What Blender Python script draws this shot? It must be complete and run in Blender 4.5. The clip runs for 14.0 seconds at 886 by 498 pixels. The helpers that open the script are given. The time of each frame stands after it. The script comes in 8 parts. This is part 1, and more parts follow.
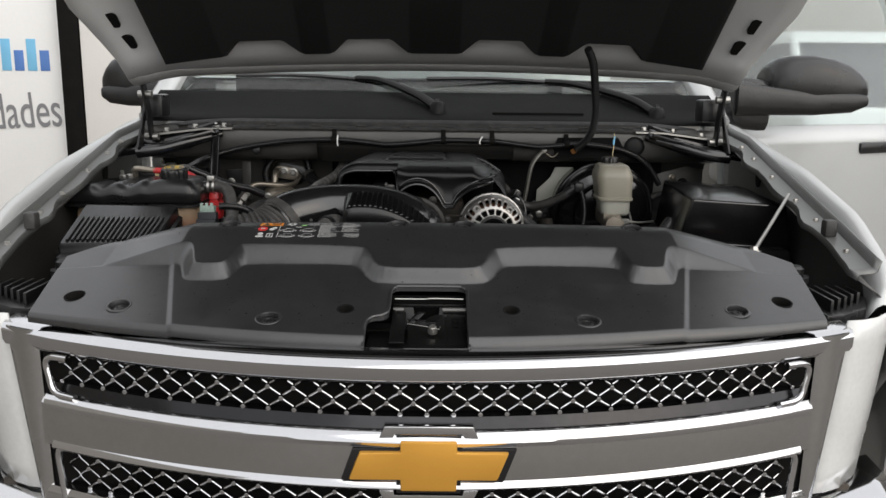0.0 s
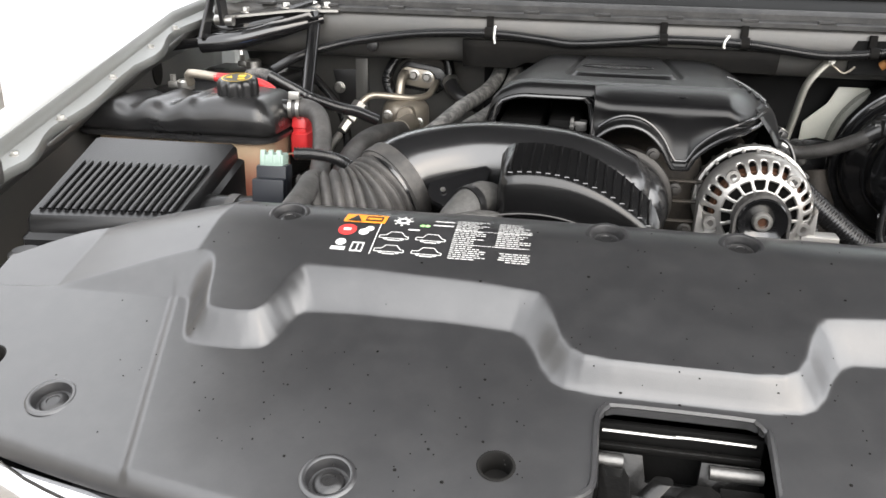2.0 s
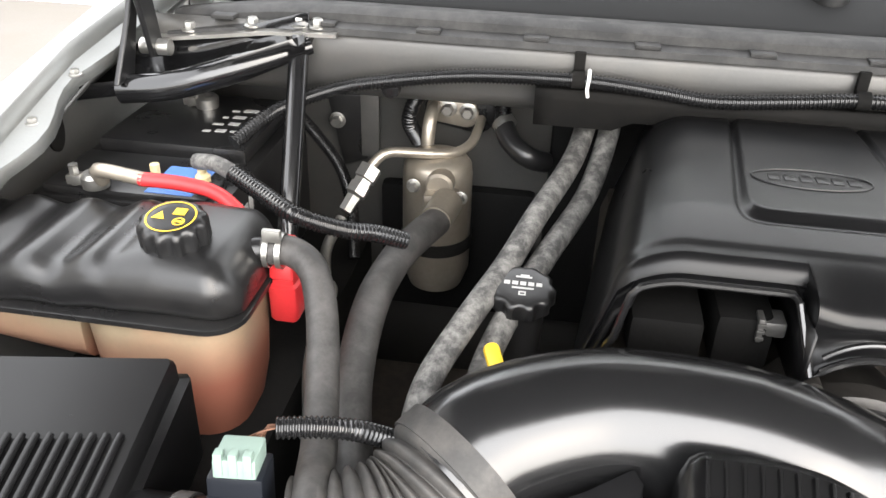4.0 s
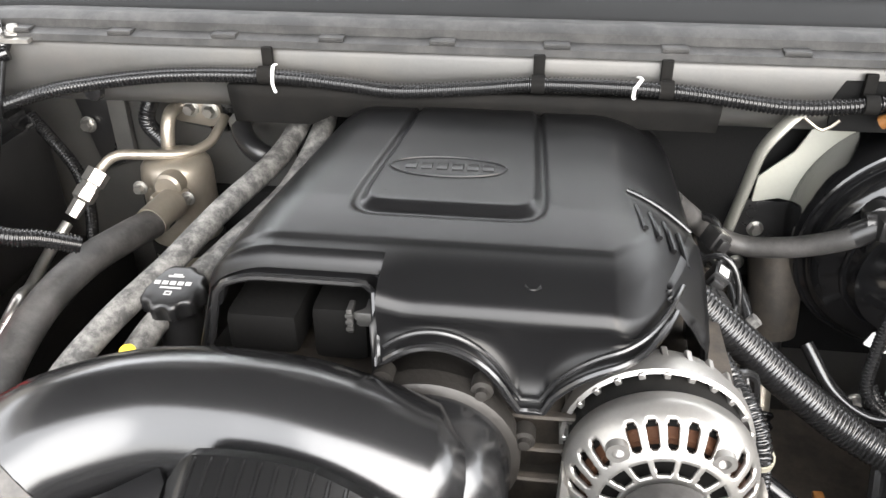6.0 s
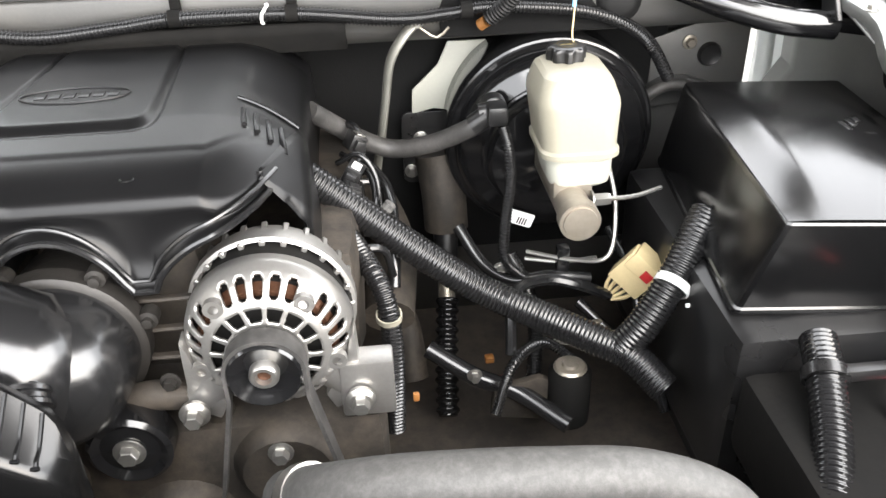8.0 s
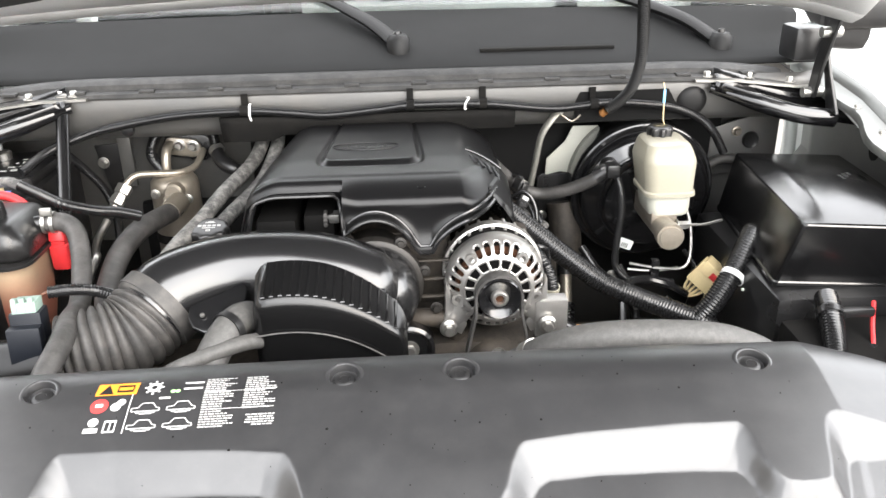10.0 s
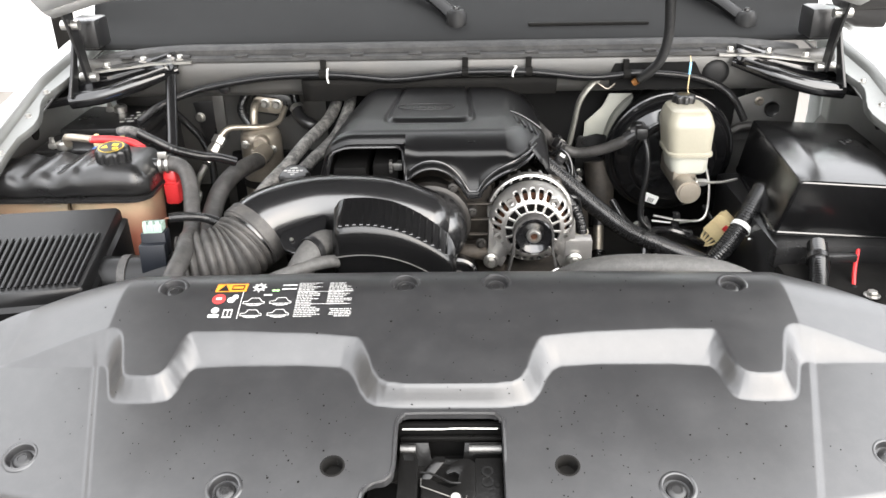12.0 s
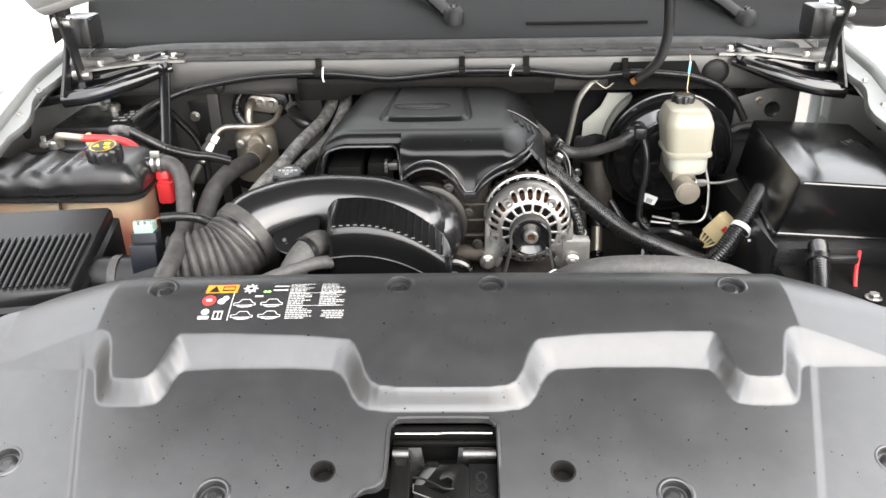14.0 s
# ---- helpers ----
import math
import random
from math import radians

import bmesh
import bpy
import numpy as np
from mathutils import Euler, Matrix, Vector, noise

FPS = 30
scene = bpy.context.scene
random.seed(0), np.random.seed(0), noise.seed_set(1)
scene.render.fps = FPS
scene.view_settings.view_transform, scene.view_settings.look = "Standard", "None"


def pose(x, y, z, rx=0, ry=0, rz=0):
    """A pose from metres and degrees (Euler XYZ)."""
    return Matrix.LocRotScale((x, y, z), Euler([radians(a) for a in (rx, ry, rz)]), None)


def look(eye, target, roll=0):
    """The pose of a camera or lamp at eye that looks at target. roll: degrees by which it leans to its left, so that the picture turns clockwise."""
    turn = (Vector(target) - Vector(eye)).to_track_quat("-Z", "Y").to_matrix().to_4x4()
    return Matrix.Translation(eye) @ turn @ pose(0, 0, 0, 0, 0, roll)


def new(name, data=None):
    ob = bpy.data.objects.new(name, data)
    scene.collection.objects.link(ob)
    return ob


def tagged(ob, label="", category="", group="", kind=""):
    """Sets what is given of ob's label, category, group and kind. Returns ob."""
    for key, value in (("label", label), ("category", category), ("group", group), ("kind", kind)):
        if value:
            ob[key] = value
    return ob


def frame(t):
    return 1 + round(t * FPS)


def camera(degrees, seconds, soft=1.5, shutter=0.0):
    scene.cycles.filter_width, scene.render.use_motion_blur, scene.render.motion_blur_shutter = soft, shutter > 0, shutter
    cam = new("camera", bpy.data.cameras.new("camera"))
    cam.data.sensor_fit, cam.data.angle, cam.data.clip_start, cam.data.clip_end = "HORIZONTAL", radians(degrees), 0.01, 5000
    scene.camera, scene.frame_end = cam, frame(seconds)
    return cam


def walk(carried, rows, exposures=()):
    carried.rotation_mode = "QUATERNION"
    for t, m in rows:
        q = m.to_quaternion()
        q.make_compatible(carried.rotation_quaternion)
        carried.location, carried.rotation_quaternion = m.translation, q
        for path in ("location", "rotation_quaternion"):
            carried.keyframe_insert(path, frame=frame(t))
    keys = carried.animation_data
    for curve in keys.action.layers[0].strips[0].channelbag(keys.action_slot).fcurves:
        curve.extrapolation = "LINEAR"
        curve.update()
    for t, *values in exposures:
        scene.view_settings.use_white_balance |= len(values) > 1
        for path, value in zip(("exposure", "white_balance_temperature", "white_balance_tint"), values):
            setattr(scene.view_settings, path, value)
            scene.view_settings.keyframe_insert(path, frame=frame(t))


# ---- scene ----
cam = camera(57.0, 14.0)
PATH = [
    (0, (0.029, -0.055, 1.493), (0.039, 1.908, 1.109), 0.6),
    (0.5, (-0.005, 0.163, 1.508), (0.019, 2.116, 1.078), 0.6),
    (1, (-0.006, 0.392, 1.507), (-0.049, 2.329, 1.011), -0.1),
    (1.5, (-0.01, 0.63, 1.513), (-0.134, 2.537, 0.925), -0.3),
    (2, (-0.091, 0.827, 1.498), (-0.414, 2.674, 0.802), 1.4),
    (2.5, (-0.242, 1.068, 1.521), (-0.648, 2.837, 0.682), 2.7),
    (2.7, (-0.295, 1.164, 1.553), (-0.728, 2.887, 0.634), 2.1),
    (4.8, (-0.319, 1.525, 1.678), (-0.489, 3.24, 0.663), 1.8),
    (5, (-0.258, 1.523, 1.676), (-0.49, 3.232, 0.663), 1.0),
    (5.5, (-0.087, 1.532, 1.672), (-0.387, 3.223, 0.647), -0.2),
    (6, (0.053, 1.551, 1.672), (-0.18, 3.254, 0.649), -0.5),
    (6.5, (0.183, 1.554, 1.669), (0.022, 3.255, 0.63), -0.8),
    (7, (0.287, 1.512, 1.661), (0.228, 3.214, 0.613), -1.4),
    (7.2, (0.31, 1.493, 1.649), (0.306, 3.189, 0.589), -1.8),
    (9.3, (0.123, 1.116, 1.632), (0.331, 2.858, 0.671), -1.3),
    (9.5, (0.075, 1.04, 1.648), (0.276, 2.813, 0.744), -1.0),
    (10, (0.024, 0.837, 1.747), (0.109, 2.664, 0.939), -1.2),
    (10.5, (0.035, 0.667, 1.782), (0.032, 2.474, 0.925), -1.1),
    (11, (0.03, 0.576, 1.823), (0.007, 2.364, 0.926), -1.5),
    (11.5, (0.026, 0.571, 1.815), (-0.032, 2.361, 0.926), -1.1),
    (12, (0.031, 0.57, 1.813), (-0.018, 2.367, 0.936), -1.2),
    (12.5, (0.035, 0.579, 1.809), (-0.021, 2.371, 0.923), -1.2),
    (13, (0.033, 0.588, 1.806), (-0.023, 2.379, 0.918), -1.1),
    (13.5, (0.032, 0.593, 1.806), (-0.024, 2.383, 0.917), -0.9),
    (14, (0.039, 0.59, 1.803), (-0.01, 2.388, 0.928), -1.1),
]
walk(cam, [(t, look(eye, target, roll)) for t, eye, target, roll in PATH],
     exposures=[(0, -0.3), (0.6, 0.3), (1.0, 0.83), (1.5, 1.3), (2.0, 1.5), (2.5, 1.55), (5, 2.35), (6, 2.42), (7, 2.42), (9.5, 2.25), (10.0, 2.15), (11, 1.98), (12.5, 1.88), (14, 1.88)])

# ---- world and light ----
SUN_EL, SUN_ROT = radians(33), radians(140)
world = bpy.data.worlds.new("world")
scene.world = world
world.use_nodes = True
wn = world.node_tree.nodes
sky = wn.new("ShaderNodeTexSky")
sky.sky_type, sky.sun_disc, sky.sun_elevation, sky.sun_rotation = "NISHITA", False, SUN_EL, SUN_ROT
sky.air_density, sky.dust_density, sky.ozone_density = 1.0, 4.0, 0.6
haze = wn.new("ShaderNodeMixRGB")
haze.inputs[0].default_value = 0.8
haze.inputs[2].default_value = (10.5, 10.5, 10.6, 1)
world.node_tree.links.new(sky.outputs[0], haze.inputs[1])
world.node_tree.links.new(haze.outputs[0], wn["Background"].inputs[0])
wn["Background"].inputs[1].default_value = 0.16
sun = new("sun", bpy.data.lights.new("sun", "SUN"))
sun.data.energy, sun.data.angle, sun.data.color = 2.4, radians(95), (1.0, 0.985, 0.965)
sun.matrix_world = look((2.9, -1.8, 4.1), (0, 1.6, 1.0))


# ---- materials ----
def mat(name, col, rough=0.5, metal=0.0, var=0.18, scale=9.0, fine=140.0, bump=0.15, dust=None, dust_amount=0.0,
        dust_scale=14.0, rough_var=0.12, coat=0.0, spec=0.5, trans=0.0, depth=0.002):
    m = bpy.data.materials.new(name)
    m.use_nodes = True
    nt = m.node_tree
    b = nt.nodes["Principled BSDF"]
    link = nt.links.new
    tc = nt.nodes.new("ShaderNodeTexCoord")
    n1 = nt.nodes.new("ShaderNodeTexNoise")
    n1.inputs["Scale"].default_value, n1.inputs["Detail"].default_value = scale, 6
    n2 = nt.nodes.new("ShaderNodeTexNoise")
    n2.inputs["Scale"].default_value, n2.inputs["Detail"].default_value = fine, 3
    for n in (n1, n2):
        link(tc.outputs["Object"], n.inputs["Vector"])
    mix = nt.nodes.new("ShaderNodeMixRGB")
    mix.inputs[1].default_value = (*[c * (1 - var) for c in col], 1)
    mix.inputs[2].default_value = (*[min(1, c * (1 + var)) for c in col], 1)
    link(n1.outputs["Fac"], mix.inputs[0])
    out = mix.outputs[0]
    grain = nt.nodes.new("ShaderNodeMixRGB")
    grain.blend_type = "MULTIPLY"
    grain.inputs[0].default_value = min(1.0, var * 1.5)
    link(out, grain.inputs[1])
    link(n2.outputs["Fac"], grain.inputs[2])
    out = grain.outputs[0]
    if dust:
        n3 = nt.nodes.new("ShaderNodeTexNoise")
        n3.inputs["Scale"].default_value, n3.inputs["Detail"].default_value, n3.inputs["Roughness"].default_value = dust_scale, 8, 0.7
        link(tc.outputs["Object"], n3.inputs["Vector"])
        ramp = nt.nodes.new("ShaderNodeMapRange")
        ramp.inputs["From Min"].default_value, ramp.inputs["From Max"].default_value = 0.42, 0.72
        ramp.inputs["To Max"].default_value = dust_amount
        link(n3.outputs["Fac"], ramp.inputs["Value"])
        dm = nt.nodes.new("ShaderNodeMixRGB")
        dm.inputs[2].default_value = (*dust, 1)
        link(ramp.outputs[0], dm.inputs[0])
        link(out, dm.inputs[1])
        out = dm.outputs[0]
    link(out, b.inputs["Base Color"])
    rr = nt.nodes.new("ShaderNodeMapRange")
    rr.inputs["To Min"].default_value, rr.inputs["To Max"].default_value = max(0.02, rough - rough_var), min(1, rough + rough_var)
    link(n1.outputs["Fac"], rr.inputs["Value"])
    link(rr.outputs[0], b.inputs["Roughness"])
    b.inputs["Metallic"].default_value = metal
    b.inputs["Specular IOR Level"].default_value = spec
    b.inputs["Coat Weight"].default_value = coat
    b.inputs["Coat Roughness"].default_value = 0.08
    b.inputs["Transmission Weight"].default_value = trans
    if bump:
        bp = nt.nodes.new("ShaderNodeBump")
        bp.inputs["Strength"].default_value, bp.inputs["Distance"].default_value = bump, depth
        link(n2.outputs["Fac"], bp.inputs["Height"])
        link(bp.outputs[0], b.inputs["Normal"])
    return m


M_COVER = mat("cover_plastic", (0.017, 0.017, 0.018), 0.32, spec=0.85, rough_var=0.08, fine=900, bump=0.12, depth=0.0006, dust=(0.16, 0.155, 0.15), dust_amount=0.05, dust_scale=40)
M_ENGINE = mat("engine_plastic", (0.0058, 0.0058, 0.0062), 0.30, fine=1100, bump=0.14, depth=0.0005, spec=0.29, rough_var=0.06)
M_BLACK = mat("black_plastic", (0.010, 0.010, 0.0105), 0.30, fine=500, bump=0.1, depth=0.0005, dust=(0.15, 0.14, 0.13), dust_amount=0.06)
M_DUCT = mat("duct_plastic", (0.010, 0.010, 0.0105), 0.19, fine=900, bump=0.07, depth=0.0004, rough_var=0.04, spec=0.8)
M_GLOSS = mat("gloss_black", (0.007, 0.007, 0.0075), 0.13, var=0.1, bump=0.03, rough_var=0.05, spec=0.75)
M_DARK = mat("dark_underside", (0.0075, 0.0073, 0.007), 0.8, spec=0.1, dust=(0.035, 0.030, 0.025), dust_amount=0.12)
# Base colour lowered to stand for the shade deep in openings.
M_PIT_SHADE = mat("steel_in_pit_shade", (0.004, 0.0039, 0.0038), 0.7, spec=0.08, var=0.3, fine=200, bump=0.2)
M_LATCH = mat("latch_steel", (0.005, 0.0048, 0.0046), 0.30, spec=0.3, var=0.3, fine=200, bump=0.2)
M_IRON = mat("engine_casting", (0.027, 0.023, 0.019), 0.7, metal=0.3, var=0.3, bump=0.5, fine=60, dust=(0.095, 0.076, 0.058), dust_amount=0.6, dust_scale=22)
M_RUBBER = mat("rubber", (0.030, 0.029, 0.028), 0.55, var=0.25, fine=260, bump=0.2, depth=0.0008, dust=(0.16, 0.15, 0.145), dust_amount=0.35, dust_scale=25)
M_HEATER = mat("dusty_rubber", (0.075, 0.073, 0.071), 0.7, var=0.5, fine=300, bump=0.3, depth=0.0008, dust=(0.36, 0.35, 0.33), dust_amount=0.6, dust_scale=60)
M_HOSE = mat("grey_hose_rubber", (0.050, 0.049, 0.047), 0.6, var=0.12, fine=700, bump=0.3, depth=0.0006, dust=(0.14, 0.135, 0.13), dust_amount=0.35, dust_scale=120)
M_PLEAT = mat("bellows_rubber", (0.032, 0.031, 0.030), 0.62, var=0.3, fine=260, bump=0.2, depth=0.0008, dust=(0.105, 0.096, 0.088), dust_amount=0.5, dust_scale=30)
M_MAROON = mat("dirty_red_plastic", (0.10, 0.018, 0.018), 0.6, var=0.4, fine=200, bump=0.1)
M_RESONATOR = mat("resonator_plastic", (0.0048, 0.0048, 0.0050), 0.22, fine=600, bump=0.06, depth=0.0004, spec=0.45, rough_var=0.05)
M_SLEEVE = mat("dull_sleeve", (0.007, 0.007, 0.0072), 0.5, spec=0.25, fine=300, bump=0.1, depth=0.0005)
M_TAB = mat("dull_zinc", (0.15, 0.147, 0.142), 0.42, metal=0.8, var=0.25, fine=200, bump=0.2)
M_CAPPRINT = mat("faded_yellow_print", (0.10, 0.075, 0.016), 0.5, var=0.3, bump=0.0)
M_LOOM = mat("loom_plastic", (0.010, 0.010, 0.0105), 0.20, spec=0.7, fine=300, bump=0.05, depth=0.0004)
M_FLANGE = mat("flange_paint", (0.19, 0.195, 0.19), 0.4, metal=0.5, var=0.08, fine=300, bump=0.04, dust=(0.15, 0.145, 0.13), dust_amount=0.3)
M_SILVER = mat("silver_paint", (0.52, 0.53, 0.525), 0.36, metal=0.35, var=0.04, fine=1500, bump=0.02, coat=0.35, rough_var=0.05)
M_BAYPAINT = mat("bay_paint", (0.082, 0.081, 0.079), 0.42, metal=0.35, var=0.1, fine=300, bump=0.04, dust=(0.12, 0.11, 0.095), dust_amount=0.4, dust_scale=8)
M_CHROME = mat("chrome", (0.64, 0.64, 0.65), 0.09, metal=1.0, var=0.03, fine=80, bump=0.02, rough_var=0.04)
M_CHROME_SATIN = mat("satin_chrome", (0.60, 0.595, 0.59), 0.13, metal=1.0, var=0.08, fine=80, bump=0.03, rough_var=0.06)
M_ALU = mat("cast_aluminium", (0.42, 0.41, 0.395), 0.40, metal=0.85, var=0.12, fine=220, bump=0.25, depth=0.0008, dust=(0.35, 0.32, 0.28), dust_amount=0.3)
M_STEEL = mat("zinc_steel", (0.46, 0.45, 0.425), 0.32, metal=0.9, var=0.15, fine=200, bump=0.1)
M_TAN = mat("tan_aluminium", (0.35, 0.315, 0.265), 0.38, metal=0.7, var=0.15, fine=120, bump=0.15, dust=(0.26, 0.22, 0.17), dust_amount=0.5)
M_GOLD = mat("gold_enamel", (0.72, 0.36, 0.055), 0.33, metal=0.45, var=0.08, fine=500, bump=0.08, coat=0.3)
M_RED = mat("red_plastic", (0.50, 0.025, 0.028), 0.42, var=0.12, fine=200, bump=0.08)
M_TANK = mat("tank_plastic", (0.27, 0.215, 0.145), 0.36, var=0.1, fine=150, bump=0.05, dust=(0.42, 0.22, 0.14), dust_amount=0.4, dust_scale=9)


def tint_by_level(m, col, z0, z1):
    """Stains a plastic with the fluid behind it, below a soft level."""
    nt = m.node_tree
    b = nt.nodes["Principled BSDF"]
    old = b.inputs["Base Color"].links[0].from_socket
    tc = nt.nodes.new("ShaderNodeTexCoord")
    sep = nt.nodes.new("ShaderNodeSeparateXYZ")
    ramp = nt.nodes.new("ShaderNodeMapRange")
    mix = nt.nodes.new("ShaderNodeMixRGB")
    ramp.inputs["From Min"].default_value, ramp.inputs["From Max"].default_value = z1, z0
    mix.inputs[2].default_value = (*col, 1)
    nt.links.new(tc.outputs["Object"], sep.inputs[0])
    nt.links.new(sep.outputs["Z"], ramp.inputs["Value"])
    nt.links.new(ramp.outputs[0], mix.inputs[0])
    nt.links.new(old, mix.inputs[1])
    nt.links.new(mix.outputs[0], b.inputs["Base Color"])


tint_by_level(M_TANK, (0.24, 0.09, 0.06), 1.095, 1.158)
M_PALE = mat("pale_translucent_plastic", (0.36, 0.36, 0.315), 0.35, var=0.06, fine=200, bump=0.05)
M_CREAM = mat("cream_plastic", (0.26, 0.245, 0.195), 0.35, var=0.06, fine=200, bump=0.05)
M_WHITE = mat("white_plastic", (0.80, 0.80, 0.78), 0.45, var=0.04, fine=200, bump=0.03)
M_GREEN = mat("pale_green_plastic", (0.20, 0.27, 0.235), 0.42, var=0.06, fine=200, bump=0.04)
M_NAVY = mat("navy_plastic", (0.006, 0.0075, 0.011), 0.42, spec=0.3, var=0.1, fine=200, bump=0.05)
M_YELLOW = mat("yellow_plastic", (0.78, 0.52, 0.03), 0.42, var=0.06, fine=200, bump=0.05)
M_BEIGE = mat("beige_connector", (0.62, 0.50, 0.28), 0.45, var=0.1, fine=200, bump=0.05)
M_ORANGE = mat("orange_print", (0.60, 0.20, 0.016), 0.5, var=0.06, bump=0.0)
M_TAPE = mat("orange_tape", (0.20, 0.082, 0.018), 0.6, var=0.15, bump=0.1)
M_PRINT = mat("white_print", (0.42, 0.42, 0.41), 0.55, var=0.08, bump=0.0, fine=600)
M_REDPRINT = mat("red_print", (0.45, 0.03, 0.028), 0.5, var=0.06, bump=0.0)
M_GREENPRINT = mat("green_print", (0.30, 0.62, 0.22), 0.5, var=0.06, bump=0.0)
M_BLUEPRINT = mat("blue_print", (0.10, 0.22, 0.55), 0.5, var=0.06, bump=0.0)
M_CYANPRINT = mat("light_blue_print", (0.20, 0.52, 0.78), 0.5, var=0.06, bump=0.0)
M_GREYPRINT = mat("grey_print", (0.22, 0.22, 0.23), 0.5, var=0.06, bump=0.0)
M_COPPER = mat("copper_winding", (0.11, 0.050, 0.028), 0.4, metal=0.6, var=0.3, fine=300, bump=0.4)
M_BRAID = mat("tinned_braid", (0.27, 0.265, 0.235), 0.45, metal=0.7, var=0.2, fine=700, bump=0.6, depth=0.001)
M_MAT = mat("insulation_felt", (0.007, 0.007, 0.007), 0.85, spec=0.12, var=0.3, fine=400, bump=0.4, depth=0.001)
M_FELT = mat("hood_liner", (0.0115, 0.0115, 0.0115), 0.9, var=0.3, fine=500, bump=0.4, depth=0.001)
M_CONCRETE = mat("concrete", (0.16, 0.15, 0.138), 0.8, var=0.15, scale=0.8, fine=60, bump=0.2, dust=(0.12, 0.105, 0.085), dust_amount=0.4, dust_scale=1.5)
M_BANNER = mat("banner_vinyl", (0.80, 0.80, 0.79), 0.5, var=0.03, scale=2, fine=30, bump=0.02)
M_WALLPAINT = mat("wall_paint", (0.72, 0.70, 0.67), 0.7, var=0.06, scale=1.2, fine=80, bump=0.1)
M_YARDWALL = mat("yard_render", (0.30, 0.285, 0.26), 0.85, var=0.12, scale=0.7, fine=40, bump=0.3, dust=(0.2, 0.18, 0.16), dust_amount=0.4, dust_scale=1.2)
M_FUSE = mat("fuse_box_plastic", (0.0045, 0.0045, 0.0048), 0.21, fine=900, bump=0.07, depth=0.0004, spec=0.95, rough_var=0.06)
M_GRIME = mat("grimy_steel", (0.045, 0.038, 0.032), 0.75, var=0.35, fine=60, bump=0.4, dust=(0.10, 0.08, 0.06), dust_amount=0.5, dust_scale=18)
M_TYRE = mat("tyre_rubber", (0.03, 0.03, 0.03), 0.8, bump=0.2)
# Chrome whose dark reflection of the mesh is painted into the base colour.
M_CHROME_DARKREFL = mat("chrome_dark_reflection", (0.045, 0.045, 0.047), 0.16, metal=0.9, var=0.2, fine=80, bump=0.03)
M_LENS = mat("hazed_lens", (0.66, 0.665, 0.65), 0.22, var=0.1, scale=14, fine=90, bump=0.06, coat=0.8)
M_WIRE = mat("grille_wire", (0.56, 0.56, 0.57), 0.18, metal=1.0, var=0.06, bump=0.03, rough_var=0.06)


def glass_mat(name, tint, rough=0.02):
    m = bpy.data.materials.new(name)
    m.use_nodes = True
    b = m.node_tree.nodes["Principled BSDF"]
    n = m.node_tree.nodes.new("ShaderNodeTexNoise")
    n.inputs["Scale"].default_value = 30
    r = m.node_tree.nodes.new("ShaderNodeMapRange")
    r.inputs["To Min"].default_value, r.inputs["To Max"].default_value = rough, rough + 0.03
    m.node_tree.links.new(n.outputs["Fac"], r.inputs["Value"])
    m.node_tree.links.new(r.outputs[0], b.inputs["Roughness"])
    b.inputs["Base Color"].default_value = (*tint, 1)
    b.inputs["Transmission Weight"].default_value = 1.0
    b.inputs["IOR"].default_value = 1.45
    return m


M_COWL = mat("cowl_plastic", (0.0098, 0.0101, 0.0103), 0.75, fine=700, bump=0.2, depth=0.0006, spec=0.12)
M_SEAL = mat("seal_rubber", (0.022, 0.022, 0.022), 0.6, fine=400, bump=0.15, depth=0.0006, spec=0.28, dust=(0.12, 0.115, 0.11), dust_amount=0.3, dust_scale=30)
M_RING = mat("aged_casting", (0.022, 0.020, 0.018), 0.5, metal=0.3, var=0.25, fine=120, bump=0.3)
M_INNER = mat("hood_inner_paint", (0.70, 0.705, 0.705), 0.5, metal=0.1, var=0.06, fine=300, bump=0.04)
# Darker copy of the hood's inner paint; the rail's shade is in its colour.
M_RAIL_SHADE = mat("rail_paint_in_shade", (0.36, 0.36, 0.355), 0.5, metal=0.2, var=0.08, fine=300, bump=0.04, dust=(0.2, 0.19, 0.18), dust_amount=0.4)
M_GLASS = glass_mat("window_glass", (0.80, 0.88, 0.85))


# ---- mesh helpers ----
X0 = 0.011


def thing(name, label, category, at=(0, 0, 0), group="", kind=""):
    e = new(name)
    e.location = at
    e.empty_display_size = 0.05
    return tagged(e, label, category, group, kind)


def part(name, bm, material, parent=None, label="", smooth=40, thick=0.0, bevel=0.0):
    bmesh.ops.recalc_face_normals(bm, faces=bm.faces)
    me = bpy.data.meshes.new(name)
    bm.to_mesh(me)
    bm.free()
    me.materials.append(material)
    if smooth:
        me.shade_smooth()
        me.set_sharp_from_angle(angle=radians(smooth))
    ob = new(name, me)
    if thick:
        s = ob.modifiers.new("thickness", "SOLIDIFY")
        s.thickness, s.offset = thick, -1
    if bevel:
        s = ob.modifiers.new("edge", "BEVEL")
        s.width, s.segments, s.limit_method = bevel, 2, "ANGLE"
    if parent:
        ob.parent = parent
        ob.matrix_parent_inverse = Matrix.Translation(parent.location).inverted()
    if label:
        ob["label"] = label
    return ob


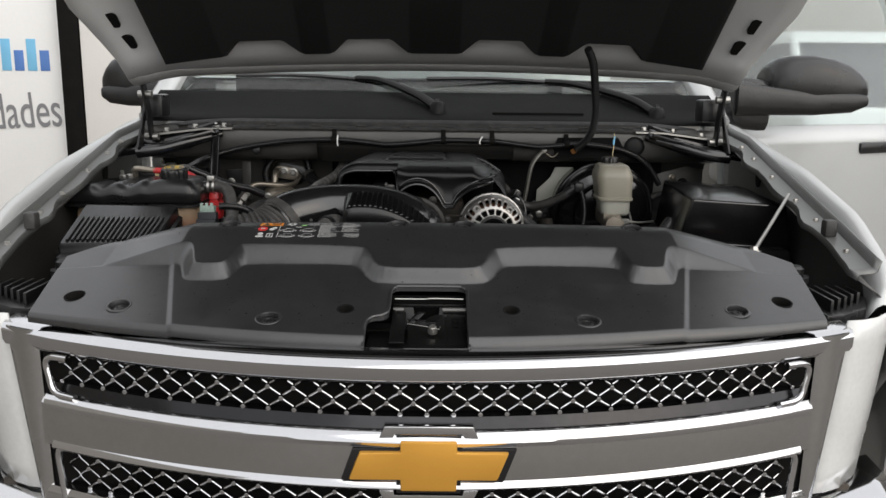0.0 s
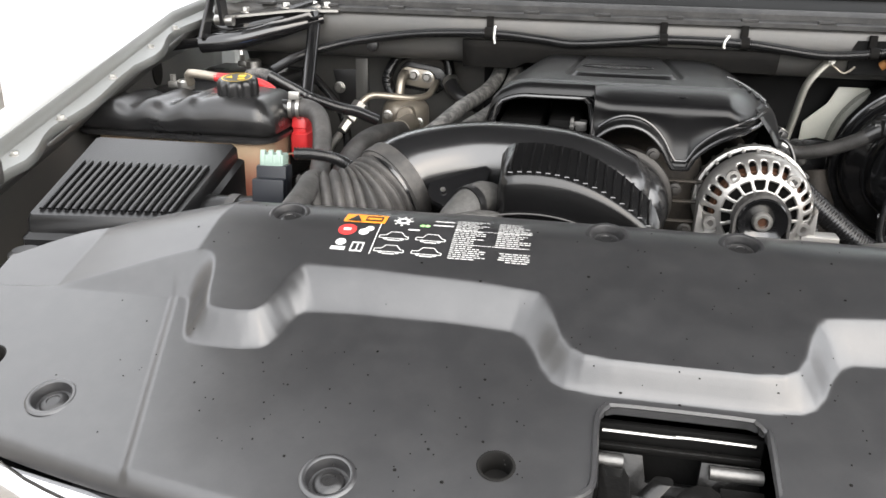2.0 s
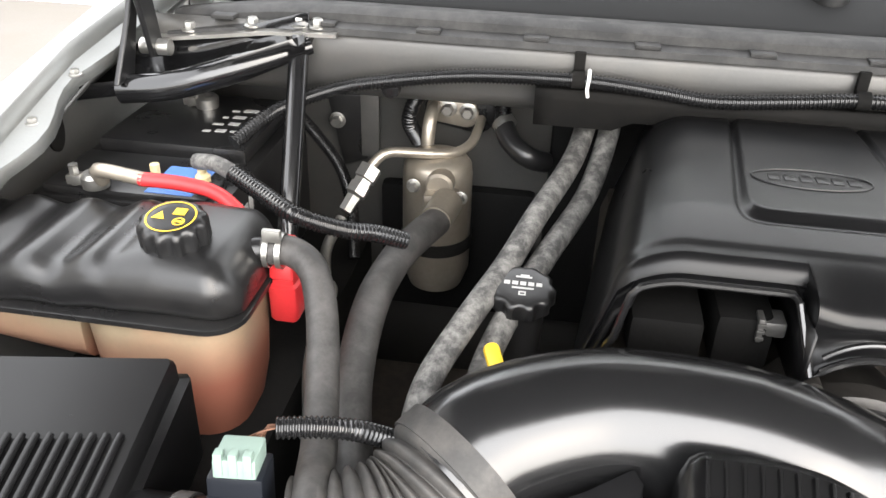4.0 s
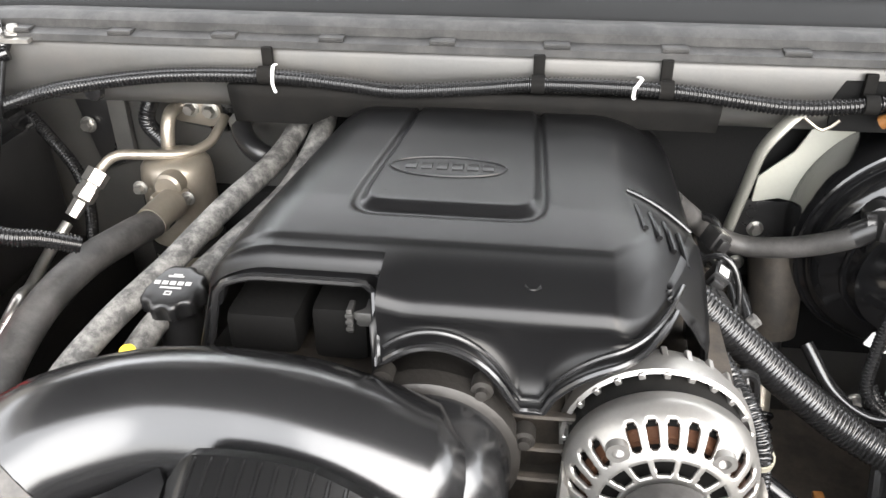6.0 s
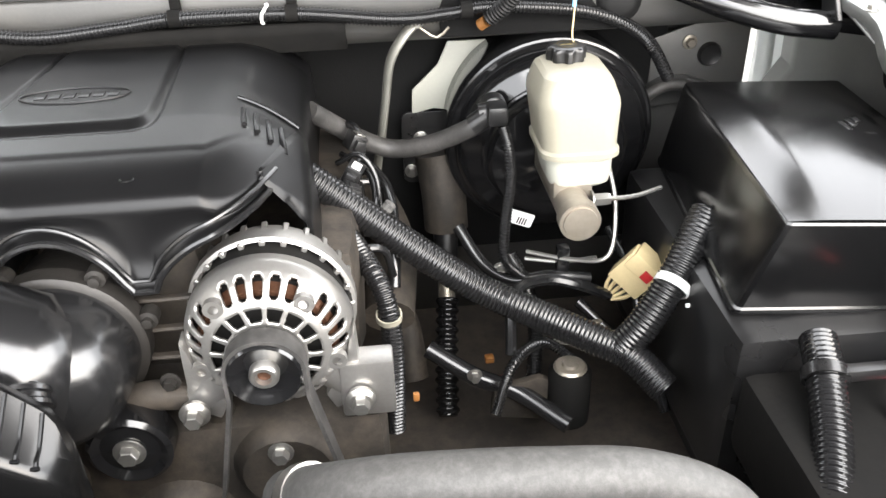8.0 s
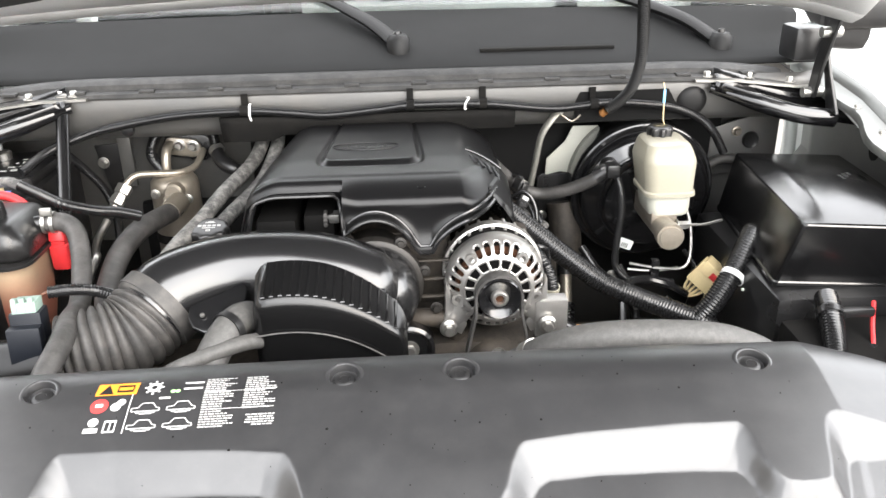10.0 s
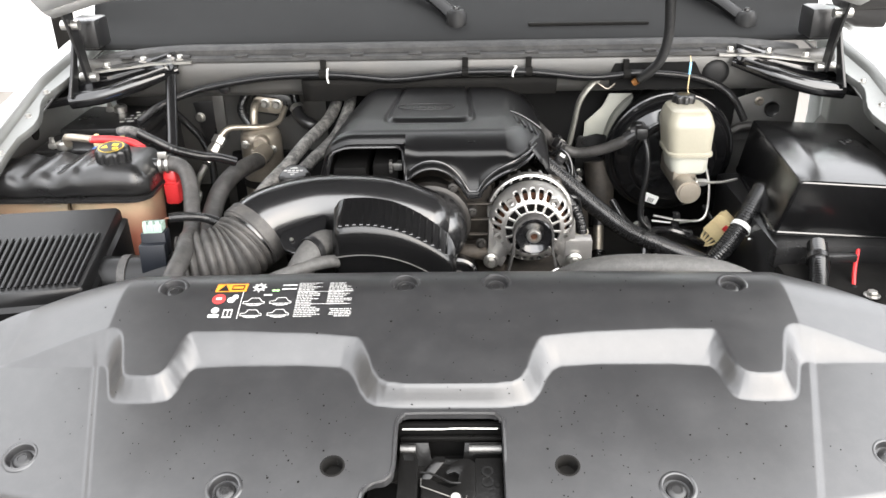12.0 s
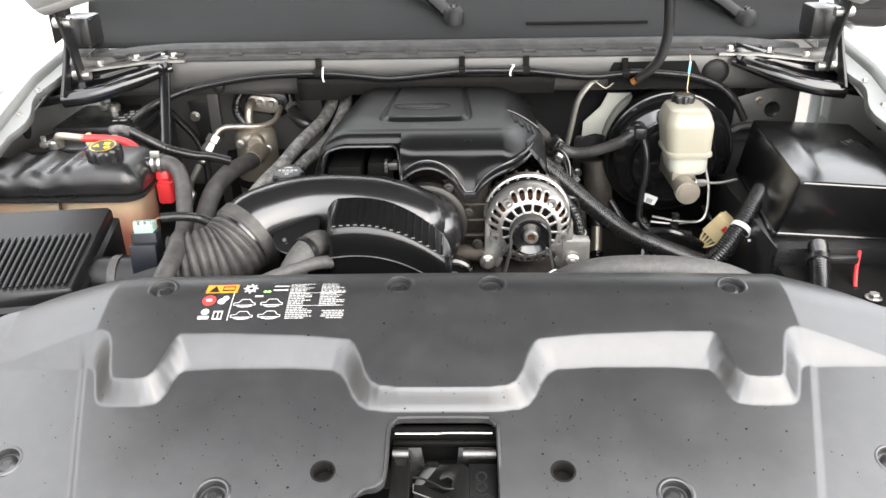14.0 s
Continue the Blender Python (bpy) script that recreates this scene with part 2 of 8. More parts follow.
def spline(pts, step=0.006):
    """Even points on a smooth curve through pts."""
    P = [Vector(p) for p in pts]
    if len(P) == 2:
        n = max(2, int((P[1] - P[0]).length / step))
        return [P[0].lerp(P[1], i / n) for i in range(n + 1)]
    P = [2 * P[0] - P[1]] + P + [2 * P[-1] - P[-2]]
    out = []
    for i in range(1, len(P) - 2):
        a, b, c, d = P[i - 1:i + 3]
        n = max(2, int((c - b).length / step))
        for k in range(n):
            t = k / n
            out.append(0.5 * (2 * b + (c - a) * t + (2 * a - 5 * b + 4 * c - d) * t * t + (3 * b - a - 3 * c + d) * t ** 3))
    out.append(P[-2])
    return out


def tube(bm, pts, r, n=12, step=0.008, caps=True, flat=1.0, smooth=True, up=(0, 0, 1)):
    """A tube along a curve. r: a number, or a function of the way along (0 to 1) and the length in metres."""
    C = spline(pts, step) if smooth else [Vector(p) for p in pts]
    lens = [0.0]
    for a, b in zip(C, C[1:]):
        lens.append(lens[-1] + (b - a).length)
    rings, side = [], None
    for i, c in enumerate(C):
        d = (C[min(i + 1, len(C) - 1)] - C[max(i - 1, 0)]).normalized()
        if side is None:
            side = d.cross(Vector(up))
            if side.length < 0.05:
                side = d.cross(Vector((1, 0, 0)))
        side = (side - d * side.dot(d)).normalized()
        top = side.cross(d)
        rad = r(lens[i] / max(lens[-1], 1e-6), lens[i]) if callable(r) else r
        rings.append([bm.verts.new(c + (side * math.cos(2 * math.pi * k / n) + top * flat * math.sin(2 * math.pi * k / n)) * rad) for k in range(n)])
    for a, b in zip(rings, rings[1:]):
        for k in range(n):
            bm.faces.new((a[k], a[(k + 1) % n], b[(k + 1) % n], b[k]))
    if caps:
        bm.faces.new(rings[0][::-1])
        bm.faces.new(rings[-1])
    return bm


def corrugated(bm, pts, r, pitch=0.0045, depth=0.0012, n=10):
    """A split sleeve with even rings along a curve."""
    C = spline(pts, 0.003)
    at = np.cumsum([0.0] + [(b - a).length for a, b in zip(C, C[1:])])
    P = np.array([tuple(c) for c in C])
    s = np.arange(0.0, at[-1], pitch / 6)
    E = [Vector([float(np.interp(q, at, P[:, i])) for i in range(3)]) for q in s]
    return tube(bm, E, lambda u, q: r + depth * max(-0.7, min(0.7, 1.4 * math.sin(2 * math.pi * q / pitch))), n=n, smooth=False)


def grip_cap(bm, m, r, h, lobes, grip=0.004):
    """A screw cap with rounded finger lobes round its rim."""
    n = lobes * 8
    rings = []
    for rr, z, g in ((0.9, 0.0, 0.0), (0.97, 0.0, 0.4), (1.0, 0.1 * h, 1.0), (1.0, 0.72 * h, 1.0), (0.97, 0.86 * h, 0.9), (0.90, 0.96 * h, 0.4), (0.80, h, 0.0), (0.5, h, 0.0), (0.02, h, 0.0)):
        ring = []
        for k in range(n):
            a = 2 * math.pi * k / n
            lobe = max(0.0, min(1.0, 0.5 + 1.2 * math.cos(lobes * a)))
            q = r * rr + grip * g * (lobe - 0.5)
            ring.append(m @ Vector((q * math.cos(a), q * math.sin(a), z)))
        rings.append(ring)
    return loft(bm, rings)


def box(bm, lo, hi, bevel=0.0, m=None, seg=2):
    lo, hi = Vector(lo), Vector(hi)
    b2 = bmesh.new()
    bmesh.ops.create_cube(b2, size=1)
    for v in b2.verts:
        v.co = Vector(((lo[i] + hi[i]) / 2 + v.co[i] * (hi[i] - lo[i]) for i in range(3)))
    if bevel:
        bmesh.ops.bevel(b2, geom=b2.edges[:], offset=bevel, segments=seg, affect="EDGES", profile=0.6)
    if m is not None:
        b2.transform(m)
    join(bm, b2)
    return bm


def join(bm, other):
    me = bpy.data.meshes.new("tmp")
    other.to_mesh(me)
    other.free()
    bm.from_mesh(me)
    bpy.data.meshes.remove(me)
    return bm


def lathe(bm, profile, m=None, n=32):
    """Turns (radius, height) pairs round the z axis, then moves them by m."""
    m = m or Matrix()
    rings = []
    for r, h in profile:
        if r < 1e-5:
            rings.append([bm.verts.new(m @ Vector((0, 0, h)))])
        else:
            rings.append([bm.verts.new(m @ Vector((r * math.cos(2 * math.pi * k / n), r * math.sin(2 * math.pi * k / n), h))) for k in range(n)])
    for a, b in zip(rings, rings[1:]):
        if len(a) == 1 and len(b) == 1:
            continue
        for k in range(n):
            j = (k + 1) % n
            if len(a) == 1:
                bm.faces.new((a[0], b[j], b[k]))
            elif len(b) == 1:
                bm.faces.new((a[k], a[j], b[0]))
            else:
                bm.faces.new((a[k], a[j], b[j], b[k]))
    return bm


def loft(bm, rings, closed=True, caps=True):
    R = [[bm.verts.new(p) for p in ring] for ring in rings]
    for a, b in zip(R, R[1:]):
        n = len(a)
        for k in range(n if closed else n - 1):
            bm.faces.new((a[k], a[(k + 1) % n], b[(k + 1) % n], b[k]))
    if caps and closed:
        bm.faces.new(R[0][::-1])
        bm.faces.new(R[-1])
    return bm


def prism(bm, poly, depth, m=None, bevel=0.0):
    """A polygon in xy pushed up by depth, then moved by m."""
    b2 = bmesh.new()
    f = b2.faces.new([b2.verts.new((x, y, 0)) for x, y in poly])
    top = bmesh.ops.extrude_face_region(b2, geom=[f])
    bmesh.ops.translate(b2, verts=[v for v in top["geom"] if isinstance(v, bmesh.types.BMVert)], vec=(0, 0, depth))
    bmesh.ops.recalc_face_normals(b2, faces=b2.faces)
    if bevel:
        bmesh.ops.bevel(b2, geom=b2.edges[:], offset=bevel, segments=2, affect="EDGES", profile=0.6)
    if m is not None:
        b2.transform(m)
    return join(bm, b2)


def rrect(w, h, r, n=5):
    out = []
    for cx, cy, a0 in ((w / 2 - r, h / 2 - r, 0), (-w / 2 + r, h / 2 - r, 90), (-w / 2 + r, -h / 2 + r, 180), (w / 2 - r, -h / 2 + r, 270)):
        for k in range(n + 1):
            a = radians(a0 + 90 * k / n)
            out.append((cx + r * math.cos(a), cy + r * math.sin(a)))
    return out


def axis_to(a, b):
    """A matrix that puts the z axis on the way from a to b, with its origin at a."""
    d = Vector(b) - Vector(a)
    return Matrix.Translation(a) @ d.to_track_quat("Z", "Y").to_matrix().to_4x4()


FORWARD = Matrix.Rotation(radians(90), 4, "X")  # turns the z axis to -y


def at_front(x, y, z):
    return Matrix.Translation((x, y, z)) @ FORWARD


def bolt(bm, m, r=0.008, h=0.007, washer=True):
    if washer:
        lathe(bm, [(0, 0), (r * 1.5, 0), (r * 1.5, 0.002), (r * 1.2, 0.0028), (0, 0.0028)], m, 16)
    lathe(bm, [(0, 0.002), (r, 0.002), (r, h * 0.8), (r * 0.85, h), (0, h)], m, 6)
    return bm


# ---- ground and surroundings ----
bm = bmesh.new()
bmesh.ops.create_grid(bm, x_segments=60, y_segments=60, size=300)
ground = tagged(part("ground", bm, M_CONCRETE), "pale grey concrete yard floor", "ground", kind="structure")

# ---- the truck ----
truck = thing("pickup_truck", "silver pickup truck with its hood raised and a door open", "truck", (0, 2.2, 0))


def zflange(y):
    return float(np.interp(y, (1.45, 1.65, 1.80, 2.07, 2.42, 2.75), (1.075, 1.125, 1.168, 1.239, 1.332, 1.372)))


def zcrown(y):
    return float(np.interp(y, (1.52, 1.62, 1.70, 1.85, 2.13, 2.70, 2.95), (1.02, 1.07, 1.13, 1.215, 1.290, 1.385, 1.40)))


def fender(side):
    rings = []
    for i in range(31):
        y = 1.60 + 1.35 * i / 30
        f, c = zflange(y), zcrown(y)
        tuck = 0.16 * max(0, (1.72 - y) / 0.22) ** 2
        sec = [(0.955, c - 0.045), (0.985, c - 0.006), (1.0, c), (1.012, c - 0.004), (1.03, c - 0.03), (1.045, c - 0.12), (1.05, c - 0.3), (1.04, 0.62)]
        rings.append([(side * (x - tuck) + X0, y, z) for x, z in sec])
    return loft(bmesh.new(), rings, closed=False, caps=False)


def flange(side):
    rings = []
    for i in range(41):
        y = 1.62 + 1.0 * i / 40
        f = zflange(y)
        w = 0.012 * math.sin(y * 31) * (1 if math.sin(y * 17) > 0 else 0.3)
        if side < 0:
            sec = [(0.922 - w, f - 0.012), (0.926 - w, f), (0.942, f + 0.002), (0.948, f + 0.006), (0.952, f + 0.03)]
        else:
            sec = [(0.901 - w, f - 0.012), (0.905 - w, f), (0.934, f + 0.002), (0.943, f + 0.006), (0.951, f + 0.03)]
        rings.append([(side * x + X0, y, z) for x, z in sec])
    return loft(bmesh.new(), rings, closed=False, caps=False)


def apron(side):
    rings = []
    for i in range(21):
        y = 1.62 + 1.12 * i / 20
        f = zflange(y)
        sec = [(0.905, f - 0.01), (0.95, f - 0.04), (0.992, f - 0.08), (0.997, f - 0.22), (0.92, f - 0.34), (0.80, f - 0.45), (0.72, 0.70)]
        if side < 0:
            sec = [(0.926, f - 0.01), (0.955, f - 0.04), (1.000, f - 0.08), (1.005, f - 0.22), (0.93, f - 0.34), (0.84, f - 0.45), (0.72, 0.70)]
        rings.append([(side * x + X0, y, z) for x, z in sec])
    return loft(bmesh.new(), rings, closed=False, caps=False)


for side, nm in ((-1, "passenger"), (1, "driver")):
    part("fender", fender(side), M_SILVER, truck, thick=0.003)
    part("fender_flange", flange(side), M_FLANGE, truck, thick=0.003)
    part("inner_apron", apron(side), M_BAYPAINT, truck, thick=0.003)
    # holes and small bolts of the flange
    for y in (1.72, 1.88, 2.0, 2.16, 2.30, 2.40):
        bm = bmesh.new()
        bolt(bm, pose(side * (0.922 if side > 0 else 0.936) + X0, y, zflange(y) + 0.001), 0.006, 0.008)
        part("flange_bolt", bm, M_STEEL, truck)
    # Solid near-black disc in place of the dark inside of an oval hole.
    bm = bmesh.new()
    lathe(bm, [(0, 0), (0.03, 0), (0.03, 0.004), (0, 0.004)], Matrix.Translation((side * (0.990 if side > 0 else 0.998) + X0, 2.42, 1.24)) @ Matrix.Rotation(side * radians(-90), 4, "Y") @ Matrix.Scale(0.62, 4, (0, 1, 0)), 24)
    part("apron_hole_shade", bm, M_DARK, truck, "near-black oval disc painted as the shade in an opening")
    # wheel well tyre
    bm = bmesh.new()
    lathe(bm, [(0.20, -0.12), (0.37, -0.12), (0.395, -0.08), (0.395, 0.08), (0.37, 0.12), (0.20, 0.12)], Matrix.Translation((side * 0.86 + X0, 2.12, 0.395)) @ Matrix.Rotation(radians(90), 4, "Y"), 40)
    wheel = part("tyre", bm, M_TYRE, truck)
    bm = bmesh.new()
    lathe(bm, [(0, -0.02), (0.06, -0.02), (0.19, 0.03), (0.21, 0.10), (0.20, -0.11), (0, -0.11)], Matrix.Translation((side * 0.86 + X0, 2.12, 0.395)) @ Matrix.Rotation(side * radians(90), 4, "Y"), 40)
    part("rim", bm, M_ALU, wheel)

# firewall, cowl box and floor of the bay
bm = bmesh.new()
loft(bm, [[(x, 2.545, 1.372), (x, 2.535, 1.355), (x, 2.54, 1.30), (x, 2.56, 1.278), (x, 2.62, 1.268), (x, 2.69, 1.262), (x, 2.71, 1.23), (x, 2.715, 1.0), (x, 2.70, 0.7)] for x in np.linspace(-0.90, 0.92, 25)], closed=False, caps=False)
part("firewall", bm, M_BAYPAINT, truck, "dusty grey painted firewall", thick=0.004)
bm = bmesh.new()
box(bm, (-0.33, 2.668, 0.85), (0.772, 2.700, 1.262), 0.012)
# Dark sheet added low on the left in place of black clutter.
box(bm, (-0.60, 2.672, 0.85), (-0.345, 2.702, 1.085), 0.012)
part("firewall_insulation", bm, M_MAT, truck, "black felt insulation and an added dark sheet on the firewall")
bm = bmesh.new()
prism(bm, [(0.392, 1.284), (0.388, 1.320), (0.400, 1.348), (0.590, 1.350), (0.606, 1.322), (0.640, 1.284)], 0.005, at_front(0, 2.536, 0), 0.0015)
part("insulation_flap", bm, M_MAT, truck, "black felt flap above the brake booster")
bm = bmesh.new()
loft(bm, [[(x, 2.520, 1.322), (x, 2.522, 1.308), (x, 2.53, 1.288 - 0.012 * (x < -0.25)), (x, 2.60, 1.275)] for x in np.linspace(-0.355, 0.26, 25)], closed=False, caps=False)
part("cowl_foam", bm, M_DARK, truck, "black foam strip below the cowl", thick=0.012)
bm = bmesh.new()
box(bm, (-0.86, 1.5, 0.66), (0.88, 2.72, 0.70))
part("undertray", bm, M_GRIME, truck)
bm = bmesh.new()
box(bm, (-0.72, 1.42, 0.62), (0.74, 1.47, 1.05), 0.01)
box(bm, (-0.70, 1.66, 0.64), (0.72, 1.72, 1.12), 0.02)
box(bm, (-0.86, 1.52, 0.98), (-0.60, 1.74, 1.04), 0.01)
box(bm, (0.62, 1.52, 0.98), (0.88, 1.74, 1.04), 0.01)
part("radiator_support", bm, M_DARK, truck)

# cowl: rubber seal, lip with clips, plastic grille panel
bm = bmesh.new()
rings = []
for x in np.linspace(-0.86, 0.84, 60):
    s = 0.0 if abs(x) < 0.6 else 0.02 * ((abs(x) - 0.6) / 0.25) ** 2
    rings.append([(x, 2.525, 1.366 - s), (x, 2.528, 1.374 - s), (x, 2.548, 1.378 - s), (x, 2.550, 1.388 - s), (x, 2.560, 1.395 - s), (x, 2.585, 1.396 - s), (x, 2.60, 1.386 - s), (x, 2.60, 1.37 - s)])
loft(bm, rings)
cowl = part("cowl_seal", bm, M_SEAL, truck, "ribbed grey rubber seal along the cowl")
for x in np.linspace(-0.78, 0.76, 12):
    b2 = bmesh.new()
    box(b2, (x - 0.016, 2.530, 1.374), (x + 0.016, 2.5485, 1.3800), 0.002)
    part("seal_clip", b2, M_SEAL, cowl)
bm = bmesh.new()
rings = []
for x in np.linspace(-0.92, 0.94, 61):
    bow = 0.16 * (1 - (x / 0.95) ** 2)
    ye = 2.86 - 0.10 + bow * 0.6
    rings.append([(x, 2.585, 1.388), (x, 2.60, 1.398), (x, 2.64, 1.408), (x, 2.72, 1.436), (x, ye - 0.03, 1.470), (x, ye, 1.482), (x, ye + 0.01, 1.478)])
loft(bm, rings, closed=False, caps=False)
part("cowl_panel", bm, M_COWL, truck, "matt dark grey plastic cowl panel", thick=0.004)
# Solid dark bar; the slot's inner shade is only its colour.
bm = bmesh.new()
box(bm, (0.20, 2.655, 1.4135), (0.50, 2.672, 1.4215), 0.003)
part("cowl_slot_shade", bm, M_DARK, truck)

# windscreen and the front of the cab
bm = bmesh.new()
rings = []
for x in np.linspace(-0.86, 0.88, 41):
    bow = 0.16 * (1 - (x / 0.95) ** 2)
    y0 = 2.86 - 0.10 + bow * 0.6
    rings.append([(x * (1 - 0.10 * k), y0 + 0.62 * k + 0.02 * (k - k * k), 1.474 + 0.47 * k) for k in np.linspace(0, 1, 9)])
loft(bm, rings, closed=False, caps=False)
ws = part("windscreen", bm, M_GLASS, truck, "pale green tinted windscreen", thick=0.005)
ws.visible_shadow = False
bm = bmesh.new()
for s in (-1, 1):
    tube(bm, [(s * 0.95 + X0, 2.72, 1.38), (s * 0.92 + X0, 2.86, 1.50), (s * 0.80 + X0, 3.42, 1.95)], 0.045, 10)
box(bm, (-0.82, 3.36, 1.92), (0.84, 4.6, 2.0), 0.03)
box(bm, (-0.98, 2.95, 0.5), (1.0, 4.6, 0.55), 0.02)
box(bm, (-0.95, 4.55, 0.55), (0.97, 4.6, 1.97), 0.02)
box(bm, (-1.03, 2.95, 0.5), (-0.98, 4.6, 1.40), 0.01)
part("cab_shell", bm, M_SILVER, truck)
bm = bmesh.new()
box(bm, (-0.9, 2.98, 1.25), (0.92, 3.25, 1.44), 0.05)
part("dashboard", bm, M_BLACK, truck)

# wipers
for pts in ([(0.02, 2.68, 1.432), (-0.05, 2.76, 1.475), (-0.18, 2.88, 1.522), (-0.27, 2.91, 1.53)],
            [(0.74, 2.66, 1.42), (0.66, 2.74, 1.47), (0.50, 2.86, 1.515), (0.40, 2.89, 1.525)]):
    bm = bmesh.new()
    tube(bm, pts, lambda u, s: 0.021 - 0.008 * u, 10, flat=0.7)
    lathe(bm, [(0, -0.02), (0.026, -0.02), (0.026, 0.012), (0.018, 0.022), (0, 0.022)], pose(*pts[0]), 16)
    wiper = part("wiper", bm, M_SLEEVE, truck)
    e = Vector(pts[-1])
    bm = bmesh.new()
    tube(bm, [e + Vector((0.06, -0.005, -0.008)), e + Vector((-0.18, 0.0, 0.006)), e + Vector((-0.42, -0.03, 0.004))], 0.008, 6)
    part("blade", bm, M_BLACK, wiper)
    bm = bmesh.new()
    bolt(bm, pose(*(Vector(pts[0]) + Vector((0, 0, 0.02)))), 0.008, 0.01)
    part("nut", bm, M_BLACK, wiper)

# hood, raised on two hinges
HOOD = Matrix.Translation((X0, 2.45, 1.505)) @ Matrix.Rotation(radians(-35), 4, "X")


def crown(bm):
    """Bows the hood up towards its middle and lays it in place."""
    for v in bm.verts:
        v.co.z += 0.075 * (1 - (v.co.x / 0.88) ** 2)
    bm.transform(HOOD)


def hood_rear(x):
    return 0.0 + 0.05 * (1 - (x / 0.88) ** 2)


def spread(x, y):
    """Widens the hood a little from its hinges forward."""
    return x * (1 + 0.075 * min(1.0, max(0.0, -y / 0.35)))


hood = new("hood")
hood.parent = truck
hood.matrix_parent_inverse = Matrix.Translation(truck.location).inverted()
hood["label"] = "raised silver hood with a black felt liner"
xs = np.linspace(-0.885, 0.885, 45)
bm = bmesh.new()
rings = []
for x in xs:
    ye = hood_rear(x)
    yf = -1.16 + 0.10 * (abs(x) / 0.86) ** 2
    rings.append([(spread(x, ye + (yf - ye) * k), ye + (yf - ye) * k, 0.075 - 0.05 * k ** 3) for k in np.linspace(0, 1, 25)])
loft(bm, rings, closed=False, caps=False)
crown(bm)
part("outer_panel", bm, M_SILVER, hood, thick=0.003)
bm = bmesh.new()
rings = []
for x in xs:
    ye = hood_rear(x)
    yf = -1.16 + 0.10 * (abs(x) / 0.86) ** 2
    prof = [(ye, 0.075), (ye - 0.004, 0.022), (ye - 0.012, 0.004), (ye - 0.022, -0.002), (ye - 0.050, -0.004), (ye - 0.058, -0.001), (ye - 0.125, 0.018), (ye - 0.22, 0.022), (ye - 0.35, 0.022), (yf + 0.12, 0.02), (yf + 0.06, 0.0), (yf, 0.02)]
    drop = 0.02 * max(0, (abs(x) - 0.78) / 0.08)
    rings.append([(spread(x, y), y, z - drop) for y, z in prof])
loft(bm, [r[5:] for r in rings], closed=False, caps=False)
crown(bm)
part("inner_frame", bm, M_INNER, hood, thick=0.003)
# Rear rail split off so its downward side can carry painted shade.
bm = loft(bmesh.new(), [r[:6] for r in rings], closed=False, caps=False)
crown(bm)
part("rear_rail", bm, M_RAIL_SHADE, hood, "rear rail of the hood, its shade put into a darker grey", thick=0.003)
# liner with a scalloped rear edge
bm = bmesh.new()
rings = []
for x in np.linspace(-0.782, 0.782, 121):
    a = abs(x)
    scallop = 0.0
    for c in (0.19, 0.50):
        scallop = max(scallop, 0.068 * max(0.0, min(1.0, (0.115 - abs(a - c)) / 0.05)))
    ye = hood_rear(x) - 0.102 - scallop + 0.02 * (a > 0.6) * (a - 0.6) / 0.14
    yf = -1.02
    rings.append([(x, ye + (yf - ye) * k, (0.010 if k == 0.0 else 0.004 if k == 1.0 else -0.010)) for k in (0.0, 0.025, 0.5, 0.98, 1.0)])
loft(bm, rings, closed=False, caps=False)
crown(bm)
part("liner", bm, M_FELT, hood, "black felt hood liner", thick=0.006)
for s in (-1, 1):
    # Near-black pads painted as the shade in the frame's holes.
    for y in (-0.180, -0.270, -0.46):
        bm = bmesh.new()
        prism(bm, rrect(0.035, 0.055, 0.012, 4), 0.006, HOOD @ pose(s * spread(0.825, y), y, 0.012 - 0.006))
        part("frame_hole_shade", bm, M_DARK, hood)
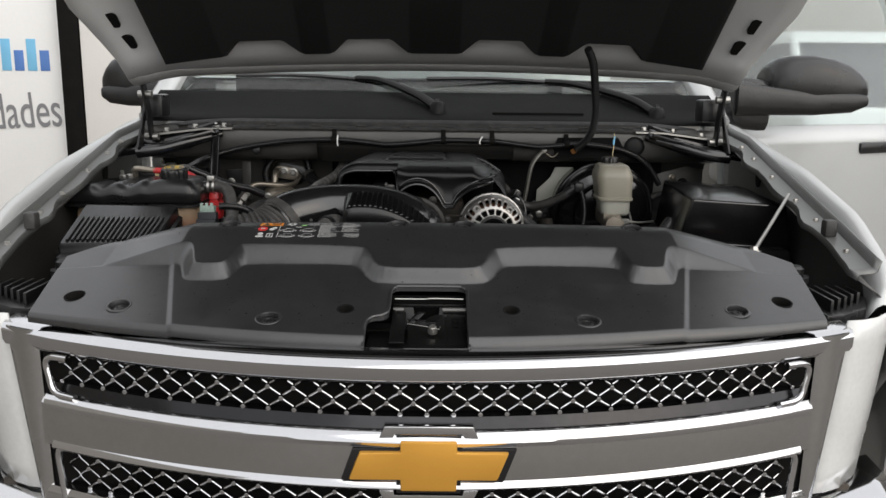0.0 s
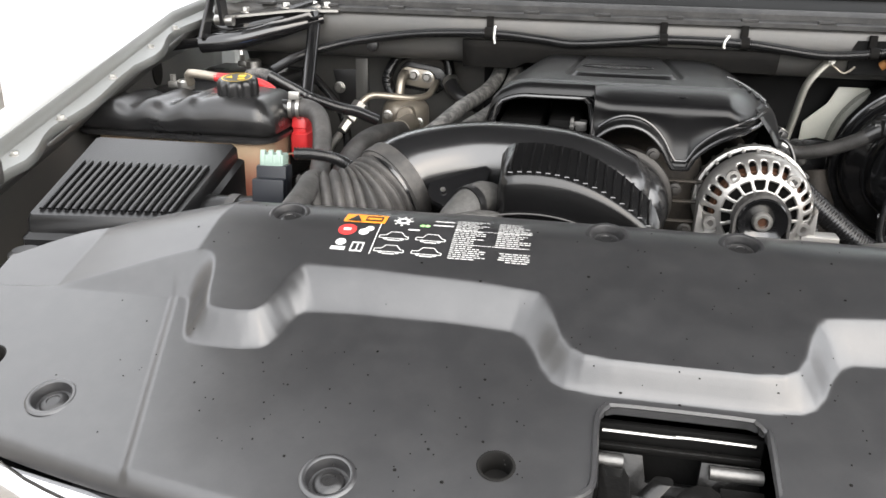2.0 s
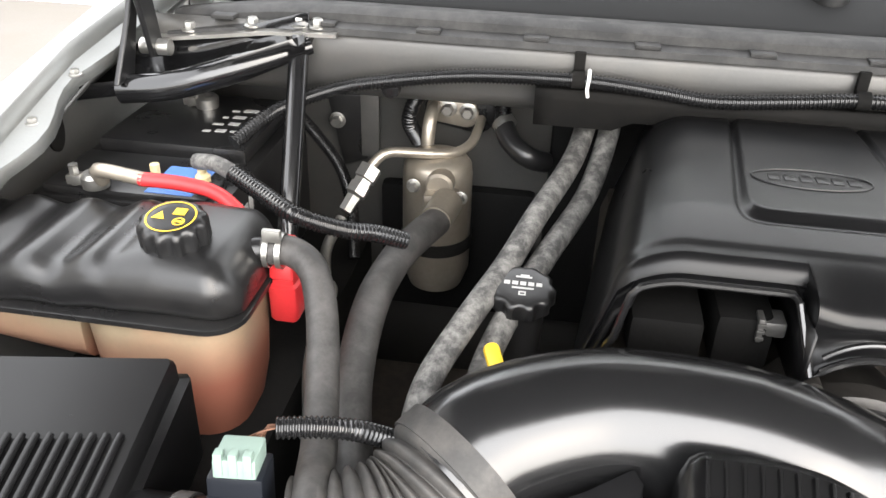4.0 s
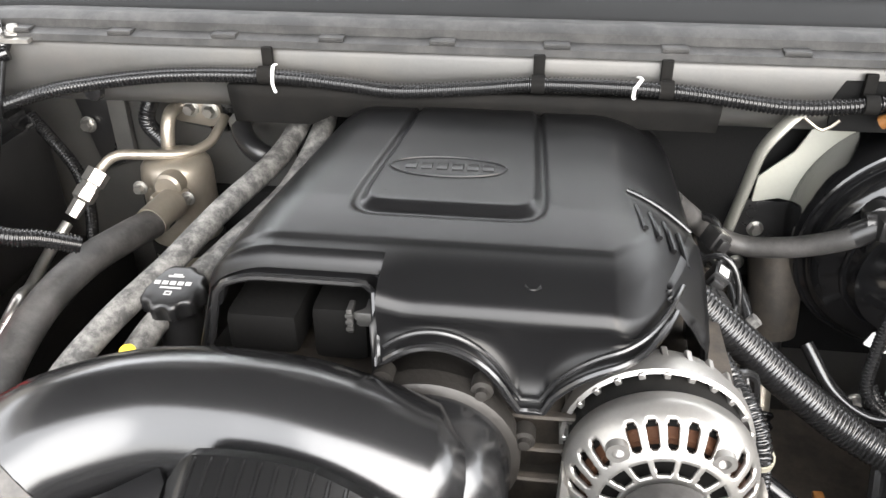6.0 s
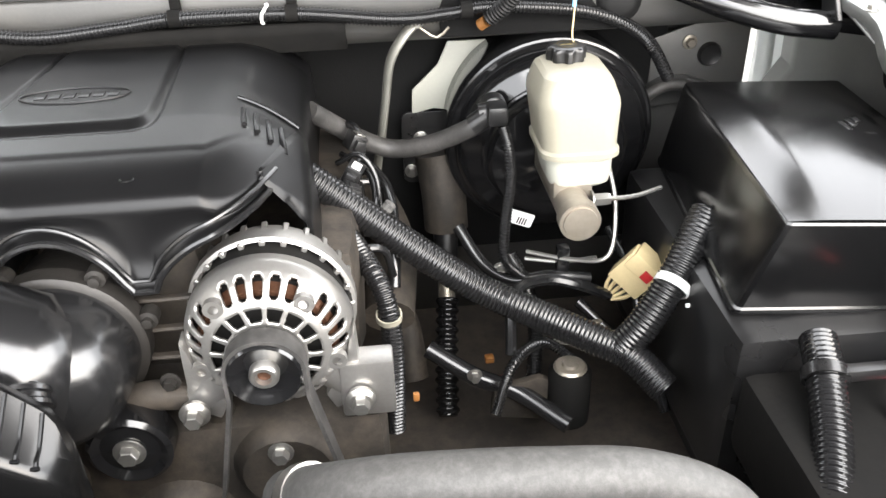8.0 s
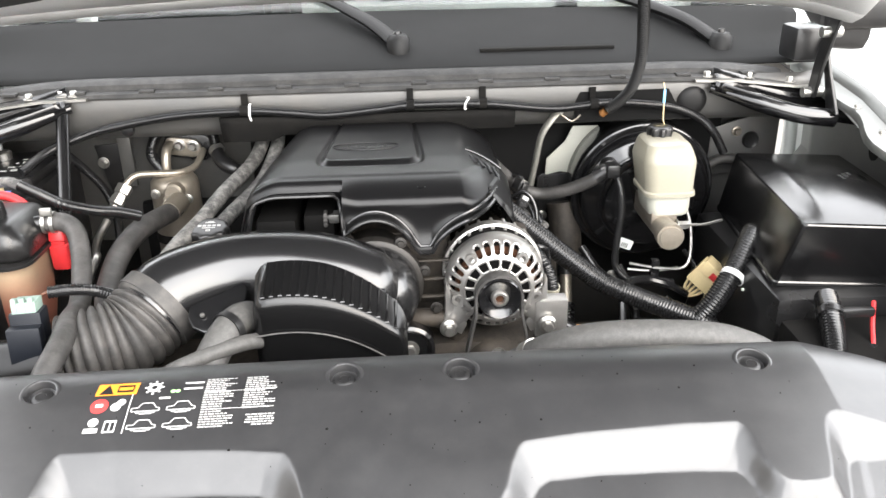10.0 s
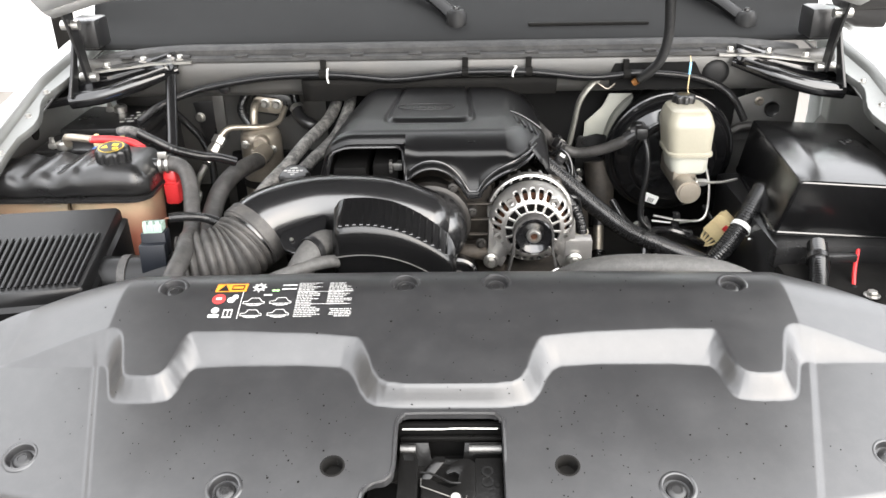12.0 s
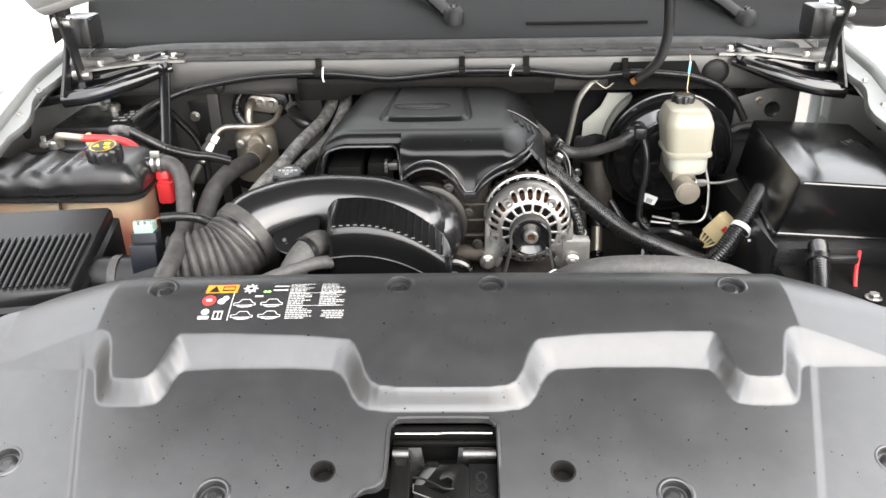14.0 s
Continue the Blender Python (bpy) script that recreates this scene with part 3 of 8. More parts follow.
# hinges
for s in (-1, 1):
    hx = s * 0.875 + X0
    hinge = new("hood_hinge")
    hinge.parent = truck
    hinge.matrix_parent_inverse = Matrix.Translation(truck.location).inverted()
    bm = bmesh.new()
    loft(bm, [[(hx - 0.004, y - w, z), (hx + 0.004, y - w, z), (hx + 0.004, y + w, z), (hx - 0.004, y + w, z)] for y, z, w in ((2.50, 1.33, 0.016), (2.485, 1.40, 0.018), (2.46, 1.47, 0.020), (2.43, 1.53, 0.018), (2.38, 1.545, 0.012))])
    part("link", bm, M_BLACK, hinge, bevel=0.002)
    bm = bmesh.new()
    loft(bm, [[(hx + s * 0.02 - 0.004, y - w, z), (hx + s * 0.02 + 0.004, y - w, z), (hx + s * 0.02 + 0.004, y + w, z), (hx + s * 0.02 - 0.004, y + w, z)] for y, z, w in ((2.44, 1.31, 0.022), (2.48, 1.38, 0.012), (2.52, 1.45, 0.012))])
    part("arm", bm, M_BLACK, hinge, bevel=0.002)
    for y, z in ((2.50, 1.34), (2.46, 1.47), (2.40, 1.54)):
        bm = bmesh.new()
        lathe(bm, [(0, -0.02), (0.011, -0.02), (0.011, 0.02), (0, 0.02)], Matrix.Translation((hx, y, z)) @ Matrix.Rotation(radians(90), 4, "Y"), 14)
        part("pivot", bm, M_STEEL, hinge)
    bm = bmesh.new()
    box(bm, (hx - 0.04, 2.52, 1.40), (hx + 0.03, 2.60, 1.47), 0.01)
    part("gusset", bm, M_BLACK, hinge)
    # glossy dish below the hinge and its bolted strip
    bm = bmesh.new()
    rings = []
    for k in np.linspace(0, 1, 17):
        x = 0.67 + 0.30 * k
        y = float(np.interp(x, (0.67, 0.75, 0.83, 0.97), (2.515, 2.475, 2.453, 2.440)))
        z = float(np.interp(x, (0.67, 0.75, 0.83, 0.97), (1.352, 1.330, 1.306, 1.284)))
        sec = ((2.532, z + 0.040), (2.530, z + 0.018), ((y + 2.53) / 2 + 0.012, z + 0.004), ((y + 2.53) / 2 - 0.01, z), (y + 0.012, z), (y, z + 0.008), (y - 0.006, z + 0.012), (y - 0.008, z - 0.004))
        rings.append([(s * x + X0, yy, zz) for yy, zz in sec])
    loft(bm, rings, closed=False, caps=False)
    dish = part("hinge_dish", bm, M_GLOSS, truck, "glossy black pressed bracket", thick=0.004)
    bm = bmesh.new()
    tube(bm, [(s * 0.665 + X0, 2.520, 1.350), (s * 0.75 + X0, 2.478, 1.328), (s * 0.83 + X0, 2.455, 1.306), (s * 0.905 + X0, 2.446, 1.296)], lambda u, q: 0.010 + 0.009 * min(1.0, 2.5 * u), 16)
    part("rolled_edge", bm, M_GLOSS, dish)
    bm = bmesh.new()
    loft(bm, [[(s * x + X0, 2.515, 1.364 - d), (s * x + X0, 2.56, 1.366 - d), (s * x + X0, 2.56, 1.372 - d), (s * x + X0, 2.515, 1.369 - d)] for x, d in ((0.63, 0.0), (0.72, 0.002), (0.80, 0.012), (0.90, 0.024))])
    strip = part("cowl_strip", bm, M_STEEL, truck)
    for x, d in ((0.66, 0.0), (0.75, 0.004), (0.84, 0.016)):
        bm = bmesh.new()
        bolt(bm, pose(s * x + X0, 2.535, 1.371 - d), 0.008, 0.012)
        part("strip_bolt", bm, M_STEEL, strip)

# open front door with its mirror
DOOR = Matrix.Translation((1.03, 2.92, 0)) @ Matrix.Rotation(radians(-62), 4, "Z")
door = new("front_door")
door.parent = truck
door.matrix_parent_inverse = Matrix.Translation(truck.location).inverted()
door["label"] = "open silver front door"
bm = bmesh.new()
rings = []
for y in np.linspace(0.0, 1.12, 15):
    rings.append([(0.02 * math.sin(math.pi * k) + 0.005 * (k > 0.5), y, 0.50 + (1.37 - 0.50) * k) for k in np.linspace(0, 1, 13)])
loft(bm, rings, closed=False, caps=False)
bm.transform(DOOR)
part("skin", bm, M_SILVER, door, thick=0.05)
bm = bmesh.new()
tube(bm, [(-0.02, 0.02, 1.37), (-0.05, 0.06, 1.62), (-0.13, 0.16, 1.88), (-0.16, 0.40, 1.93), (-0.16, 0.80, 1.93), (-0.15, 1.10, 1.88), (-0.03, 1.12, 1.37)], 0.026, 8)
bm.transform(DOOR)
part("window_frame", bm, M_SILVER, door)
bm = bmesh.new()
loft(bm, [[(-0.02, 0.03, 1.37), (-0.02, 1.10, 1.37)], [(-0.14, 0.20, 1.90), (-0.14, 1.08, 1.90)]], closed=False, caps=False)
bm.transform(DOOR)
dg = part("pane", bm, M_GLASS, door, thick=0.004, smooth=0)
dg.visible_shadow = False
bm = bmesh.new()
box(bm, (0.028, 0.72, 1.255), (0.075, 0.95, 1.305), 0.02)
bm.transform(DOOR)
part("handle", bm, M_BLACK, door, "black door handle")
for s in (-1, 1):
    mirror = new("door_mirror")
    mirror.parent = truck
    mirror.matrix_parent_inverse = Matrix.Translation(truck.location).inverted()
    mirror["label"] = "black plastic door mirror"
    bx = 1.07 if s > 0 else -1.04
    back = 0.0 if s > 0 else 0.36
    wide = 1.0 if s > 0 else 0.55
    bm = bmesh.new()
    loft(bm, [[(bx + s * x * wide, back + 2.86 + y0 + (y * 0.07), z0 + z * h) for y, z in rrect(2, 2, 0.8, 4)] for x, y0, z0, h in ((0.100, 0.03, 1.518, 0.050), (0.108, 0.02, 1.522, 0.070), (0.13, 0.01, 1.526, 0.083), (0.17, 0.0, 1.528, 0.092), (0.24, -0.01, 1.526, 0.096), (0.31, -0.005, 1.520, 0.092), (0.37, 0.0, 1.512, 0.082), (0.41, 0.01, 1.506, 0.066), (0.435, 0.02, 1.502, 0.045), (0.442, 0.03, 1.50, 0.025))])
    part("shell", bm, M_BLACK, mirror)
    bm = bmesh.new()
    loft(bm, [[(bx + s * x * wide, back + 2.815 + y * 0.035, z0 + z * h) for y, z in rrect(2, 2, 0.6, 3)] for x, z0, h in ((-0.02, 1.475, 0.06), (0.06, 1.468, 0.052), (0.25, 1.458, 0.040), (0.38, 1.462, 0.034), (0.425, 1.468, 0.020))])
    part("bracket", bm, M_BLACK, mirror)
    bm = bmesh.new()
    loft(bm, [[(bx + s * x * wide, back + 2.86 + y * 0.05, z0 + z * h) for y, z in rrect(2, 2, 0.4, 3)] for x, z0, h in ((-0.03, 1.475, 0.062), (-0.02, 1.465, 0.078), (0.02, 1.455, 0.088), (0.07, 1.450, 0.088), (0.095, 1.445, 0.082), (0.10, 1.445, 0.07))])
    part("base", bm, M_BLACK, mirror)

# headlamps
for s in (-1, 1):
    lamp = new("headlamp")
    lamp.parent = truck
    lamp.matrix_parent_inverse = Matrix.Translation(truck.location).inverted()
    lamp["label"] = "hazed milky headlamp"
    pts = [(0.806, 1.462), (0.84, 1.470), (0.88, 1.492), (0.94, 1.55), (1.0, 1.66)]
    bm = bmesh.new()
    loft(bm, [[(s * (x - 0.035 * (1.035 - z) / 0.3) + X0, y + 0.02 * abs(z - 0.88), z - 0.015 * (x - 0.825)) for z in np.linspace(0.70, 1.062, 9)] for x, y in pts], closed=False, caps=False)
    part("lens", bm, M_LENS, lamp, "hazed milky lens", thick=0.004)
    bm = bmesh.new()
    loft(bm, [[(s * (x - 0.035 * (1.035 - z) / 0.3) + X0, y + 0.03, z) for z in np.linspace(0.72, 1.02, 9)] for x, y in pts], closed=False, caps=False)
    part("reflector", bm, M_WHITE, lamp, "milky pale reflector", thick=0.003)
    # ribbed black housing behind it
    hb = new("headlamp_housing")
    hb.parent = truck
    hb.matrix_parent_inverse = Matrix.Translation(truck.location).inverted()
    bm = bmesh.new()
    prism(bm, [(0.79, 1.505), (0.83, 1.515), (0.90, 1.570), (0.945, 1.66), (0.93, 1.70), (0.80, 1.70), (0.79, 1.60)], 0.03, pose(X0, 0, 1.03) @ Matrix.Diagonal((s, 1, 1, 1)), 0.004)
    part("tray", bm, M_BLACK, hb)
    for k in range(5):
        bm = bmesh.new()
        x = 0.81 + 0.022 * k
        box(bm, (s * x + X0 - 0.003, 1.53 + 0.018 * k, 1.055), (s * x + X0 + 0.003, 1.66, 1.085), 0.001)
        part("rib", bm, M_BLACK, hb)
    bm = bmesh.new()
    lathe(bm, [(0, 0), (0.028, 0), (0.028, 0.03), (0.022, 0.034), (0.022, 0.055), (0.016, 0.06), (0, 0.06)], pose(s * 0.80 + X0, 1.70, 1.06), 18)
    lathe(bm, [(0, 0.0), (0.035, 0.0), (0.035, 0.012), (0, 0.012)], pose(s * 0.80 + X0, 1.70, 1.085), 8)
    part("adjuster", bm, M_BLACK, hb)
# bumper
bm = bmesh.new()
loft(bm, [[(x + X0, 1.30 + 0.26 * x * x + y, z) for y, z in ((0.10, 0.70), (0.0, 0.69), (-0.06, 0.66), (-0.09, 0.60), (-0.09, 0.45), (-0.05, 0.38), (0.08, 0.36))] for x in np.linspace(-0.98, 0.98, 41)], closed=False, caps=False)
part("bumper", bm, M_CHROME, truck, thick=0.004)

# hood buffers and the thin brace on the fender flange
for s in (-1, 1):
    bm = bmesh.new()
    box(bm, (s * 0.918 + X0 - 0.014, 1.785, zflange(1.80)), (s * 0.918 + X0 + 0.014, 1.815, zflange(1.80) + 0.040), 0.008)
    part("hood_buffer", bm, M_RUBBER, truck)
bm = bmesh.new()
tube(bm, [(0.742, 1.752, 1.142), (0.922, 2.015, 1.238)], 0.0045, 8)
brace = part("brace_rod", bm, M_STEEL, truck)
bm = bmesh.new()
bolt(bm, pose(0.742, 1.752, 1.140, -12), 0.010, 0.012)
part("brace_bolt", bm, M_STEEL, brace)

# ---- grille ----
grille = thing("grille", "chrome grille with two honeycomb mesh openings", "grille", (X0, 1.3, 0.6))


def gy(x):
    return 1.25 + 0.31 * x * x


def gbar(zs, half, extra=0.0, n=61):
    """A bar that follows the grille's bow; zs: its section, (forward, z) pairs."""
    return loft(bmesh.new(), [[(x + X0, gy(x) - f + extra, z) for f, z in zs(x)] for x in np.linspace(-half, half, n)])


part("top_bar", gbar(lambda x: [(-0.05, 1.052), (-0.008, 1.050), (0.004, 1.046), (0.012, 1.036), (0.010, 1.016), (0.0, 1.004), (-0.03, 0.998), (-0.05, 1.0)], 0.815), M_CHROME, grille)
part("middle_bar", gbar(lambda x: [(-0.04, 0.905), (0.004, 0.912), (0.011, 0.906), (0.0112, 0.893), (0.0125, 0.870), (0.0105, 0.835), (0.010, 0.824), (0.002, 0.818), (-0.04, 0.822)], 0.73), M_CHROME_SATIN, grille)
part("middle_bar_edge", gbar(lambda x: [(-0.01, 0.924), (0.004, 0.9235), (0.009, 0.922), (0.018, 0.911), (0.019, 0.906), (0.014, 0.897), (-0.01, 0.897)], 0.72), M_CHROME, grille)
part("lower_edge", gbar(lambda x: [(-0.01, 0.836), (0.009, 0.835), (0.016, 0.827), (0.017, 0.822), (0.012, 0.817), (-0.01, 0.817)], 0.71), M_CHROME, grille)
part("bottom_bar", gbar(lambda x: [(-0.04, 0.735), (0.004, 0.735), (0.012, 0.72), (0.008, 0.69), (-0.04, 0.68)], 0.74), M_CHROME, grille)
for s in (-1, 1):
    bm = bmesh.new()
    rings = []
    for z in np.linspace(0.68, 1.045, 15):
        xo = 0.755 + 0.055 * (z - 0.70) / 0.34
        xi = 0.722 + 0.010 * (z - 0.70) / 0.34
        rings.append([(s * x + X0, gy(x) - f, z) for x, f in ((xi, -0.05), (xi, 0.0), (xi + 0.012, 0.010), ((xi + xo) / 2, 0.014), (xo - 0.006, 0.008), (xo, -0.01), (xo, -0.05))])
    loft(bm, rings)
    part("side_bar", bm, M_CHROME_SATIN, grille)


def lattice(z0, z1, half, du=0.046, dz=0.040):
    """Wavy wires that cross as a honeycomb."""
    bm = bmesh.new()
    h = z1 - z0
    for sgn in (-1, 1):
        k0 = -int(half / du) - 6
        for k in range(k0, -k0 + 1):
            pts = []
            steps = int(h / dz * 8)
            for i in range(steps + 1):
                v = i / 8
                x = k * du + sgn * du * v
                x -= sgn * 0.0022 * math.sin(4 * math.pi * v)
                if abs(x) <= half:
                    pts.append(Vector((x + X0, gy(x) + 0.018, z0 + v * dz)))
            if len(pts) > 3:
                tube(bm, pts, 0.0018, 6, smooth=False)
    n = int(half / du)
    for k in range(-n, n + 1):
        for i in range(int(h / dz * 2) + 1):
            x = (k + 0.5 * (i % 2)) * du
            if abs(x) < half:
                lathe(bm, [(0, -0.006), (0.0045, -0.004), (0.0055, 0.0), (0.0045, 0.005), (0, 0.006)], at_front(x + X0, gy(x) + 0.015, z0 + i * dz / 2), 6)
    return bm


part("upper_mesh", lattice(0.946, 0.999, 0.700), M_WIRE, grille, "chromed honeycomb mesh")
part("lower_mesh", lattice(0.738, 0.818, 0.69), M_WIRE, grille, "chromed honeycomb mesh")
for z in (0.946, 0.738):
    part("mesh_shelf", gbar(lambda x: [(-0.03, z), (-0.012, z - 0.004), (0.0, z - 0.026), (-0.004, z - 0.032), (-0.03, z - 0.02)], 0.715), M_CHROME_DARKREFL, grille)
for s in (-1, 1):
    for z0, z1, xe in ((0.925, 1.000, 0.712), (0.70, 0.822, 0.700)):
        bm = bmesh.new()
        zs = [(xe - 0.05, z1), (xe - 0.012, z1 - 0.002), (xe, z1 - 0.014), (xe - 0.004, (z0 + z1) / 2), (xe - 0.010, z0 + 0.014), (xe - 0.022, z0 + 0.003), (xe - 0.06, z0)]
        tube(bm, [(s * x + X0, gy(x) - 0.008, z) for x, z in zs], 0.0065, 10, step=0.006)
        part("opening_edge", bm, M_CHROME, grille)
# Near-black sheet: the shade behind the mesh is put into its colour.
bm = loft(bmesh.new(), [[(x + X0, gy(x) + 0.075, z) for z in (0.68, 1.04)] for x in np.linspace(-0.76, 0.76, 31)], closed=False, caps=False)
part("shade_backing", bm, M_DARK, grille, thick=0.004)
# emblem: a plain cross-shaped badge
emblem = new("badge")
emblem.parent = grille
emblem.matrix_parent_inverse = Matrix.Translation(grille.location).inverted()
E_POLY = [(-0.142, -0.026), (-0.122, 0.026), (-0.050, 0.026), (-0.050, 0.047), (0.050, 0.047), (0.050, 0.026), (0.142, 0.026), (0.122, -0.026), (0.050, -0.026), (0.050, -0.047), (-0.050, -0.047), (-0.050, -0.026)]
EM = at_front(X0 + 0.004, 1.252, 0.866)
bm = bmesh.new()
prism(bm, [(x * 1.03 + 0.004 * (1 if x > 0 else -1), y * 1.12) for x, y in E_POLY], 0.016, EM, 0.002)
part("badge_border", bm, M_GLOSS, emblem, "dark rim of the badge")
bm = bmesh.new()
prism(bm, [(x * 0.96, y * 0.96) for x, y in E_POLY], 0.024, EM, 0.004)
part("badge_face", bm, M_GOLD, emblem, "gold badge face")
for sz, zz in ((1, 0.925), (-1, 0.806)):
    bm = bmesh.new()
    prism(bm, [(-0.085, -0.012 * sz), (-0.075, 0.010 * sz), (0.075, 0.010 * sz), (0.085, -0.012 * sz), (0.060, -0.012 * sz), (0.058, -0.004 * sz), (-0.058, -0.004 * sz), (-0.060, -0.012 * sz)], 0.020, at_front(X0 + 0.004, 1.256, zz), 0.002)
    part("badge_surround", bm, M_CHROME, emblem)

# ---- radiator cover ----
# plan of the step, by distance from the middle: its foot and its upper edge
FOOT = [(0, 1.489), (0.098, 1.489), (0.122, 1.502), (0.142, 1.546), (0.165, 1.561), (0.370, 1.562), (0.383, 1.550), (0.391, 1.513), (0.404, 1.501), (0.472, 1.501), (0.484, 1.509), (0.494, 1.536), (0.503, 1.562), (0.515, 1.568), (0.672, 1.577), (0.80, 1.578)]
RIM = [(0, 1.500), (0.082, 1.500), (0.104, 1.514), (0.122, 1.572), (0.138, 1.588), (0.383, 1.602), (0.394, 1.590), (0.402, 1.540), (0.409, 1.526), (0.420, 1.520), (0.457, 1.520), (0.467, 1.528), (0.484, 1.588), (0.494, 1.606), (0.512, 1.612), (0.672, 1.578), (0.80, 1.579)]


def rounded(P):
    """Cuts the corners of a line."""
    out = [P[0]]
    for a, b in zip(P, P[1:]):
        out += [(0.75 * a[0] + 0.25 * b[0], 0.75 * a[1] + 0.25 * b[1]), (0.25 * a[0] + 0.75 * b[0], 0.25 * a[1] + 0.75 * b[1])]
    return out + [P[-1]]


FOOT, RIM = rounded(FOOT), rounded(RIM)
PIN_SPOTS = [(0.071, 1.694), (0.436, 1.692), (0.289, 1.372), (0.579, 1.428)]
HOLE_SPOTS = [(0.153, 1.400, 0.015), (0.68, 1.468, 0.019)]


def cover_y(xa):
    front = 1.303 + 0.19 * xa * xa
    rear = np.interp(xa, (0, 0.53, 0.60, 0.69, 0.765), (1.752, 1.752, 1.738, 1.700, 1.645))
    return front, rear


def line_gap(line, xa, y):
    """Distance of plan points from a line."""
    d = np.full(xa.shape, 9.0)
    for (ax, ay), (bx, by) in zip(line, line[1:]):
        t = np.clip(((xa - ax) * (bx - ax) + (y - ay) * (by - ay)) / ((bx - ax) ** 2 + (by - ay) ** 2), 0, 1)
        d = np.minimum(d, np.hypot(xa - ax - t * (bx - ax), y - ay - t * (by - ay)))
    return d


def cover_z(x, y):
    """Height of the cover at plan points (arrays)."""
    xa = np.abs(np.asarray(x, float) - X0)
    y = np.asarray(y, float)
    low = 0.675 + 0.3 * y - 0.02 * xa ** 2 - 3.5 * np.maximum(0, y - 1.66) ** 2
    front, rear = cover_y(xa)
    low = low - 60 * np.maximum(0, y - rear + 0.012) ** 2
    low = low - 0.012 * np.clip((front + 0.012 - y) / 0.012, 0, 1) ** 2
    # share of the step's height
    foot = np.interp(xa, [p[0] for p in FOOT], [p[1] for p in FOOT])
    rim = np.interp(xa, [p[0] for p in RIM], [p[1] for p in RIM])
    df, dr = line_gap(FOOT, xa, y), line_gap(RIM, xa, y)
    s = np.where(y <= foot, 0.0, np.where(y >= rim, 1.0, df / np.maximum(df + dr, 1e-6)))
    s = 0.7 * s + 0.3 * s * s * (3 - 2 * s)
    wing = np.clip((0.672 - xa) / 0.158, 0, 1)
    # outer panels lie a little lower, past a bevelled crease that ends at the step
    xc = 0.462 + 0.28 * (y - 1.36)
    front_drop = 0.003 * np.clip((xa - xc) / 0.008, 0, 1) + 0.033 * np.maximum(0, xa - xc)
    rear_drop = 0.05 * np.maximum(0, xa - 0.672)
    return low + 0.026 * s * wing - front_drop * (1 - s) - (0.009 * (1 - wing) + rear_drop) * s


def opening(x, y):
    """Signed distance from the edge of the latch opening."""
    def slab(cx, cy, w, h, r):
        qx, qy = np.abs(x - cx) - w + r, np.abs(y - cy) - h + r
        return np.hypot(np.maximum(qx, 0), np.maximum(qy, 0)) + np.minimum(np.maximum(qx, qy), 0) - r
    a, b = slab(0.0, 1.338, 0.072, 0.140, 0.018), slab(-0.052, 1.276, 0.060, 0.100, 0.020)
    k = np.maximum(0.022 - np.abs(a - b), 0) / 0.022
    return np.minimum(a, b) - 0.25 * 0.022 * k * k


def cover_panel():
    nu, nv = 621, 181
    xa = np.linspace(-0.757, 0.757, nu)
    X = np.repeat(xa[:, None], nv, 1)
    f, r = cover_y(np.abs(xa))
    V = np.linspace(0, 1, nv)
    Y = f[:, None] + (r - f)[:, None] * V[None, :]
    X = X * (0.985 + 0.03 * V[None, :])
    spots = [(s * px, py, 0.0195) for px, py in PIN_SPOTS for s in (-1, 1)]
    holes = [(s * px, py, pr) for px, py, pr in HOLE_SPOTS for s in (-1, 1)]
    for px, py, pr in spots + holes:
        D = np.hypot(X - px, Y - py)
        near = np.abs(D - pr) < 0.0015
        k = np.where(near, pr / np.maximum(D, 1e-6), 1)
        X, Y = np.where(near, px + (X - px) * k, X), np.where(near, py + (Y - py) * k, Y)
    h = 1e-4
    for _ in range(2):
        G = opening(X, Y)
        gx, gy_ = (opening(X + h, Y) - G) / h, (opening(X, Y + h) - G) / h
        near = np.abs(G) < 0.0014
        X, Y = np.where(near, X - G * gx, X), np.where(near, Y - G * gy_, Y)
    Z = cover_z(X + X0, Y)
    cut = np.zeros(X.shape, bool)
    for px, py, pr in spots + holes:
        cut |= np.hypot(X - px, Y - py) < pr - 0.0010
    cut |= opening(X, Y) < -0.0006
    bm = bmesh.new()
    vs = [[bm.verts.new((X[i, j] + X0, Y[i, j], Z[i, j])) for j in range(nv)] for i in range(nu)]
    for i in range(nu - 1):
        for j in range(nv - 1):
            if not (cut[i, j] or cut[i + 1, j] or cut[i, j + 1] or cut[i + 1, j + 1]):
                bm.faces.new((vs[i][j], vs[i + 1][j], vs[i + 1][j + 1], vs[i][j + 1]))
    bmesh.ops.delete(bm, geom=[v for v in bm.verts if not v.link_faces], context="VERTS")
    edge = [e for e in bm.edges if e.is_boundary]
    ext = bmesh.ops.extrude_edge_only(bm, edges=edge)
    bmesh.ops.translate(bm, verts=[v for v in ext["geom"] if isinstance(v, bmesh.types.BMVert)], vec=(0, 0, -0.009))
    return bm


def on_cover(x, y, up=0.0):
    return (x, y, float(cover_z(np.array([x]), np.array([y]))[0]) + up)


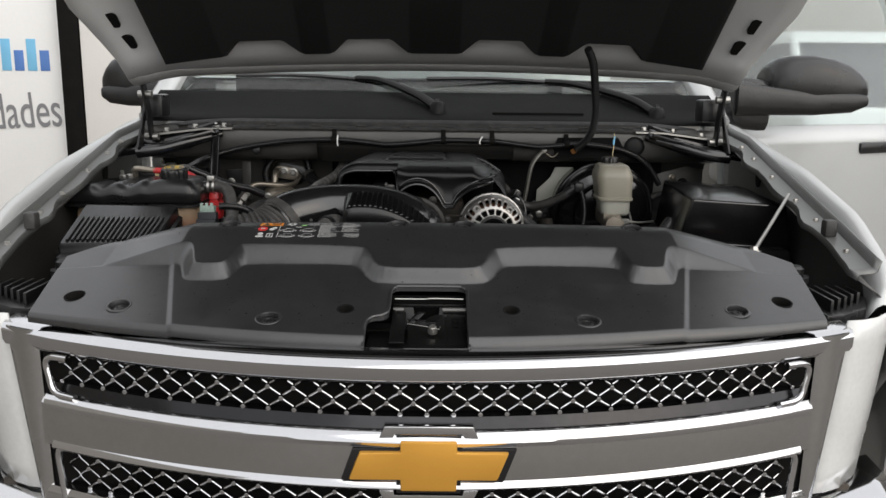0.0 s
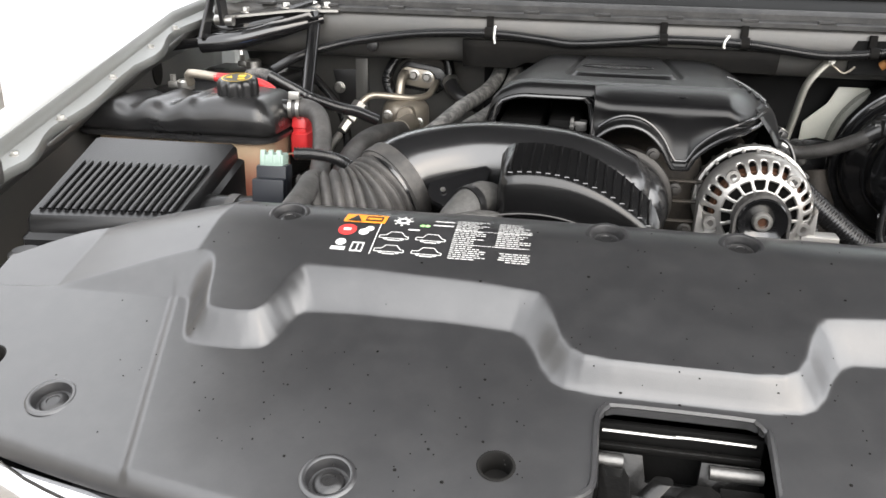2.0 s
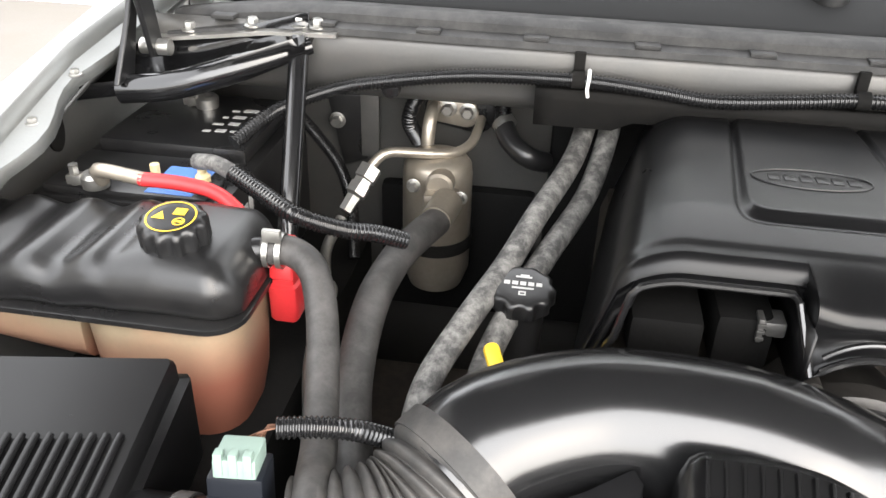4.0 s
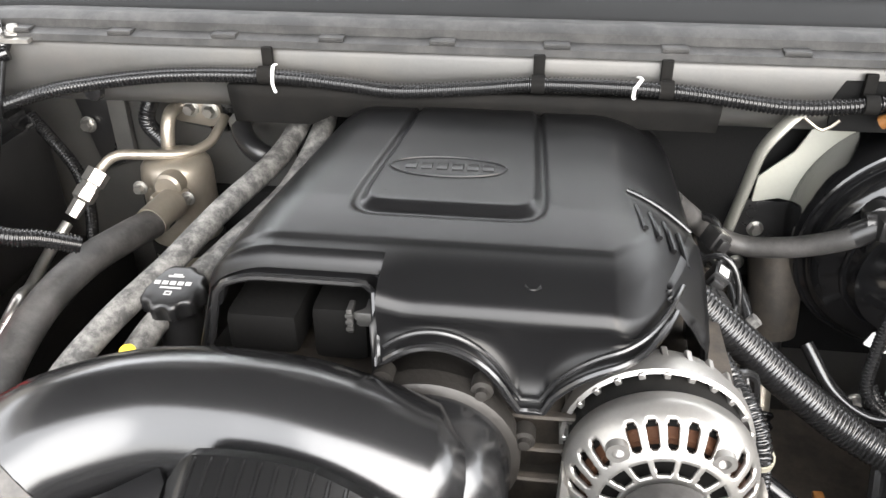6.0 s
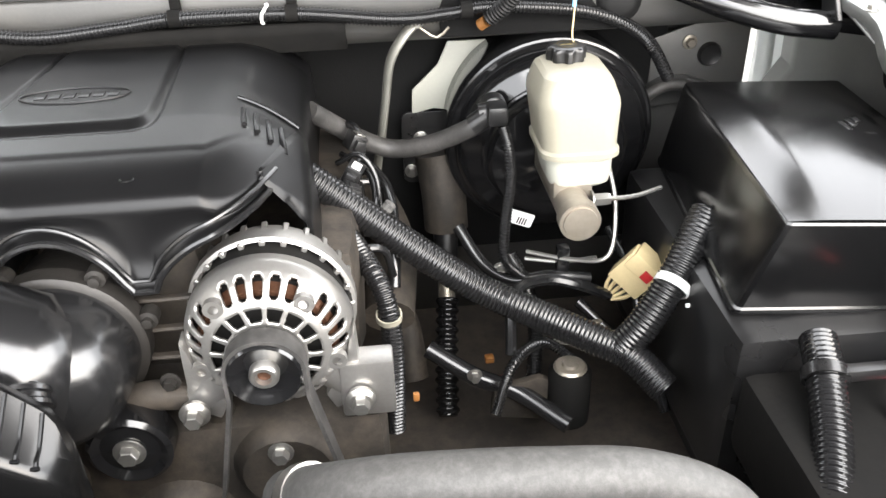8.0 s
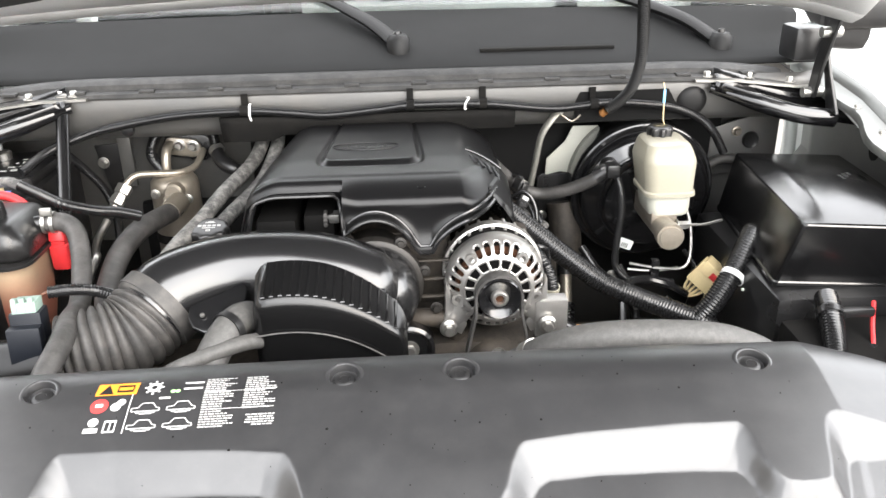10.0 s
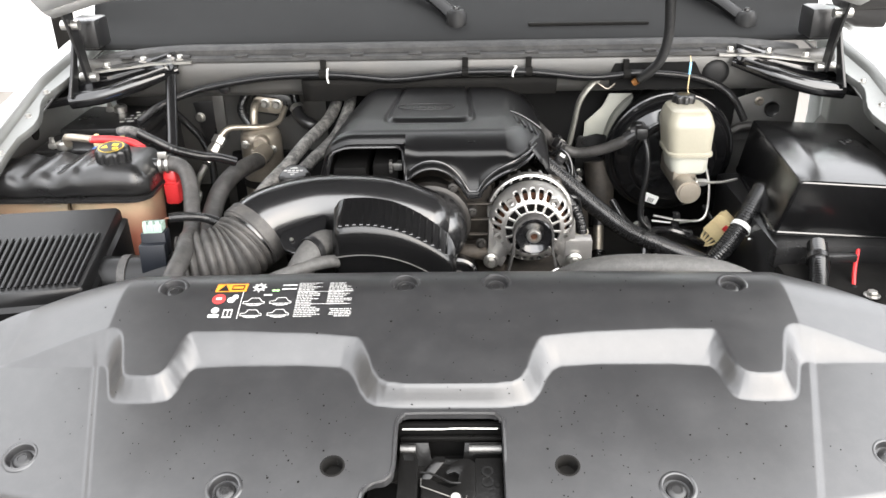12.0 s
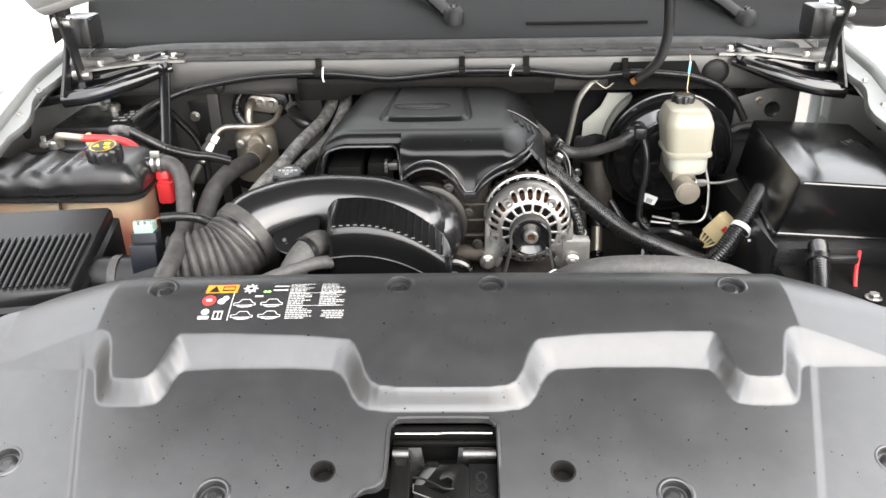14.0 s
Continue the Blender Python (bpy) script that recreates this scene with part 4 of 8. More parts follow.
cover = thing("radiator_cover", "stepped black plastic cover over the radiator, dusted with specks", "cover", (X0, 1.5, 1.05))
part("panel", cover_panel(), M_COVER, cover, smooth=60)
for px, py in PIN_SPOTS:
    for s in (-1, 1):
        c = Vector(on_cover(s * px + X0, py, -0.009))
        bm = bmesh.new()
        M = Matrix.Translation(c) @ Matrix.Rotation(radians(15), 4, "X")
        lathe(bm, [(0, 0.0035), (0.006, 0.0035), (0.0065, 0.0045), (0.011, 0.004), (0.0135, 0.002), (0.014, -0.004)], M, 20)
        part("push_pin", bm, M_BLACK, cover, "black plastic push pin")
        bm = bmesh.new()
        lathe(bm, [(0.0245, 0.0088), (0.0225, 0.0101), (0.0205, 0.0104), (0.0188, 0.0096), (0.0175, 0.006), (0.0168, 0.0), (0.0, -0.001)], M, 32)
        part("pin_recess", bm, M_COVER, cover)
# Closed near-black cups; the shade in the holes is their colour.
for px, py, pr in HOLE_SPOTS:
    for s in (-1, 1):
        bm = bmesh.new()
        lathe(bm, [(pr + 0.0016, 0.0), (pr + 0.0008, 0.0006), (pr - 0.0010, 0.0004), (pr - 0.0022, -0.002), (pr - 0.0022, -0.020), (0, -0.020)], Matrix.Translation(on_cover(s * px + X0, py)) @ Matrix.Rotation(radians(15), 4, "X"), 32)
        part("hole_shade_cup", bm, M_DARK, cover)
# rolled lip round the latch opening
bm = bmesh.new()
lip = [(-0.113, 1.300), (-0.113, 1.352), (-0.108, 1.367), (-0.099, 1.3755), (-0.088, 1.3785), (-0.079, 1.385), (-0.0735, 1.398), (-0.073, 1.450), (-0.071, 1.466), (-0.064, 1.4755), (-0.052, 1.479), (0.052, 1.479), (0.064, 1.4755), (0.071, 1.466), (0.073, 1.450), (0.073, 1.300)]
tube(bm, [Vector(on_cover(x + X0, y, 0.0005)) for x, y in lip], 0.0032, 6, step=0.004)
part("opening_lip", bm, M_COVER, cover)
# black lower lip between cover and grille
bm = bmesh.new()
rings = []
for x in np.linspace(-0.768, 0.768, 61):
    back = 0.045 * max(0.0, (abs(x) - 0.55) / 0.218) ** 1.5
    yb = 1.30 + 0.19 * x * x
    yf = min(1.255 + 0.31 * x * x + back, yb + 0.06)
    rings.append([(x + X0, max(yb, yf + 0.03), 1.05), (x + X0, yf + 0.022, 1.052), (x + X0, yf + 0.007, 1.047), (x + X0, yf, 1.053), (x + X0, yf, 1.03), (x + X0, max(yb, yf + 0.03), 1.02)])
loft(bm, rings)
part("lower_lip", bm, M_GLOSS, cover)


# printed label
def patch(bm, x0, y0, x1, y1, up=0.0006, nx=6, ny=3):
    vs = [[bm.verts.new(on_cover(x0 + (x1 - x0) * i / nx, y0 + (y1 - y0) * j / ny, up)) for j in range(ny + 1)] for i in range(nx + 1)]
    for i in range(nx):
        for j in range(ny):
            bm.faces.new((vs[i][j], vs[i + 1][j], vs[i + 1][j + 1], vs[i][j + 1]))
    return bm


LX, LY, LW, LH = -0.356, 1.699, 0.217, 0.079  # top left corner, width, height


def lab(u0, v0, u1, v1):
    return LX + LW * u0, LY - LH * v0, LX + LW * u1, LY - LH * v1


sticker = part("label", patch(bmesh.new(), *lab(0, 0, 0.225, 0.27)), M_ORANGE, cover, "orange warning panel of the label")
bm = bmesh.new()
bx, by, bx1, by1 = lab(0.02, 0.03, 0.10, 0.25)
bm.faces.new([bm.verts.new(on_cover(x, y, 0.0011)) for x, y in ((bx, by1), (bx1, by1), ((bx + bx1) / 2, by))])
patch(bm, *lab(0.115, 0.06, 0.205, 0.10), up=0.0011)
patch(bm, *lab(0.115, 0.18, 0.205, 0.22), up=0.0011)
patch(bm, *lab(0.115, 0.10, 0.122, 0.18), up=0.0011)
patch(bm, *lab(0.198, 0.10, 0.205, 0.18), up=0.0011)
part("warning_mark", bm, M_BLACK, sticker)


def disc(bm, u, v, r, r_in=0.0, n=24, up=0.0006):
    cx, cy = LX + LW * u, LY - LH * v
    for k in range(n):
        a, b = 2 * math.pi * k / n, 2 * math.pi * (k + 1) / n
        q = [(cx + r * math.cos(a), cy + r * math.sin(a)), (cx + r * math.cos(b), cy + r * math.sin(b))]
        q += [(cx + r_in * math.cos(b), cy + r_in * math.sin(b)), (cx + r_in * math.cos(a), cy + r_in * math.sin(a))] if r_in else [(cx, cy)]
        bm.faces.new([bm.verts.new(on_cover(x, y, up)) for x, y in q])
    return bm


part("ban_mark", disc(bmesh.new(), 0.045, 0.47, 0.0105), M_REDPRINT, sticker)
bm = bmesh.new()
patch(bm, *lab(0.025, 0.44, 0.065, 0.50), up=0.0011)
disc(bm, 0.135, 0.50, 0.006)
disc(bm, 0.16, 0.42, 0.005)
disc(bm, 0.04, 0.76, 0.006)
patch(bm, *lab(0.0, 0.86, 0.075, 0.94))
for q in ((0.10, 0.74, 0.165, 0.77), (0.10, 0.92, 0.165, 0.95), (0.10, 0.77, 0.108, 0.92), (0.13, 0.77, 0.138, 0.92), (0.157, 0.77, 0.165, 0.92)):
    patch(bm, *lab(*q))
patch(bm, *lab(0.205, 0.27, 0.211, 0.98))
disc(bm, 0.315, 0.14, 0.0085, 0.0035)
for k in range(8):
    a = k * math.pi / 4
    disc(bm, 0.315 + 0.046 * math.cos(a), 0.14 + 0.139 * math.sin(a), 0.0018, n=6)
for i in range(2):
    patch(bm, *lab(0.48, 0.06 + 0.13 * i, 0.585, 0.10 + 0.13 * i))
patch(bm, *lab(0.36, 0.36, 0.42, 0.40))
# four outlines of vehicles
for cu in (0.30, 0.49):
    for cv in (0.56, 0.86):
        w = 0.075
        prof = [(-1, 0.35), (-1, -0.1), (-0.55, -0.15), (-0.3, -0.75), (0.45, -0.75), (0.75, -0.1), (1, 0.0), (1, 0.35), (-1, 0.35)]
        for (ax, ay), (bx2, by2) in zip(prof, prof[1:]):
            p, q = ((cu + w * ax, cv + 0.13 * ay), (cu + w * bx2, cv + 0.13 * by2))
            P, Q = Vector((LX + LW * p[0], LY - LH * p[1], 0)), Vector((LX + LW * q[0], LY - LH * q[1], 0))
            n = (Q - P).normalized().cross(Vector((0, 0, 1))) * 0.0006
            bm.faces.new([bm.verts.new(on_cover(v.x, v.y, 0.0006)) for v in (P - n, Q - n, Q + n, P + n)])
        for k in (-0.55, 0.6):
            disc(bm, cu + w * k, cv + 0.06, 0.0022, n=10)
        patch(bm, *lab(cu - 0.03, cv + 0.075, cu + 0.035, cv + 0.10))
# two columns of small print, as bars of word length
rng = random.Random(4)
for c0, c1 in ((0.60, 0.785), (0.82, 1.0)):
    for i in range(22):
        v = 0.01 + i * 0.044
        right = c0 > 0.8 and i > 16
        if c0 > 0.8 and 15 <= i <= 16:
            continue
        u, end = (c0 + rng.random() * 0.08, c1) if right else (c0, c1 - rng.random() * 0.08)
        while u < end - 0.006:
            w = min(end - u, rng.uniform(0.012, 0.034))
            patch(bm, *lab(u, v, u + w, v + 0.019), nx=1, ny=1)
            u += w + 0.0055
for v in (0.30, 0.63):
    patch(bm, *lab(0.60, v, 0.99, v + 0.010), nx=4, ny=1)
part("print", bm, M_PRINT, sticker, "white printed symbols and small print")
bm = bmesh.new()
disc(bm, 0.425, 0.25, 0.003, n=10)
disc(bm, 0.452, 0.25, 0.003, n=10)
part("green_mark", bm, M_GREENPRINT, sticker)

# water specks and grit on the cover
bm = bmesh.new()
rng = random.Random(9)
for k in range(420):
    x, y = rng.gauss(0.02, 0.26), rng.uniform(1.33, 1.72) if k % 3 == 0 else rng.gauss(1.42, 0.06)
    if not (-0.6 < x < 0.62 and 1.34 + 0.2 * x * x < y < 1.72):
        continue
    if abs(x - X0) < 0.125 and y < 1.48:
        continue
    r = rng.uniform(0.0005, 0.0012) * (1.7 if rng.random() < 0.15 else 1.0)
    lathe(bm, [(r, -0.0004), (r * 0.8, 0.0004), (0, 0.0007)], Matrix.Translation(on_cover(x, y)), 6)
tagged(part("grit", bm, M_DARK), "dark specks of dirt on the radiator cover", "dirt", kind="stuff")

# ---- hood latch ----
latch = thing("hood_latch", "black steel hood latch with a hooked lever", "latch", (X0, 1.40, 1.02))
bm = bmesh.new()
box(bm, (-0.10, 1.30, 1.035), (0.085, 1.485, 1.045), 0.002)
box(bm, (-0.10, 1.478, 1.035), (0.085, 1.486, 1.10), 0.002)
part("base_plate", bm, M_PIT_SHADE, latch)
bm = bmesh.new()
tube(bm, [(X0 - 0.066, 1.4745, 1.0945), (X0 - 0.008, 1.4745, 1.0945), (X0 - 0.002, 1.4740, 1.0955), (X0 + 0.016, 1.4740, 1.0960), (X0 + 0.066, 1.4745, 1.0950)], 0.0016, 6, step=0.004)
part("cross_rod", bm, M_STEEL, latch, "thin bright rod across the latch")
bm = bmesh.new()
box(bm, (X0 - 0.068, 1.4650, 1.080), (X0 + 0.070, 1.4710, 1.0865), 0.0012)
part("striker_edge", bm, M_LATCH, latch, "bent upper edge of the latch plate")
bm = bmesh.new()
prism(bm, [(-0.069, -0.06), (0.070, -0.06), (0.070, 0.020), (0.020, 0.020), (0.018, -0.004), (-0.026, -0.004), (-0.030, 0.020), (-0.069, 0.020)], 0.003, Matrix.Translation((X0, 1.4570, 1.062)) @ Matrix.Rotation(radians(72), 4, "X"), 0.001)
part("front_plate", bm, M_LATCH, latch)
for x0, x1 in ((-0.068, -0.047), (0.026, 0.070)):
    bm = bmesh.new()
    tube(bm, [(X0 + x0, 1.4510, 1.079), (X0 + x1, 1.4510, 1.079)], 0.0060, 12)
    part("rolled_tab", bm, M_TAB, latch, "dull zinc rolled tab")
bm = bmesh.new()
prism(bm, [(-0.038, -0.085), (0.034, -0.085), (0.034, 0.030), (0.026, 0.036), (0.014, 0.036), (0.002, 0.028), (-0.006, 0.018), (-0.004, 0.012), (0.006, 0.016), (0.012, 0.012), (0.010, -0.004), (0.000, -0.008), (-0.014, -0.002), (-0.028, 0.006), (-0.038, 0.008)], 0.004, Matrix.Translation((X0, 1.4040, 1.060)) @ Matrix.Rotation(radians(17), 4, "X"), 0.0012)
part("cam_plate", bm, M_LATCH, latch, "curved dark steel catch plate")
bm = bmesh.new()
tube(bm, [(X0 - 0.040, 1.4140, 1.071), (X0 - 0.026, 1.4110, 1.072), (X0 - 0.010, 1.4010, 1.072), (X0 + 0.002, 1.3940, 1.071), (X0 + 0.014, 1.3950, 1.070)], 0.0014, 8)
part("hook", bm, M_LATCH, latch)
bm = bmesh.new()
loft(bm, [[(X0 - 0.032 + 0.020 * k + a, 1.412 + 0.018 * k + b, 1.066 + 0.016 * k) for a, b in rrect(0.016, 0.012, 0.004, 3)] for k in (0, 0.35, 0.7, 0.9)])
part("pawl", bm, M_LATCH, latch)
bm = bmesh.new()
prism(bm, [(-0.068, 0.0), (-0.042, 0.0), (-0.042, 0.118), (-0.047, 0.130), (-0.049, 0.118), (-0.061, 0.118), (-0.064, 0.132), (-0.068, 0.130)], 0.004, Matrix.Translation((X0, 1.3110, 1.056)) @ Matrix.Rotation(radians(10), 4, "X"), 0.001)
part("lever", bm, M_LATCH, latch, "flat dark steel lever with a forked end")
bm = bmesh.new()
lathe(bm, [(0, 0), (0.009, 0), (0.009, 0.004), (0.0075, 0.006), (0.0075, 0.011), (0.006, 0.013), (0, 0.013)], pose(X0 + 0.008, 1.3710, 1.060, 20), 18)
part("latch_pivot", bm, M_STEEL, latch, "bright pivot rivet")
bm = bmesh.new()
tube(bm, [(X0 - 0.038, 1.4010, 1.072), (X0 - 0.038, 1.3890, 1.070), (X0 - 0.004, 1.3720, 1.070), (X0 + 0.020, 1.3620, 1.068), (X0 + 0.022, 1.3710, 1.070)], 0.0008, 6, smooth=False)
part("latch_spring", bm, M_STEEL, latch)
for y in (1.4190, 1.4040):
    bm = bmesh.new()
    lathe(bm, [(0.005, 0), (0.008, 0), (0.008, 0.0012), (0.005, 0.0012)], Matrix.Translation((X0 + 0.050, y, 1.063 + (y - 1.404) * 0.3)) @ Matrix.Rotation(radians(17), 4, "X"), 16)
    part("stamped_mark", bm, M_LATCH, latch)
bm = bmesh.new()
box(bm, (0.034, -0.060, -0.006), (0.070, 0.046, -0.002), 0.001, Matrix.Translation((X0, 1.3940, 1.062)) @ Matrix.Rotation(radians(17), 4, "X"))
part("side_plate", bm, M_LATCH, latch)

# ---- engine ----
engine = thing("engine_block", "dusty cast engine block with brackets and pulleys", "engine", (0.03, 2.3, 0.70))
bm = bmesh.new()
box(bm, (-0.20, 2.14, 0.70), (0.23, 2.60, 1.06), 0.03)
part("block", bm, M_IRON, engine)
for lo, hi, nm in (((-0.25, 2.18, 0.98), (-0.10, 2.58, 1.17), "cylinder_head"), ((0.12, 2.20, 0.98), (0.26, 2.58, 1.15), "cylinder_head"), ((-0.08, 2.16, 1.0), (0.10, 2.58, 1.20), "intake_manifold")):
    bm = bmesh.new()
    box(bm, lo, hi, 0.03)
    part(nm, bm, M_IRON, engine)
bm = bmesh.new()
box(bm, (-0.16, 2.06, 0.80), (0.28, 2.15, 1.03), 0.025)
for x, z, r in ((-0.09, 0.98, 0.05), (0.17, 0.97, 0.06), (0.05, 0.90, 0.06)):
    lathe(bm, [(0, 0.0), (r, 0.0), (r, 0.10), (r * 0.8, 0.115), (0, 0.115)], at_front(x, 2.16, z), 20)
part("front_case", bm, M_IRON, engine)
for z, y in ((1.158, 2.122), (1.128, 2.112), (1.098, 2.104)):
    bm = bmesh.new()
    tube(bm, [(0.020, y + 0.010, z - 0.003), (0.040, y, z), (0.100, y, z + 0.001), (0.125, y + 0.012, z - 0.002)], 0.0055, 8, flat=0.6)
    part("casting_rib", bm, M_IRON, engine, "grimy cast rib")
bm = bmesh.new()
tube(bm, [(-0.010, 2.085, 1.030), (0.020, 2.072, 1.068), (0.060, 2.070, 1.074), (0.092, 2.080, 1.055), (0.105, 2.09, 1.02)], 0.016, 14)
part("water_neck", bm, M_IRON, engine, "grimy cast coolant neck")
for x, z in ((0.014, 1.084), (0.068, 1.098)):
    bm = bmesh.new()
    bolt(bm, at_front(x, 2.062, z), 0.007, 0.010)
    part("case_bolt", bm, M_RING, engine)
for x, y, z in ((0.012, 2.05, 1.03), (-0.13, 2.05, 0.99), (0.17, 2.028, 1.02)):
    bm = bmesh.new()
    bolt(bm, at_front(x, y, z), 0.009, 0.012)
    part("case_bolt", bm, M_STEEL, engine)
bm = bmesh.new()
lathe(bm, [(0, 0.0), (0.04, 0.0), (0.043, 0.004), (0.043, 0.032), (0.038, 0.036), (0.030, 0.030), (0.016, 0.032), (0, 0.032)], at_front(0.020, 2.065, 1.035), 32)
idler = part("idler_pulley", bm, M_GLOSS, engine)
bm = bmesh.new()
bolt(bm, at_front(0.020, 2.032, 1.035), 0.011, 0.012)
part("idler_bolt", bm, M_STEEL, idler)
# Runners coloured near-black for the shade inside the cover's arch.
bm = bmesh.new()
box(bm, (-0.235, 2.14, 1.19), (-0.165, 2.42, 1.235), 0.01)
box(bm, (-0.155, 2.15, 1.18), (-0.100, 2.42, 1.24), 0.01)
part("intake_runner", bm, M_PIT_SHADE, engine)
bm = bmesh.new()
box(bm, (-0.114, 2.150, 1.222), (-0.092, 2.176, 1.238), 0.003)
box(bm, (-0.119, 2.146, 1.217), (-0.113, 2.164, 1.243), 0.002)
for k in range(3):
    box(bm, (-0.1195, 2.1440, 1.2205 + 0.0075 * k), (-0.1120, 2.1465, 1.2240 + 0.0075 * k), 0.0006)
part("fuel_fitting", bm, M_TAB, engine)

# engine cover
ecover = thing("engine_cover", "satin black plastic engine cover with an arched opening", "engine cover", (0.0, 2.35, 1.2))


def ridge_y(x):
    return 2.112 + 22.0 * max(0.0, x - 0.12) ** 2 + 0.044 * (x < -0.083)


def blend(a, b, x):
    t = min(1.0, max(0.0, (x - a) / (b - a)))
    return t * t * (3 - 2 * t)


def top_z(x, y):
    z = 1.301 - 0.16 * max(0, y - 2.50) - 0.05 * max(0, 2.26 - y)
    z -= 4.2 * max(0.0, x - 0.108) ** 2 + 6.0 * max(0.0, -x - 0.19) ** 2
    # shallow tray with a badge
    u, v = (x + 0.042) / (0.098 - 0.04 * (y - 2.24)), (y - 2.388) / 0.147
    e = (abs(u) ** 9 + max(0.0, -v) ** 9 + max(0.0, v * 0.9) ** 9) ** (1 / 9)
    z += 0.002 * blend(1.03, 0.97, e) if e < 1.03 else 0
    z -= 0.0055 * max(0.0, 1 - ((e - 1.0) / 0.075) ** 2)
    # ledge, then the slope down to the ridge; the hood of the opening stays high
    low = blend(-0.112, -0.050, x)
    yl = 2.184 + max(0.0, x - 0.12) * 1.2
    z -= 0.0016 * blend(yl + 0.005, yl - 0.005, y)
    z -= low * 3.3 * max(0.0, yl - y) ** 2
    return z


def rim_z(x):
    if x < -0.083:
        d = min(x + 0.240, -0.083 - x)
        return 1.245 + 0.038 * min(1, max(0, d) / 0.020) ** 0.5
    if x < 0.040:
        return 1.128 + 0.118 * math.sqrt(max(0.226, 1 - ((x + 0.030) / 0.080) ** 2))
    if x < 0.066:
        return 1.184
    return max(1.184, 1.128 + math.sqrt(max(0.0, 0.118 ** 2 - (min(x, 0.171) - 0.166) ** 2)) + 0.9 * max(0, x - 0.171) * 0.6)


def cover_columns():
    bm = bmesh.new()
    rings = []
    xs = list(np.linspace(-0.240, -0.083, 70)) + list(np.linspace(-0.0825, 0.206, 130))
    cols = []
    for x in xs:
        ry = ridge_y(x)
        col = []
        back = 2.575
        for k in range(96):
            y = back + (2.174 - back) * k / 95
            col.append((x, y, top_z(x, y)))
        for k in range(1, 17):
            y = 2.174 + (ry + 0.012 - 2.174) * k / 16
            col.append((x, y, top_z(x, y)))
        zt, zr = top_z(x, ry + 0.012), rim_z(x)
        col += [(x, ry + 0.0085, zt - 0.0016), (x, ry + 0.0055, zt - 0.0036), (x, ry + 0.0025, zt - 0.0066), (x, ry, zt - 0.011), (x, ry - 0.0015, zt - 0.016)]
        lo = min(zr, zt - 0.018)
        for k in range(1, 11):
            col.append((x, ry - 0.0015 + 0.004 * math.sin(math.pi * k / 10) - 0.012 * (k / 10) ** 5, zt - 0.016 + (lo - zt + 0.016) * k / 10))
        taper = [1 - (0.22 if x < 0 else 0.05) * max(0, p[1] - 2.13) / 0.46 for p in col]
        cols.append([(p[0] * k, p[1], p[2]) for p, k in zip(col, taper)])
    # flanks
    left = [(p[0] - 0.012, p[1], p[2] - 0.012) for p in cols[0]]
    left2 = [(p[0] - 0.046, p[1] + 0.004, p[2] - 0.125) for p in cols[0]]
    right = [(p[0] + 0.006, p[1], p[2] - 0.008) for p in cols[-1]]
    right2 = [(p[0] + 0.012, p[1] + 0.004, p[2] - 0.10) for p in cols[-1]]
    return loft(bm, [left2, left] + cols + [right, right2], closed=False, caps=False)


part("shell", cover_columns(), M_ENGINE, ecover, thick=0.004, smooth=55)


def low_edge(x):
    return min(rim_z(x), top_z(x, ridge_y(x) + 0.012) - 0.018)


bm = bmesh.new()
rim = [(-0.256, ridge_y(-0.24) - 0.010, 1.190), (-0.247, ridge_y(-0.24) - 0.018, 1.212)]
rim += [(x, ridge_y(x) - 0.0145, low_edge(x)) for x in list(np.linspace(-0.238, -0.090, 18)) + list(np.linspace(-0.080, 0.203, 40))]
tube(bm, rim, 0.0038, 8, smooth=False)
part("rim", bm, M_DUCT, ecover)
bm = bmesh.new()
tube(bm, [(x, ridge_y(x) - 0.0125, low_edge(x) + 0.015) for x in np.linspace(-0.074, 0.036, 24)] + [(0.045, ridge_y(0.045) - 0.013, 1.196), (0.062, ridge_y(0.062) - 0.013, 1.196)] + [(x, ridge_y(x) - 0.0125, low_edge(x) + 0.015) for x in np.linspace(0.074, 0.185, 22)], 0.0026, 8, smooth=False)
part("rim_bead", bm, M_DUCT, ecover)
# inner arch wall behind the opening
bm = bmesh.new()
loft(bm, [[(-0.086, y, z) for z in (1.19, 1.262)] for y in np.linspace(2.10, 2.30, 6)], closed=False, caps=False)
part("arch_wall", bm, M_ENGINE, ecover, thick=0.003)
# side vents
vents = new("side_vent")
vents.parent = ecover
vents.matrix_parent_inverse = Matrix.Translation(ecover.location).inverted()
for k in range(4):
    bm = bmesh.new()
    x = 0.146 + 0.0135 * k
    pts = [(x + 0.0012 * q, 2.286 - 0.006 * k - 0.0085 * q) for q in range(6)]
    tube(bm, [(px, py, top_z(px, py) - 0.0012 + 0.0004 * i) for i, (px, py) in enumerate(pts)], 0.0030, 8)
    part("vent_rib", bm, M_ENGINE, vents)
bm = bmesh.new()
tube(bm, [(x, 2.312 - 0.28 * (x - 0.141), top_z(x, 2.312 - 0.28 * (x - 0.141)) + 0.0006) for x in np.linspace(0.138, 0.204, 8)], 0.0022, 8)
part("vent_edge", bm, M_DUCT, vents)
